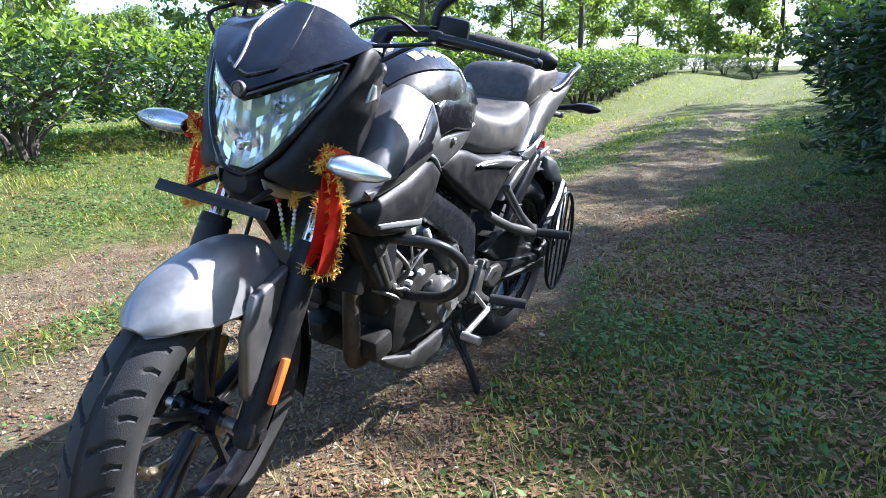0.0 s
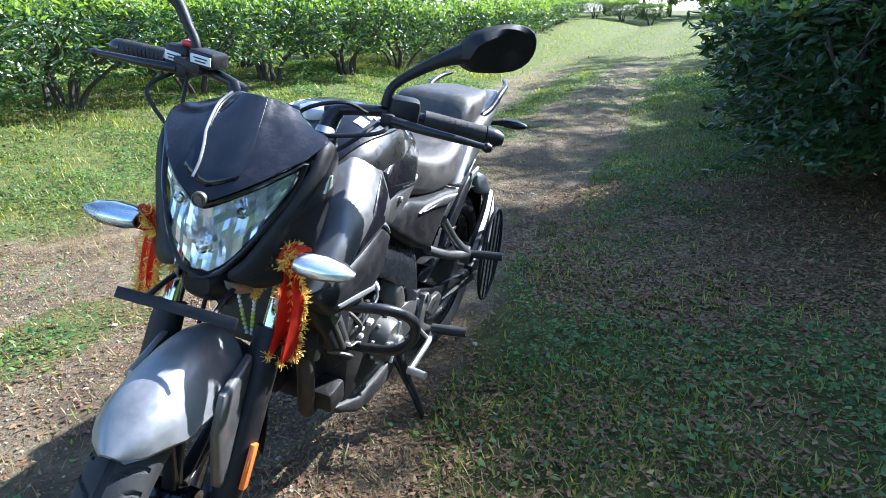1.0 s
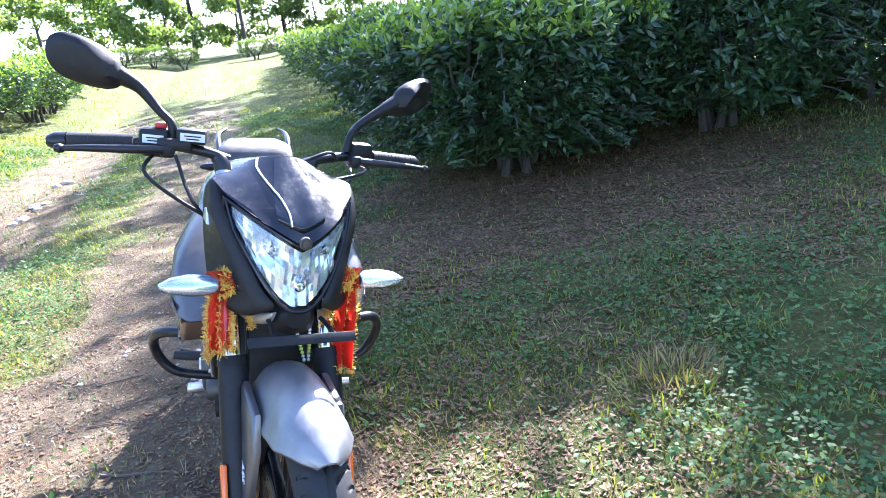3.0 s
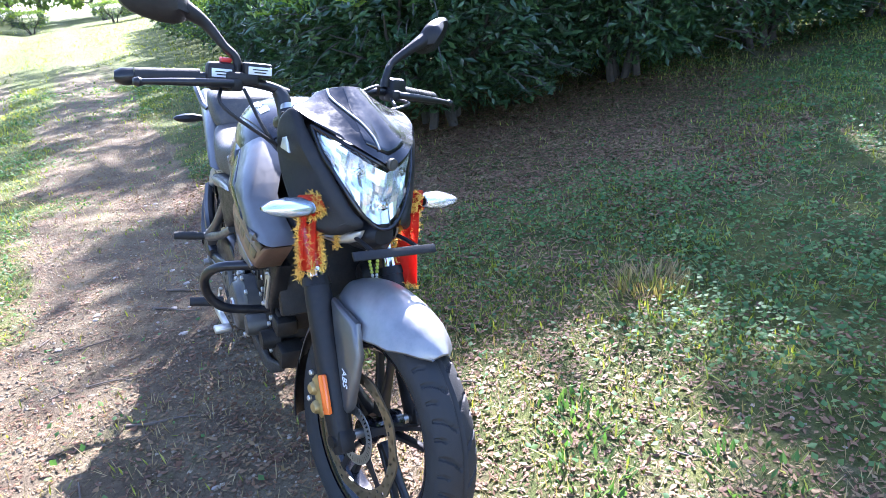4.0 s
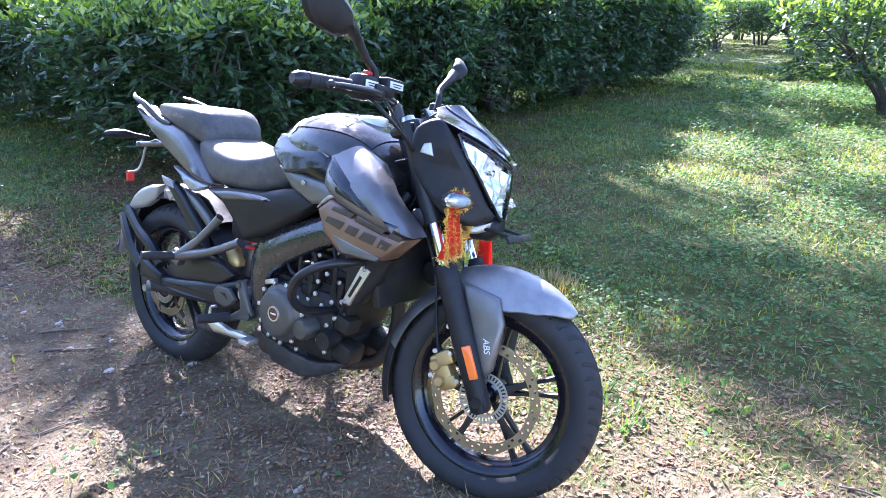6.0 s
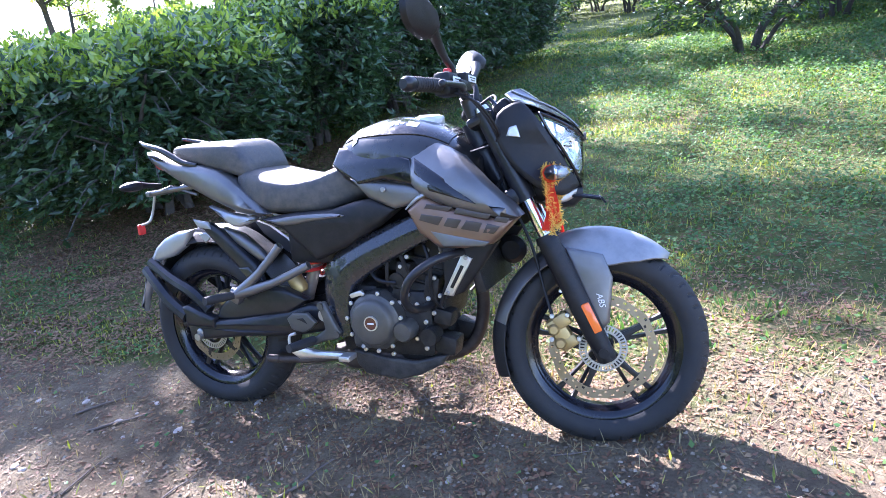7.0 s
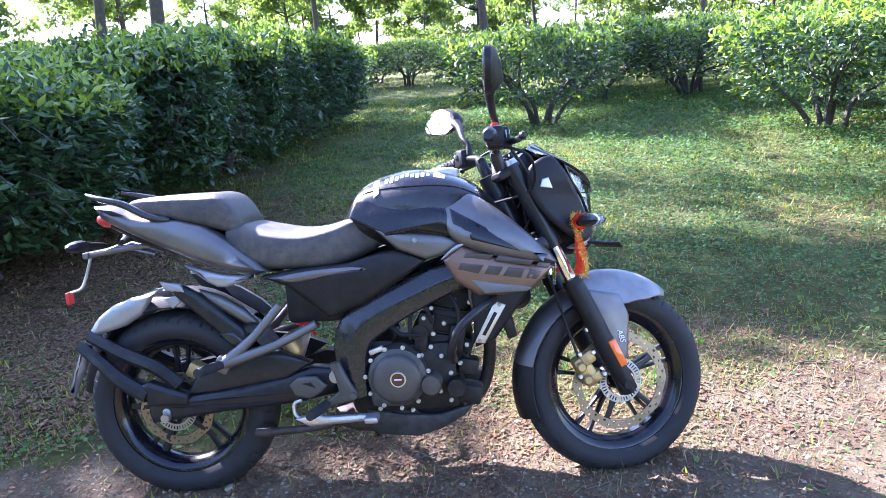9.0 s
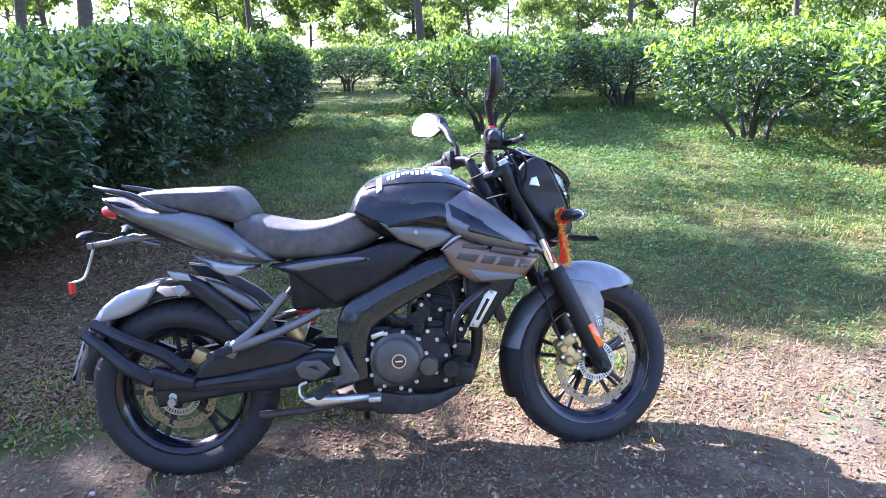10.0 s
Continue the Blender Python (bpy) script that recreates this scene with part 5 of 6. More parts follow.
holder = bike("plate_holder", join(*[tube([(-0.06, sd * 0.03, 0.79), (-0.16, sd * 0.04, 0.785), (-0.285, sd * 0.045, 0.772)], 0.009, 8, 3) for sd in (1, -1)], *[tube([(-0.07, sd * 0.03, 0.76), (-0.18, sd * 0.04, 0.795), (-0.29, sd * 0.045, 0.765)], 0.006, 7, 1) for sd in (1, -1)], block((-0.285, 0, 0.772), (0.02, 0.12, 0.02), 0.004)), M_GREY, None, "grey rear plate holder")
bike("plate_bracket_arm", tube([(-0.29, -0.02, 0.765), (-0.315, -0.02, 0.70), (-0.33, -0.03, 0.665), (-0.36, -0.04, 0.655)], 0.005, 7, 4), M_STEEL, holder)
bike("rear_reflector", block((-0.365, -0.04, 0.638), (0.012, 0.03, 0.04), 0.003), M_RED, holder, "red rear reflector")
for sd in (1, -1):
    st = bike("rear_indicator", tube([(-0.22, sd * 0.05, 0.80), (-0.235, sd * 0.10, 0.808), (-0.24, sd * 0.12, 0.81)], [0.009, 0.01, 0.014], 10, 3), M_BLACK, None, "rear indicator")
    bike("indicator_shell", loft([[(-0.243 + dx * w, sd * y, 0.81 + dz * w) for dx, dz in ((0.02, 0), (0.014, 0.013), (0, 0.018), (-0.016, 0.013), (-0.022, 0), (-0.016, -0.013), (0, -0.018), (0.014, -0.013))] for y, w in ((0.115, 0.7), (0.135, 1.0), (0.17, 1.0), (0.20, 0.6), (0.21, 0.2))]), M_FRAME, st)

# frame, engine, exhaust
beam = []
line = smooth_rows([(0.563, 0.292, 0.030), (0.548, 0.36, 0.046), (0.548, 0.43, 0.054), (0.570, 0.495, 0.060), (0.64, 0.546, 0.060), (0.74, 0.592, 0.052), (0.85, 0.636, 0.046), (0.955, 0.662, 0.036)], 3)
for k, (x, z, w) in enumerate(line):
    dx, dz = (line[min(k + 1, len(line) - 1)][m] - line[max(k - 1, 0)][m] for m in (0, 1))
    size = math.hypot(dx, dz)
    nx_, nz_ = -dz / size, dx / size
    beam.append([(x + nx_ * w * u, y, z + nz_ * w * u) for u, y in ((1.0, 0.10), (1.0, 0.122), (0.92, 0.130), (0.1, 0.153), (-0.02, 0.154), (-0.86, 0.147), (-0.97, 0.14), (-1.0, 0.10))])
pair("frame_beam", loft(beam), M_BEAM, None, "black pressed-steel perimeter frame beam", smooth=24)
bike("head_stock", tube([(1.00, 0, 0.93), (1.055, 0, 0.80), (1.095, 0, 0.71)], 0.035, 16, 2), M_FRAME)
bike("down_tubes", join(*[tube([(1.04, sd * 0.03, 0.76), (1.0, sd * 0.09, 0.68), (0.90, sd * 0.14, 0.66)], 0.02, 10, 3) for sd in (1, -1)]), M_FRAME)
engine = bike("engine", block((0.70, 0, 0.335), (0.34, 0.24, 0.22), 0.03), M_ENGINE, None, "dark single-cylinder engine")
bike("gearbox", block((0.60, 0, 0.40), (0.16, 0.22, 0.12), 0.03), M_ENGINE, engine)
bike("sump", block((0.80, 0, 0.25), (0.16, 0.18, 0.10), 0.02), M_ENGINE, engine)
bike("cylinder_base", block((0.84, 0, 0.40), (0.14, 0.2, 0.12), 0.02, (0, 12, 0)), M_ENGINE, engine)
bike("cylinder_barrel", block((0.835, 0, 0.475), (0.125, 0.17, 0.12), 0.014, (0, 12, 0)), M_ENGINE, engine)
for k in range(5):
    bike("cylinder_rib", block((0.82 + 0.006 * k, 0, 0.44 + 0.024 * k), (0.135, 0.182, 0.006), 0.002, (0, 12, 0)), M_ENGINE, engine)
for x, y, z, sx, sy, sz in ((0.78, -0.10, 0.50, 0.05, 0.05, 0.07), (0.87, -0.10, 0.45, 0.05, 0.04, 0.08), (0.90, -0.09, 0.36, 0.06, 0.06, 0.05), (0.76, -0.11, 0.44, 0.04, 0.04, 0.05), (0.88, 0.10, 0.44, 0.05, 0.05, 0.09), (0.80, 0.11, 0.46, 0.05, 0.04, 0.06), (0.72, -0.08, 0.58, 0.08, 0.08, 0.07), (0.90, -0.08, 0.27, 0.07, 0.07, 0.06), (0.90, 0.08, 0.27, 0.07, 0.07, 0.06)):
    bike("engine_casting", block((x, y, z), (sx, sy, sz), 0.01, (0, 12, 0)), M_ENGINE, engine)
bike("starter_motor", tube([(0.76, 0.02, 0.475), (0.76, -0.13, 0.475)], 0.026, 16, 1), M_ENGINE, engine)
bike("oil_filter_cover", tube([(0.86, -0.10, 0.305), (0.86, -0.15, 0.305)], [0.03, 0.027], 18, 1), M_ENGINE, engine)
bike("clutch_arm", join(block((0.628, -0.15, 0.437), (0.045, 0.018, 0.016), 0.004, (0, -18, 0)), tube([(0.645, -0.15, 0.44), (0.665, -0.14, 0.40)], 0.005, 8, 1)), M_ALLOY, engine, "alloy clutch arm")
for pts in (((0.72, -0.10, 0.60), (0.78, -0.13, 0.56), (0.80, -0.12, 0.50)), ((0.84, -0.11, 0.62), (0.88, -0.135, 0.54), (0.87, -0.12, 0.44), (0.90, -0.10, 0.38)), ((0.78, -0.12, 0.62), (0.74, -0.135, 0.54), (0.73, -0.13, 0.46)), ((0.92, -0.11, 0.58), (0.93, -0.13, 0.48), (0.90, -0.12, 0.40)), ((0.66, -0.12, 0.52), (0.70, -0.135, 0.48), (0.76, -0.13, 0.47)), ((0.74, 0.11, 0.56), (0.80, 0.14, 0.50), (0.86, 0.13, 0.47))):
    bike("coolant_hose", tube(pts, 0.0065, 9, 5), M_BLACK, engine)
head = bike("cylinder_head", join(block((0.85, 0, 0.53), (0.115, 0.15, 0.15), 0.015, (0, 12, 0)), block((0.872, 0, 0.615), (0.13, 0.17, 0.05), 0.018, (0, 12, 0))), M_ENGINE, engine)
clutch = bike("clutch_cover", join(lathe([(0.0, -0.19), (0.03, -0.19), (0.062, -0.188), (0.07, -0.183), (0.074, -0.172), (0.078, -0.165), (0.088, -0.16), (0.092, -0.10), (0.0, -0.10)], 48, (0.686, 0, 0.352), closed=False), block((0.665, -0.13, 0.30), (0.13, 0.07, 0.08), 0.02), lathe([(0.0, -0.176), (0.028, -0.174), (0.033, -0.165), (0.034, -0.10), (0.0, -0.10)], 24, (0.785, 0, 0.325), closed=False)), M_CASE, engine, "round grey clutch cover")
bike("cover_badge", lathe([(0.0, -0.194), (0.02, -0.194), (0.021, -0.190), (0.021, -0.186), (0.0, -0.186)], 28, (0.692, 0, 0.356), closed=False), M_BADGE, clutch, "red and silver round badge")
bike("badge_ring", lathe([(0.0195, -0.1955), (0.023, -0.1955), (0.024, -0.188), (0.0195, -0.188)], 32, (0.692, 0, 0.356)), M_ALLOY, clutch)
bike("badge_mark", block((0.692, -0.1945, 0.356), (0.022, 0.002, 0.0045), 0.0005), M_WHITE, clutch)
for k in range(11):
    a = radians(33 * k + 10)
    bike("cover_bolt", bolt(0.686 + 0.096 * math.cos(a), -0.163, 0.352 + 0.094 * math.sin(a), 0.007), M_ALLOY, clutch)
for x, z in ((0.80, 0.55), (0.845, 0.60), (0.905, 0.625), (0.93, 0.60), (0.80, 0.47), (0.79, 0.43), (0.82, 0.40), (0.845, 0.345), (0.86, 0.42), (0.81, 0.29), (0.62, 0.245), (0.72, 0.235), (0.775, 0.585), (0.87, 0.57), (0.915, 0.56), (0.76, 0.405), (0.835, 0.50), (0.885, 0.485), (0.90, 0.43), (0.875, 0.375), (0.84, 0.26), (0.775, 0.52)):
    bike("engine_bolt", bolt(x, -0.122 if z > 0.3 else -0.12, z, 0.0075), M_ALLOY, engine)
left_case = bike("generator_cover", join(lathe([(0.0, 0.170), (0.025, 0.170), (0.052, 0.165), (0.06, 0.15), (0.066, 0.10), (0.0, 0.10)], 40, (0.70, 0, 0.345), closed=False), block((0.58, 0.125, 0.36), (0.12, 0.06, 0.12), 0.02)), M_CASE, engine, "round grey generator cover")
bike("cover_badge", lathe([(0.0, 0.186), (0.018, 0.186), (0.022, 0.182), (0.022, 0.17), (0.0, 0.17)], 24, (0.70, 0, 0.345), closed=False), M_STEEL, left_case, "small round steel cap")
for k in range(4):
    a = radians(90 * k + 20)
    bike("cover_rib", block((0.70 + 0.037 * math.cos(a), 0.167, 0.345 + 0.037 * math.sin(a)), (0.04, 0.012, 0.008), 0.003, (0, -90 * k - 20, 0)), M_ALLOY, left_case)
bike("exhaust_header", tube([(0.90, 0.03, 0.53), (0.96, 0.05, 0.46), (0.965, 0.06, 0.33), (0.92, 0.04, 0.22), (0.80, 0.0, 0.185), (0.66, -0.03, 0.18)], 0.021, 14, 5), M_EXHAUST, None, "heat-browned exhaust header")
bike("exhaust_box", loft([egg(0.47, 0.06, 0.175, 0.235, 3, 24, -0.02), egg(0.54, 0.09, 0.155, 0.25, 3, 24, -0.02), egg(0.68, 0.09, 0.15, 0.25, 3, 24, -0.02), egg(0.76, 0.06, 0.16, 0.23, 3, 24, -0.02)]), M_EXHAUST, None, "underbelly exhaust box")
pair("belly_pan", panel([(0.58, 0.245), (0.70, 0.222), (0.80, 0.216), (0.91, 0.24), (0.88, 0.205), (0.806, 0.168), (0.732, 0.147), (0.609, 0.16), (0.583, 0.194)], lambda x, z: 0.122 - 0.2 * max(0, x - 0.8) + 0.15 * (z - 0.2), 0.012, 0.004, 0.003, 1), M_MUD, None, "mud-splashed belly pan")
bike("tail_pipe", join(tube([(0.52, -0.05, 0.20), (0.42, -0.10, 0.19), (0.27, -0.12, 0.188)], [0.012, 0.012, 0.012], 14, 4), lathe([(0.009, 0.0), (0.013, 0.0), (0.014, 0.006), (0.014, 0.05), (0.009, 0.05)], 18, (0.225, -0.12, 0.188), "X")), M_EXHAUST, None, "short exhaust outlet ahead of the rear wheel")
radiator = bike("radiator", block((1.01, 0, 0.545), (0.03, 0.26, 0.21), 0.006, (0, -16, 0)), M_ENGINE, None, "dark finned radiator")
for k in range(14):
    bike("radiator_fin", block((1.043 - 0.0034 * k, 0, 0.465 + 0.012 * k), (0.008, 0.23, 0.003), 0.001, (0, -16, 0)), M_ENGINE, radiator)
pair("radiator_guard", panel([(0.926, 0.63), (0.97, 0.60), (1.10, 0.597), (1.05, 0.53), (0.987, 0.447), (0.926, 0.425), (0.925, 0.52)], 0.142, 0.03, 0.005, 0.004, 1), M_BLACK, None, "black radiator side cover")
rb = pair("radiator_bracket", panel([(0.992, 0.565), (1.023, 0.55), (0.954, 0.437), (0.924, 0.442)], 0.150, 0.006, 0.002, 0.001, 1), M_ALLOY, None, "bright alloy radiator bracket")
rb[0].data.materials.clear()
rb[0].data.materials.append(M_CASE)
tagged(rb[0], "dull grey radiator bracket")
for sd, host in ((1, rb[0]), (-1, rb[1])):
    g = panel([(0.947, 0.465), (0.957, 0.461), (0.997, 0.528), (0.987, 0.533)], 0.1515, 0.003, 0.001, 0.0005, 1)
    bike("bracket_slot", g if sd > 0 else mirrored(g), M_BLACK, host)
    bike("bracket_bolt", bolt(1.004, sd * 0.153, 0.553, 0.006, sd), M_STEEL, host)
    bike("bracket_bolt", bolt(0.940, sd * 0.153, 0.447, 0.006, sd), M_STEEL, host)
bike("horn", lathe([(0.0, 0.02), (0.03, 0.02), (0.043, 0.012), (0.045, -0.005), (0.03, -0.02), (0.0, -0.02)], 28, (1.07, 0.09, 0.53), "Y", False), M_BLACK, None, "round black horn")
for sd in (1, -1):
    bike("crash_guard", tube([(0.99, sd * 0.10, 0.565), (0.985, sd * 0.18, 0.572), (0.945, sd * 0.255, 0.565), (0.89, sd * 0.285, 0.525), (0.862, sd * 0.28, 0.468), (0.862, sd * 0.245, 0.425), (0.86, sd * 0.18, 0.405), (0.86, sd * 0.10, 0.395)], 0.0125, 14, 6), M_FRAME, None, "black looped crash guard tube")
for lead in (tube([(0.93, 0.13, 0.53), (0.90, 0.16, 0.48), (0.91, 0.14, 0.44), (0.87, 0.13, 0.40)], 0.006, 7, 5), tube([(0.98, 0.12, 0.44), (0.94, 0.16, 0.42), (0.90, 0.13, 0.38)], 0.005, 7, 5), tube([(0.96, -0.10, 0.66), (0.92, -0.135, 0.60), (0.93, -0.12, 0.52)], 0.006, 7, 5)):
    bike("hose", lead, M_CASE, None, "grey hose beside the cylinder")

# loose plugs, clips and leads on the engine's left side
for x, y, z, sx, sz, turn in ((0.885, 0.148, 0.565, 0.02, 0.024, 20), (0.875, 0.145, 0.458, 0.024, 0.011, -10), (0.79, 0.138, 0.535, 0.012, 0.032, 35), (0.86, 0.14, 0.43, 0.014, 0.012, 0), (0.80, 0.135, 0.44, 0.02, 0.012, 15)):
    bike("wire_plug", block((x, y, z), (sx, 0.018, sz), 0.004, (0, turn, 0)), M_LABEL, None, "pale plastic wire plug")
for pts in (((0.957, 0.13, 0.459), (0.92, 0.145, 0.432), (0.885, 0.145, 0.425), (0.853, 0.14, 0.408)), ((0.79, 0.138, 0.55), (0.80, 0.15, 0.51), (0.84, 0.15, 0.49), (0.87, 0.145, 0.46)), ((0.885, 0.148, 0.55), (0.88, 0.155, 0.50), (0.875, 0.148, 0.47))):
    bike("lead", tube(pts, 0.003, 7, 5), M_STEEL, None, "thin pale lead")
bike("sprocket_cover", panel([(0.60, 0.44), (0.625, 0.485), (0.655, 0.49), (0.675, 0.44), (0.66, 0.405), (0.60, 0.40)], 0.142, 0.05, 0.008, 0.006, 2), M_CASE, None, "grey sprocket cover")
for k in range(9):
    a = radians(40 * k + 15)
    bike("cover_bolt", bolt(0.70 + 0.066 * math.cos(a), 0.132, 0.345 + 0.066 * math.sin(a), 0.0055, 1), M_STEEL, left_case)

# swing arm, shock, rear mudguard, stays
arms = pair("swing_arm", panel([(-0.093, 0.309), (-0.044, 0.318), (0.135, 0.332), (0.326, 0.361), (0.42, 0.388), (0.50, 0.378), (0.49, 0.30), (0.343, 0.276), (0.166, 0.272), (0.04, 0.260), (-0.087, 0.246)], lambda x, z: 0.150 - 0.03 * min(1, max(0, (x - 0.1) / 0.3)), 0.045, 0.006, 0.004, 1), M_FRAME, None, "black box-section swing arm")
for sd, host in ((1, arms[0]), (-1, arms[1])):
    for nm, pts, yy in (("gusset", [(0.0, 0.325), (0.032, 0.345), (0.047, 0.372), (0.101, 0.409), (0.175, 0.430), (0.24, 0.455), (0.33, 0.442), (0.42, 0.405), (0.34, 0.355), (0.135, 0.325)], 0.128), ("axle_block", [(-0.104, 0.372), (-0.08, 0.380), (-0.021, 0.357), (0.039, 0.336), (0.036, 0.298), (-0.093, 0.302)], 0.157)):
        g = panel(pts, yy, 0.03, 0.006, 0.004, 1)
        bike(nm, g if sd > 0 else mirrored(g), M_FRAME, host)
    bike("axle_nut", bolt(-0.035, sd * 0.155, 0.282, 0.013, sd), M_STEEL, host)
bike("swing_pivot", lathe([(0.0, -0.16), (0.02, -0.16), (0.022, -0.15), (0.022, 0.15), (0.02, 0.16), (0.0, 0.16)], 18, (0.50, 0, 0.365), closed=False), M_STEEL)
bike("rear_axle", lathe([(0.0, -0.165), (0.013, -0.165), (0.013, 0.165), (0.0, 0.165)], 14, REAR, closed=False), M_STEEL)
bike("rear_caliper", block((0.055, -0.085, 0.385), (0.075, 0.05, 0.05), 0.01, (0, 30, 0)), M_GOLD, None, "rear brake caliper")
shock = bike("monoshock", tube([(0.34, -0.01, 0.38), (0.44, -0.01, 0.63)], 0.022, 14, 1), M_STEEL, None, "monoshock with a red spring")
coil = [(0.375 + 0.065 * f + 0.034 * math.cos(f * 36), -0.01 + 0.034 * math.sin(f * 36), 0.465 + 0.15 * f) for f in np.linspace(0, 1, 90)]
bike("spring", tube(coil, 0.0065, 7, 1), M_RED, shock, "red coil spring")
bike("shock_canister", tube([(0.328, -0.07, 0.482), (0.336, -0.07, 0.470), (0.360, -0.07, 0.428), (0.366, -0.07, 0.416)], [0.018, 0.027, 0.027, 0.020], 18, 1), M_GOLD, shock, "gold shock canister")
hug = []
for k, (x, z, w) in enumerate(smooth_rows([(-0.378, 0.325, 0.03), (-0.345, 0.42, 0.055), (-0.285, 0.53, 0.075), (-0.20, 0.605, 0.085), (-0.06, 0.645, 0.088), (0.08, 0.63, 0.086), (0.22, 0.545, 0.08)], 4)):
    a = math.atan2(z - REAR[2], x - REAR[0])
    hug.append([(x - 0.05 * abs(u) ** 3 * math.cos(a), w * u, z - 0.05 * abs(u) ** 3 * math.sin(a)) for u in np.linspace(-1, 1, 11)])
guard = bike("rear_mudguard", sheet(hug, 0.005, (-0.4, 0, 0.8)), M_BLACK, None, "black rear mudguard with silver side blades")
pair("mudguard_side", panel([(-0.068, 0.641), (-0.141, 0.633), (-0.206, 0.61), (-0.254, 0.576), (-0.296, 0.523), (-0.324, 0.48), (-0.357, 0.404), (-0.383, 0.33), (-0.373, 0.322), (-0.346, 0.375), (-0.317, 0.42), (-0.302, 0.475), (-0.251, 0.524), (-0.169, 0.545), (-0.108, 0.580)], lambda x, z: 0.090 - 0.10 * max(0, 0.42 - z), 0.02, 0.006, 0.006, 1), M_SILVER, guard, "silver mudguard blade")
pair("mudguard_side", panel([(0.08, 0.648), (0.15, 0.622), (0.22, 0.575), (0.262, 0.53), (0.22, 0.525), (0.12, 0.595)], 0.092, 0.02, 0.005, 0.005, 1), M_GREY, guard)
pair("mudguard_strut", panel([(-0.022, 0.676), (0.039, 0.665), (0.081, 0.638), (0.214, 0.518), (0.236, 0.46), (0.189, 0.435), (0.141, 0.504), (0.042, 0.604), (0.005, 0.64)], 0.108, 0.018, 0.005, 0.004, 1), M_FRAME, guard, "dark mudguard strut")
pair("strut_tip", panel([(0.141, 0.508), (0.185, 0.512), (0.234, 0.462), (0.20, 0.445)], 0.1145, 0.006, 0.003, 0.002, 1), M_TANK, guard)
pair("strut_cap", panel([(-0.03, 0.682), (0.035, 0.670), (0.046, 0.644), (-0.012, 0.652)], 0.1145, 0.008, 0.003, 0.002, 1), M_SILVER, guard)
pair("strut_cap", panel([(-0.03, 0.628), (0.012, 0.632), (0.022, 0.612), (-0.005, 0.592)], 0.097, 0.006, 0.002, 0.001, 1), M_SILVER, guard)
bike("mudguard_front", sheet([[(REAR[0] + r * math.cos(radians(a)), u * 0.078, REAR[2] + r * math.sin(radians(a))) for u in np.linspace(-1, 1, 7)] for a, r in zip(range(78, 0, -8), np.linspace(0.335, 0.35, 10))], 0.004, (0.6, 0, 0.6)), M_BLACK, guard)
pair("mudguard_stay", tube([(-0.285, 0.092, 0.522), (-0.165, 0.118, 0.463), (-0.06, 0.132, 0.418), (0.008, 0.135, 0.36)], [0.019, 0.021, 0.022, 0.02], 8, 4), M_FRAME, None, "black tubular mudguard stay")
pair("mudguard_stay", tube([(-0.318, 0.090, 0.492), (-0.245, 0.115, 0.44), (-0.174, 0.132, 0.382), (-0.09, 0.145, 0.335)], [0.019, 0.022, 0.024, 0.024], 8, 4), M_FRAME, None, "black tubular mudguard stay")
pair("pillion_bracket", join(tube([(0.345, 0.135, 0.59), (0.26, 0.155, 0.50), (0.17, 0.17, 0.43)], [0.014, 0.014, 0.02], 10, 2), tube([(0.45, 0.135, 0.525), (0.32, 0.155, 0.47), (0.17, 0.17, 0.43)], [0.014, 0.014, 0.02], 10, 2), block((0.165, 0.165, 0.425), (0.05, 0.035, 0.05), 0.01, (0, 30, 0))), M_GREY, None, "grey pillion footrest bracket")
pair("pillion_peg", tube([(0.165, 0.18, 0.43), (0.15, 0.22, 0.432), (0.135, 0.285, 0.436)], [0.013, 0.015, 0.014], 12, 3), M_RUBBER, None, "black pillion footpeg")
pair("heel_guard", panel([(0.357, 0.35), (0.385, 0.371), (0.44, 0.371), (0.472, 0.34), (0.45, 0.318), (0.418, 0.302), (0.372, 0.314)], 0.165, 0.012, 0.003, 0.002, 1), M_CASE, None, "grey heel guard plate")
pair("heel_slot", panel([(0.395, 0.352), (0.425, 0.356), (0.44, 0.335), (0.415, 0.345)], 0.168, 0.003, 0.001, 0.0005, 1), M_BLACK)
pair("footpeg_bracket", join(panel([(0.488, 0.41), (0.515, 0.412), (0.545, 0.345), (0.565, 0.312), (0.55, 0.292), (0.50, 0.282), (0.44, 0.258), (0.425, 0.272), (0.478, 0.302), (0.508, 0.322), (0.502, 0.36)], 0.172, 0.014, 0.004, 0.002, 1), tube([(0.502, 0.15, 0.40), (0.502, 0.178, 0.40)], 0.011, 12, 1), tube([(0.552, 0.15, 0.308), (0.552, 0.178, 0.308)], 0.011, 12, 1)), M_CASE, None, "grey cast footpeg bracket")
pair("footpeg", tube([(0.47, 0.185, 0.29), (0.46, 0.23, 0.291), (0.445, 0.285, 0.293)], [0.014, 0.016, 0.014], 12, 3), M_RUBBER, None, "black rubber footpeg")
bike("brake_pedal", join(mirrored(panel([(0.38, 0.256), (0.434, 0.267), (0.496, 0.258), (0.60, 0.259), (0.60, 0.240), (0.493, 0.235), (0.422, 0.230)], 0.207, 0.016, 0.004, 0.002, 1)), block((0.61, -0.215, 0.252), (0.04, 0.05, 0.018), 0.005), tube([(0.405, -0.19, 0.245), (0.375, -0.185, 0.262), (0.372, -0.18, 0.295), (0.395, -0.178, 0.305)], 0.005, 8, 4)), M_ALLOY, None, "alloy rear brake pedal")
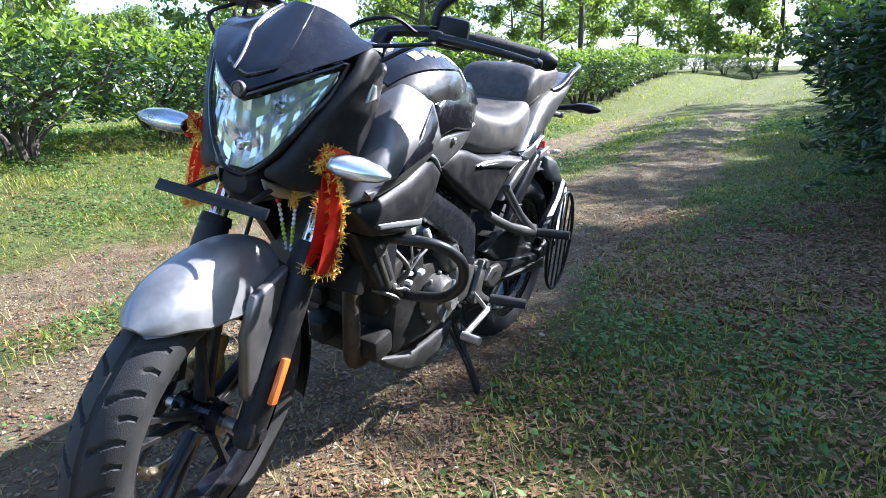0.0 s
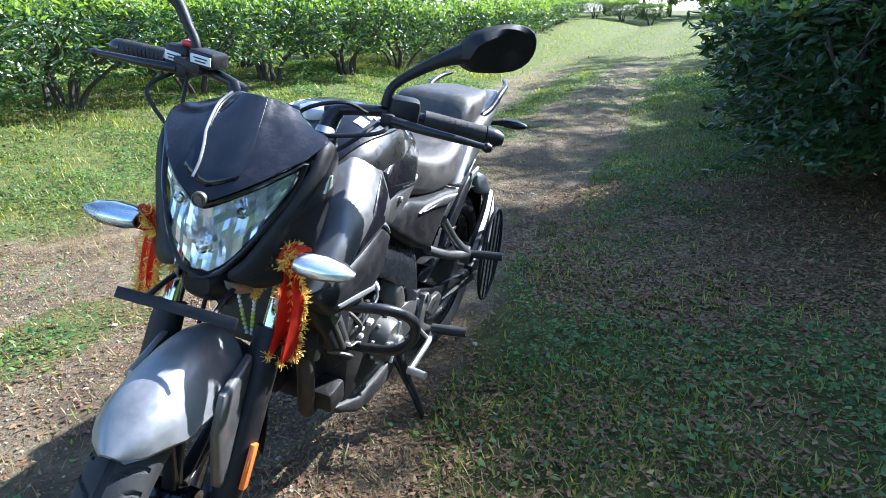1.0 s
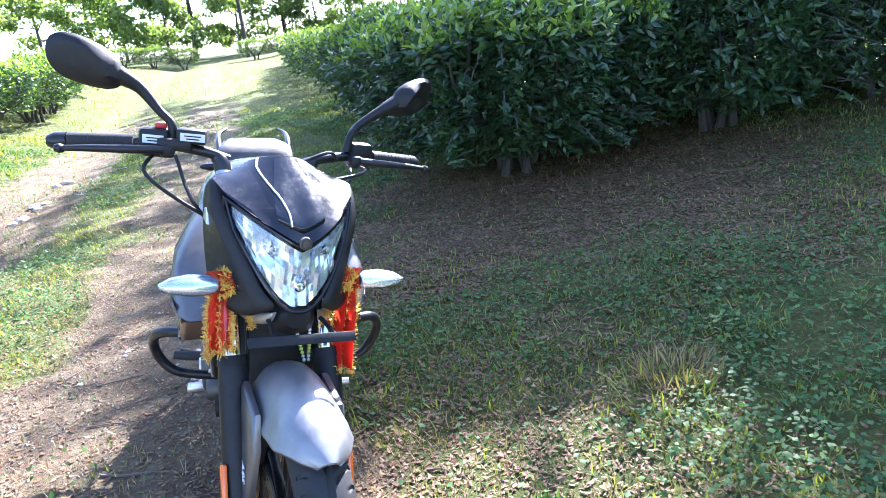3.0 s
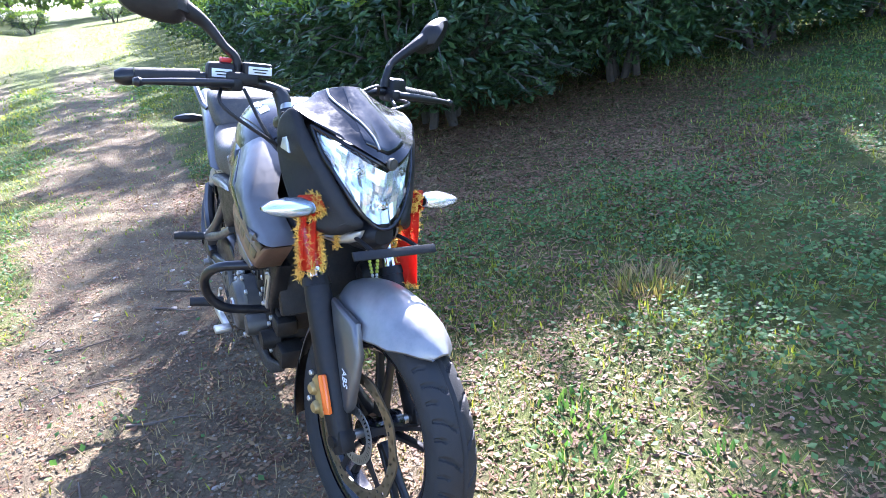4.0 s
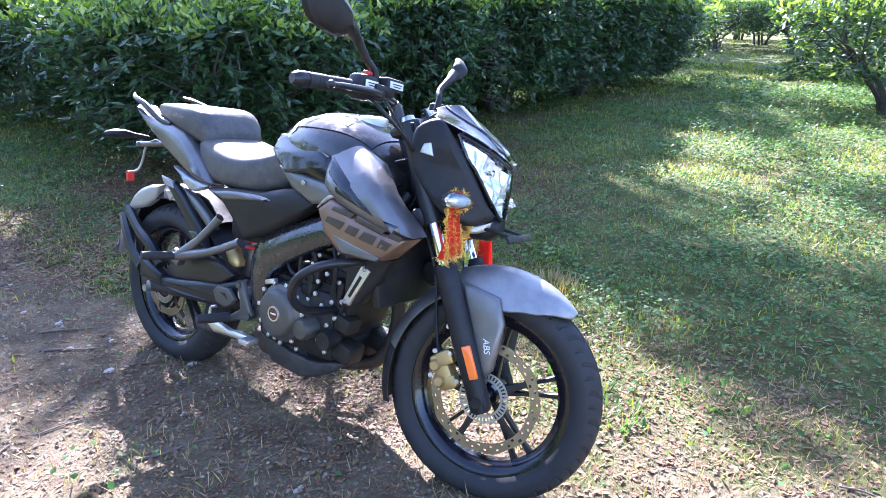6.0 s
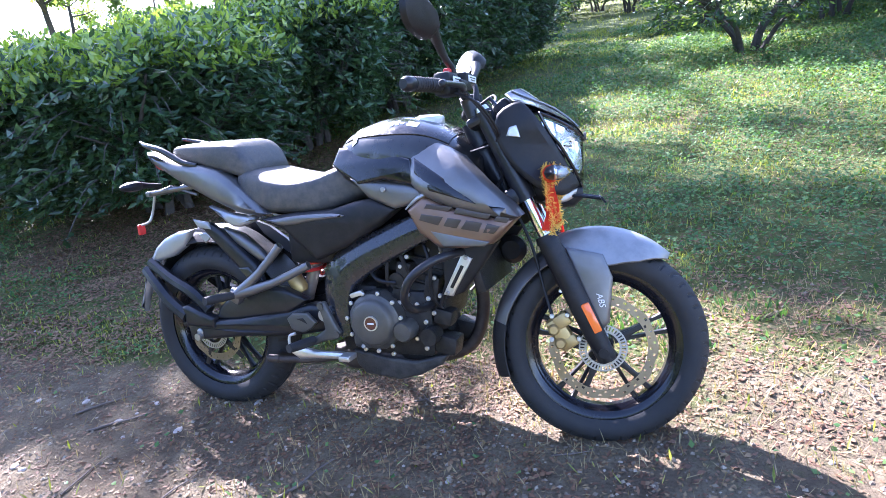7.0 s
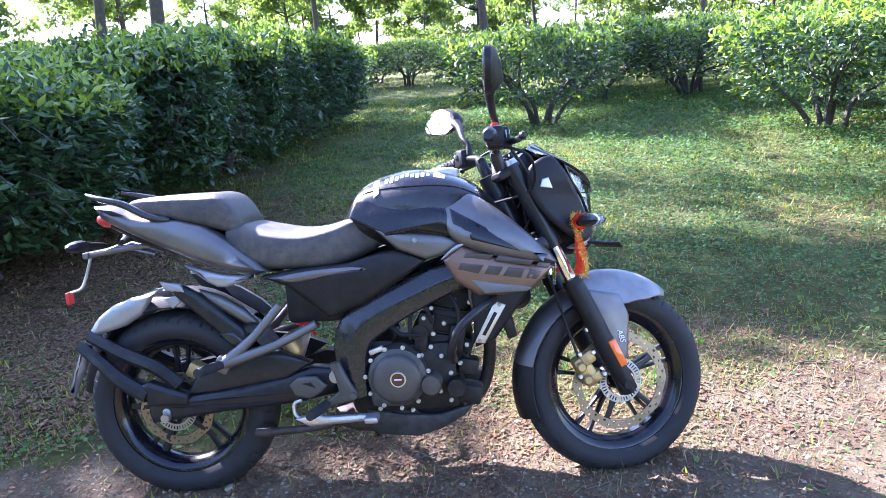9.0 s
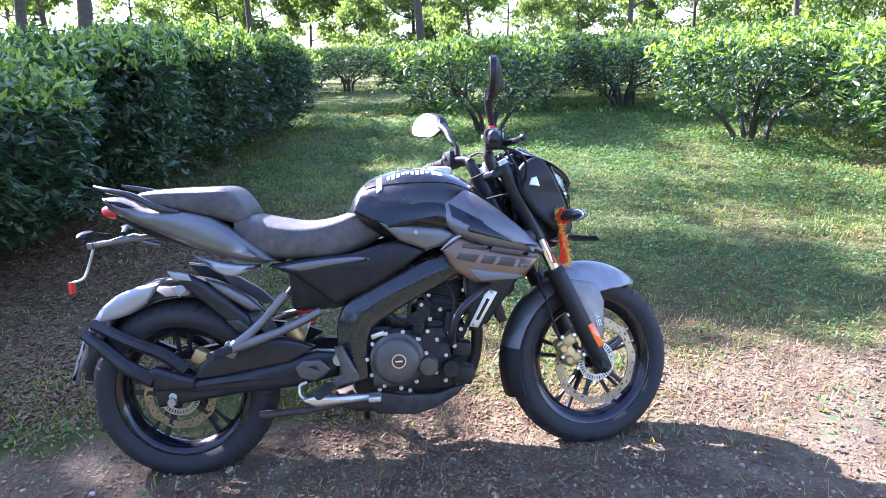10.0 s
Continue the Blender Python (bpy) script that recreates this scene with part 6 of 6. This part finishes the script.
bike("gear_pedal", join(tube([(0.44, 0.185, 0.275), (0.52, 0.195, 0.265), (0.60, 0.195, 0.245), (0.64, 0.195, 0.235)], 0.009, 9, 4), tube([(0.64, 0.19, 0.235), (0.645, 0.245, 0.235)], 0.012, 10, 1), tube([(0.50, 0.19, 0.268), (0.56, 0.17, 0.33)], 0.006, 8, 1)), M_ALLOY, None, "alloy gear pedal")
bike("side_stand", join(tube([(0.56, 0.12, 0.235), (0.555, 0.165, 0.14), (0.545, 0.212, 0.04), (0.543, 0.22, 0.022)], [0.013, 0.012, 0.011, 0.011], 10, 3), block((0.54, 0.223, 0.018), (0.07, 0.05, 0.01), 0.003, (8, 0, 0)), tube([(0.60, 0.115, 0.24), (0.575, 0.16, 0.15), (0.56, 0.19, 0.09)], 0.005, 7, 1), block((0.56, 0.115, 0.25), (0.06, 0.03, 0.05), 0.008)), M_FRAME, None, "black side stand, folded out")
bike("chain_guard", join(panel([(-0.10, 0.37), (0.10, 0.395), (0.32, 0.44), (0.34, 0.415), (0.12, 0.365), (-0.10, 0.34)], 0.115, 0.05, 0.006, 0.003, 2), panel([(-0.10, 0.25), (0.3, 0.26), (0.48, 0.30), (0.48, 0.285), (0.3, 0.24), (-0.10, 0.235)], 0.09, 0.012, 0.003, 0.001, 2)), M_BLACK, None, "black chain guard and chain")
loop_pts = [(-0.07 + 0.115 * math.cos(a), 0.19, 0.355 + 0.175 * math.sin(a)) for a in np.linspace(0, 2 * math.pi, 19)]
saree = bike("garment_guard", tube(loop_pts, 0.006, 8, 3), M_FRAME, None, "black wire garment guard")
for f in (-0.62, -0.2, 0.2, 0.62):
    z = 0.175 * math.sqrt(1 - f * f)
    bike("guard_wire", tube([(-0.07 + 0.115 * f, 0.19, 0.355 - z), (-0.07 + 0.115 * f, 0.19, 0.355 + z)], 0.0035, 6, 1), M_FRAME, saree)
bike("guard_wire", tube([(0.04, 0.19, 0.37), (0.10, 0.185, 0.41), (0.16, 0.17, 0.42)], 0.006, 7, 3), M_FRAME, saree)
bike("battery_box", block((0.46, 0, 0.60), (0.22, 0.2, 0.16), 0.02), M_BLACK)

# ---- festive cloths tied round the indicators and bead strings hung from the lamp ----
to_world = moto.matrix_world @ STEER


def hung(name, geo, mat, label, category, parent=None, smooth=50):
    me_geo = ([tuple(to_world @ Vector(v)) for v in geo[0]], geo[1])
    ob = part_of(name, me_geo, mat, parent, label, smooth)
    return tagged(ob, "", category) if category else ob


def garland(sd, drop, seed, turn, back):
    across, along_ = math.cos(radians(turn)), math.sin(radians(turn))
    rng = np.random.default_rng(seed)
    knot_c = np.array((1.228, sd * 0.128, 0.768))
    rows = []
    for k in range(22):
        f = k / 21
        w = 0.011 + 0.014 * min(1, f * 2.0)
        c = knot_c + [0.012 + 0.014 * math.sin(3 * f + seed) - back * f, sd * (0.002 + 0.008 * math.sin(2.2 * f)), 0.008 - drop * f]
        row = [c + [0.016 * math.sin(6 * u + 2.4 * f + seed) * (0.4 + f) * across + w * u * along_, w * u * across, 0.012 * u * math.sin(2 * seed + 4 * f)] for u in np.linspace(-1, 1, 9)]
        rows.append(row)
    cloth = hung("festive_cloth", sheet(rows, 0.0015), M_CLOTH, "red gauze cloth with gold tinsel edges tied round an indicator", "cloth")
    knot = []
    for k in range(5):
        a = np.linspace(0, 2 * math.pi, 13)
        y = 0.118 + 0.009 * k
        knot.append(tube([(1.228 + 0.017 * math.cos(t), sd * (y + 0.006 * math.sin(2 * t + k)), 0.766 + 0.019 * math.sin(t)) for t in a], 0.0055, 8, 2))
    hung("knot", join(*knot), M_CLOTH, "", "", cloth)
    quads = []
    edge = [(r[4], (1, 0.2, -0.6)) for r in rows[::2]] + [(r[0], (0, -1, 0)) for r in rows] + [(r[-1], (0, 1, 0)) for r in rows] + [(p, (0, 0, -1)) for p in rows[-1]] + [(np.array((1.228 + 0.022 * math.cos(t), sd * (0.13 + 0.01 * math.sin(3 * t)), 0.766 + 0.021 * math.sin(t))), (math.cos(t), 0.1 * sd, math.sin(t))) for t in np.linspace(0, 6.3, 26)]
    # a loose strand of tinsel beside the cloth
    for f in np.linspace(0, 1, 26):
        edge.append((np.array((1.245 + 0.01 * math.sin(4 * f), sd * (0.105 - 0.03 * f), 0.772 - 0.10 * f)), (0.4, 0.5, -0.2)))
    for p, d in edge:
        for _ in range(22):
            q = np.asarray(p) + rng.normal(0, 0.0028, 3)
            dirv = np.asarray(d) * 0.5 + rng.normal(0, 0.6, 3)
            dirv *= rng.uniform(0.005, 0.014) / np.linalg.norm(dirv)
            s = np.cross(dirv, rng.normal(0, 1, 3))
            s *= 0.0007 / (np.linalg.norm(s) + 1e-9)
            quads.append([q - s, q + s, q + dirv + s, q + dirv - s])
    me_t = soup("tinsel", [[tuple(to_world @ Vector(c)) for c in q] for q in quads], M_TINSEL)
    ob = new("tinsel", me_t)
    ob.parent = cloth
    tagged(ob, "gold tinsel fringe")
    return cloth


garland(1, 0.215, 3, 0, 0.0)
garland(-1, 0.155, 5, 32, 0.03)


def bead_string(top, bottom):
    pts = [top, tuple(0.5 * (a + b_) for a, b_ in zip(top, bottom)), bottom]
    string = hung("bead_string", tube(pts, 0.0012, 6, 4), M_BEADW, "string of white, green and red beads hung below the lamp", "garland")
    line = spline(pts, 5)
    for k, p in enumerate(line):
        f = k / (len(line) - 1)
        mat, r = (M_RED, 0.0065) if f < 0.08 else ((M_BEADG, 0.0047) if 0.45 < f < 0.85 else (M_BEADW, 0.0042))
        hung("bead", lathe([(0.0, -r), (0.7 * r, -0.7 * r), (r, 0), (0.7 * r, 0.7 * r), (0.0, r)], 8, tuple(p), "Z", False), mat, "", "", string)


bead_string((1.204, 0.026, 0.662), (1.204, 0.054, 0.572))
bead_string((1.204, 0.062, 0.66), (1.204, 0.064, 0.572))

# ---- turf, weeds, litter ----
def scatter(n, seed, rmax, power, density, mid=(0.9, 0.2)):
    """Places round the bike, thinner with distance, kept by the given density of (x, y)."""
    rng = np.random.default_rng(seed)
    r = 0.02 + rmax * rng.random(n) ** power
    a = rng.uniform(0, 2 * math.pi, n)
    x, y = mid[0] + r * np.cos(a), mid[1] + r * np.sin(a)
    keep = rng.random(n) < density(x, y)
    return x[keep], y[keep], r[keep], rng


def dry_zone(x, y):
    return step(1.15, 0.6, np.hypot((x - 1.70) / 0.95, (y - 0.56) / 0.70) + 0.5 * (fbm(x * 2.5, y * 2.5 + 9) - 0.5))


def humus(x, y):
    """The dark leaf-strewn floor under the tea."""
    return step(1.15, 0.75, np.hypot((x + 1.75) / 1.65, (y - 2.3) / 1.6) + 0.8 * (fbm(x * 1.9 + 4, y * 1.9 + 44) - 0.5))


def lush(x, y):
    """Where creeping weeds grow thick."""
    near_path = 0.16 * np.maximum(step(1.2, 0.4, np.hypot((x - 1.5) / 1.7, (y - 2.1) / 1.1)), step(1.2, 0.5, np.hypot((x - 3.2) / 2.6, (y - 3.6) / 2.2)))
    return step(0.46, 0.60, near_path + fbm(x * 1.6 + 50, y * 1.6 + 20, 5)) * (1 - 0.9 * dry_zone(x, y)) * (1 - humus(x, y))


def turf_density(x, y):
    clump = step(0.3, 0.6, fbm(x * 3.2 + 5, y * 3.2 + 2))
    gap = step(0.58, 0.42, fbm(x * 1.3 + 70, y * 1.3 + 31, 5))
    return np.clip((1 - bare(x, y)) ** 1.4, 0, 1) * (0.12 + 0.88 * clump) * (0.22 + 0.78 * gap) * (1 - 0.72 * dry_zone(x, y)) * (1 - 0.9 * humus(x, y)) + 0.02


def blades(name, n, seed, rmax, power, tall, wide, density, mat, flop, label, category):
    x, y, r, rng = scatter(n, seed, rmax, power, density)
    k = len(x)
    grow = 1 + 0.10 * np.clip(r - 2.5, 0, 14)
    base = np.stack([x, y, height(x, y) - 0.004], 1)
    a = rng.uniform(0, 2 * math.pi, k)
    tilt = rng.uniform(0.15, flop, k)
    along = np.stack([np.cos(a) * np.sin(tilt), np.sin(a) * np.sin(tilt), np.cos(tilt)], 1)
    tuft = 1 + 1.4 * step(0.5, 0.68, fbm(x * 2.7 + 61, y * 2.7 + 14)) * np.maximum(step(-1.0, -2.6, y), 0.3 * step(0.6, 1.4, y))
    h = (tall * tuft * rng.uniform(0.4, 1.35, k) * (1 + 0.3 * (grow - 1)))[:, None]
    side = np.stack([-np.sin(a), np.cos(a), np.zeros(k)], 1) * (wide * grow * rng.uniform(0.6, 1.3, k))[:, None]
    me = folded(name, base, along * h, side, 0.4, mat)
    return tagged(new(name, me), label, category, kind="stuff")


blades("grass", 560000, 31, 13.0, 0.62, 0.040, 0.0034, turf_density, M_GRASS, 1.15, "short green grass with dry blades among it", "grass")
blades("straw", 210000, 32, 8.0, 0.6, 0.052, 0.0014, lambda x, y: (1 - 0.8 * humus(x, y)) * (0.14 + 0.4 * step(0.5, 0.65, fbm(x * 1.6 + 9, y * 1.6)) + 1.0 * dry_zone(x, y)), M_STRAW, 1.5, "dry straw lying in the turf", "straw")
blades("distant_grass", 330000, 33, 48.0, 0.75, 0.045, 0.0065, lambda x, y: (np.hypot(x, y) > 7) * turf_density(x, y), M_GRASS, 1.2, "grass verge farther along the track", "grass")


def weeds(n, seed, rmax, size, density, mat, name, label, lift=0.0):
    x, y, r, rng = scatter(n, seed, rmax, 0.6, density)
    k = len(x)
    grow = 1 + 0.12 * np.clip(r - 2.5, 0, 30)
    base = np.stack([x, y, height(x, y) + rng.uniform(0.003, 0.03, k) + (0.055 * lush(x, y) + lift * density(x, y)) * rng.random(k)], 1)
    along = unit(np.stack([rng.normal(0, 1, k), rng.normal(0, 1, k), rng.normal(0.15, 0.35, k)], 1))
    side = unit(np.cross(along, np.stack([rng.normal(0, 0.3, k), rng.normal(0, 0.3, k), np.ones(k)], 1)))
    s = (size * grow * rng.uniform(0.5, 1.4, k))[:, None]
    me = folded(name, base, along * s, side * s * 0.38, 0.25, mat)
    return tagged(new(name, me), label, "weeds", kind="stuff")


weeds(600000, 41, 12.0, 0.020, lambda x, y: 0.30 * turf_density(x, y) + 0.95 * lush(x, y) * np.clip(1 - bare(x, y), 0, 1), M_WEED, "creeping_weeds", "low creeping green weeds in patches")


def mat_of_leaves(x, y):
    """Clumps of broader weeds over the open lawn, none on the track or under the tea."""
    clump = step(0.47, 0.60, fbm(x * 4.3 + 12, y * 4.3 + 88, 4))
    lawn = np.maximum(step(1.2, 1.9, y) * step(-0.6, 0.4, x), 0.3 * step(-2.9, -3.4, y))
    return (0.1 + 0.9 * clump) * lawn * np.clip(1 - bare(x, y), 0, 1) * (1 - humus(x, y)) * (1 - 0.6 * dry_zone(x, y))


weeds(420000, 42, 9.0, 0.021, mat_of_leaves, M_WEED, "broad_weeds", "clumps of broad-leaved green weeds on the lawn", 0.06)


def litter_density(x, y):
    shade = step(1.25, 0.3, np.hypot((x + 1.4) / 2.6, (y - 2.4) / 2.0))
    track = 0.55 * bare(x, y) + 0.5 * step(-0.1, 0.2, y) * step(0.9, 0.4, y) * step(0.3, 1.0, x)
    drift = 0.7 * step(0.43, 0.6, fbm(x * 1.5 + 33, y * 1.5 + 77))
    return np.clip(0.08 + track + shade + drift + 0.2 * dry_zone(x, y), 0, 1) * (1 - 0.5 * lush(x, y))


def litter(n, seed, rmax, size, name, label, mid=(0.9, 0.2)):
    x, y, r, rng = scatter(n, seed, rmax, 0.6, litter_density, mid)
    k = len(x)
    turf_here = turf_density(x, y)
    base = np.stack([x, y, height(x, y) + 0.004 + 0.025 * turf_here * rng.random(k)], 1)
    along = unit(np.stack([rng.normal(0, 1, k), rng.normal(0, 1, k), rng.normal(0, 0.16, k)], 1))
    side = unit(np.cross(along, np.stack([rng.normal(0, 0.25, k), rng.normal(0, 0.25, k), np.ones(k)], 1)))
    s = (size * rng.uniform(0.35, 1.3, k))[:, None]
    me = folded(name, base, along * s, side * s * rng.uniform(0.16, 0.30, (k, 1)), rng.uniform(-0.5, 1.2, (k, 1)), M_LITTER)
    return tagged(new(name, me), label, "leaves", kind="stuff")


litter(150000, 52, 4.5, 0.016, "leaf_crumbs", "small crumbs of dry leaf")
litter(200000, 51, 7.5, 0.025, "fallen_leaves", "dry brown and pale fallen leaves")

litter(80000, 53, 2.3, 0.030, "leaf_carpet", "brown carpet of fallen leaves under the tea bushes", (-1.8, 2.2))

# sprouts of taller green weeds beside the wheel and a dry tussock
def tussock(x, y, n, tall, spread, mat, seed, name, label, wide=0.003):
    rng = np.random.default_rng(seed)
    a, rr = rng.uniform(0, 2 * math.pi, n), spread * np.sqrt(rng.random(n))
    px, py = x + rr * np.cos(a), y + rr * np.sin(a)
    base = np.stack([px, py, height(px, py) - 0.003], 1)
    t = rng.uniform(0.1, 0.9, n)
    b_ = a + rng.normal(0, 0.8, n)
    along = np.stack([np.cos(b_) * np.sin(t), np.sin(b_) * np.sin(t), np.cos(t)], 1) * (tall * rng.uniform(0.5, 1.2, n))[:, None]
    side = np.stack([-np.sin(b_), np.cos(b_), np.zeros(n)], 1) * wide
    return tagged(new(name, folded(name, base, along, side, 0.4, mat)), label, "grass", kind="stuff")


tussock(0.87, 1.35, 190, 0.09, 0.14, M_STRAW, 61, "dry_tussock", "pale dry grass tussock")
tussock(0.95, 1.22, 60, 0.09, 0.16, M_GRASS, 62, "grass_tussock", "tuft of longer grass")
tussock(1.34, 0.62, 80, 0.045, 0.13, M_WEED, 63, "leafy_sprout", "low leafy green sprout", 0.006)
tussock(1.54, 0.50, 60, 0.04, 0.11, M_WEED, 65, "leafy_sprout", "low leafy green sprout", 0.006)
tussock(1.77, 0.82, 60, 0.04, 0.13, M_WEED, 64, "leafy_sprout", "low leafy green sprout", 0.006)

# twigs and stones on the track
twig_rng = np.random.default_rng(71)
for k in range(26):
    x, y = twig_rng.uniform(-1.0, 2.4), twig_rng.uniform(-1.1, 0.9)
    if k < 3:
        x, y = ((-0.36, -0.28), (-0.55, -0.2), (0.55, -0.42))[k]
    a, ln = (radians(50) if k == 0 else twig_rng.uniform(0, math.pi)), (0.22 if k < 3 else twig_rng.uniform(0.06, 0.22))
    pts = []
    for f in (-0.5, -0.15, 0.2, 0.5):
        px, py = x + ln * f * math.cos(a) + twig_rng.normal(0, 0.006), y + ln * f * math.sin(a) + twig_rng.normal(0, 0.006)
        pts.append((px, py, level(px, py) + 0.006))
    ob = part_of("twig", tube(pts, [0.005, 0.0045, 0.0035, 0.002] if k < 3 else [0.003, 0.0028, 0.002, 0.001], 6, 3), M_TWIG, None, "dry brown twig lying on the ground")
    tagged(ob, "", "twig", "twigs")
stone_rng = np.random.default_rng(81)


def stone(x, y, s):
    bm = bmesh.new()
    bmesh.ops.create_icosphere(bm, subdivisions=2, radius=1)
    off = Vector(stone_rng.uniform(-9, 9, 3))
    for v in bm.verts:
        v.co *= 1 + 0.35 * noise.noise(v.co * 1.4 + off)
        v.co = Vector((v.co.x * s, v.co.y * s * 0.75, v.co.z * s * 0.4))
    me_s = bpy.data.meshes.new("stone")
    bm.to_mesh(me_s)
    bm.free()
    me_s.materials.append(M_STONE)
    ob = tagged(new("stone", me_s), "pale stone half sunk in the track", "stone", "stones")
    ob.matrix_world = pose(x, y, level(x, y) + 0.1 * s, 0, 0, float(stone_rng.uniform(0, 360)))


for k in range(70):
    if k < 26:
        stone(stone_rng.uniform(-7.0, -1.5), stone_rng.normal(-2.4, 0.35), stone_rng.uniform(0.02, 0.10))
    else:
        stone(stone_rng.uniform(-2.5, 2.6), stone_rng.normal(-0.4, 0.4), stone_rng.uniform(0.006, 0.02))


# grit on the bare earth: many small pebbles, thickest in the wheel ruts
def grit(n, seed, rmax, size):
    x, y, r, rng = scatter(n, seed, rmax, 0.6, lambda x, y: bare(x, y) ** 2)
    k = len(x)
    s = size * rng.uniform(0.3, 1.0, k) ** 2
    a = rng.uniform(0, 2 * math.pi, k)
    c = np.stack([x, y, height(x, y) + 0.15 * s], 1)
    u = np.stack([np.cos(a), np.sin(a), 0 * a], 1) * s[:, None]
    w = np.stack([-np.sin(a), np.cos(a), 0 * a], 1) * (s * rng.uniform(0.6, 1.0, k))[:, None]
    up_ = np.stack([0 * a, 0 * a, s * rng.uniform(0.4, 0.8, k)], 1)
    v = np.stack([c + u, c + w, c - u * 0.9, c - w, c + up_ + u * 0.25], 1).reshape(-1, 3)
    q = np.arange(k)[:, None] * 5
    faces = np.concatenate([q + [0, 1, 4], q + [1, 2, 4], q + [2, 3, 4], q + [3, 0, 4]]).tolist()
    return tagged(new("grit", mesh_from("grit", v, faces, M_GRIT)), "pale grit and pebbles strewn on the track", "gravel", kind="stuff")


grit(60000, 91, 5.0, 0.011)
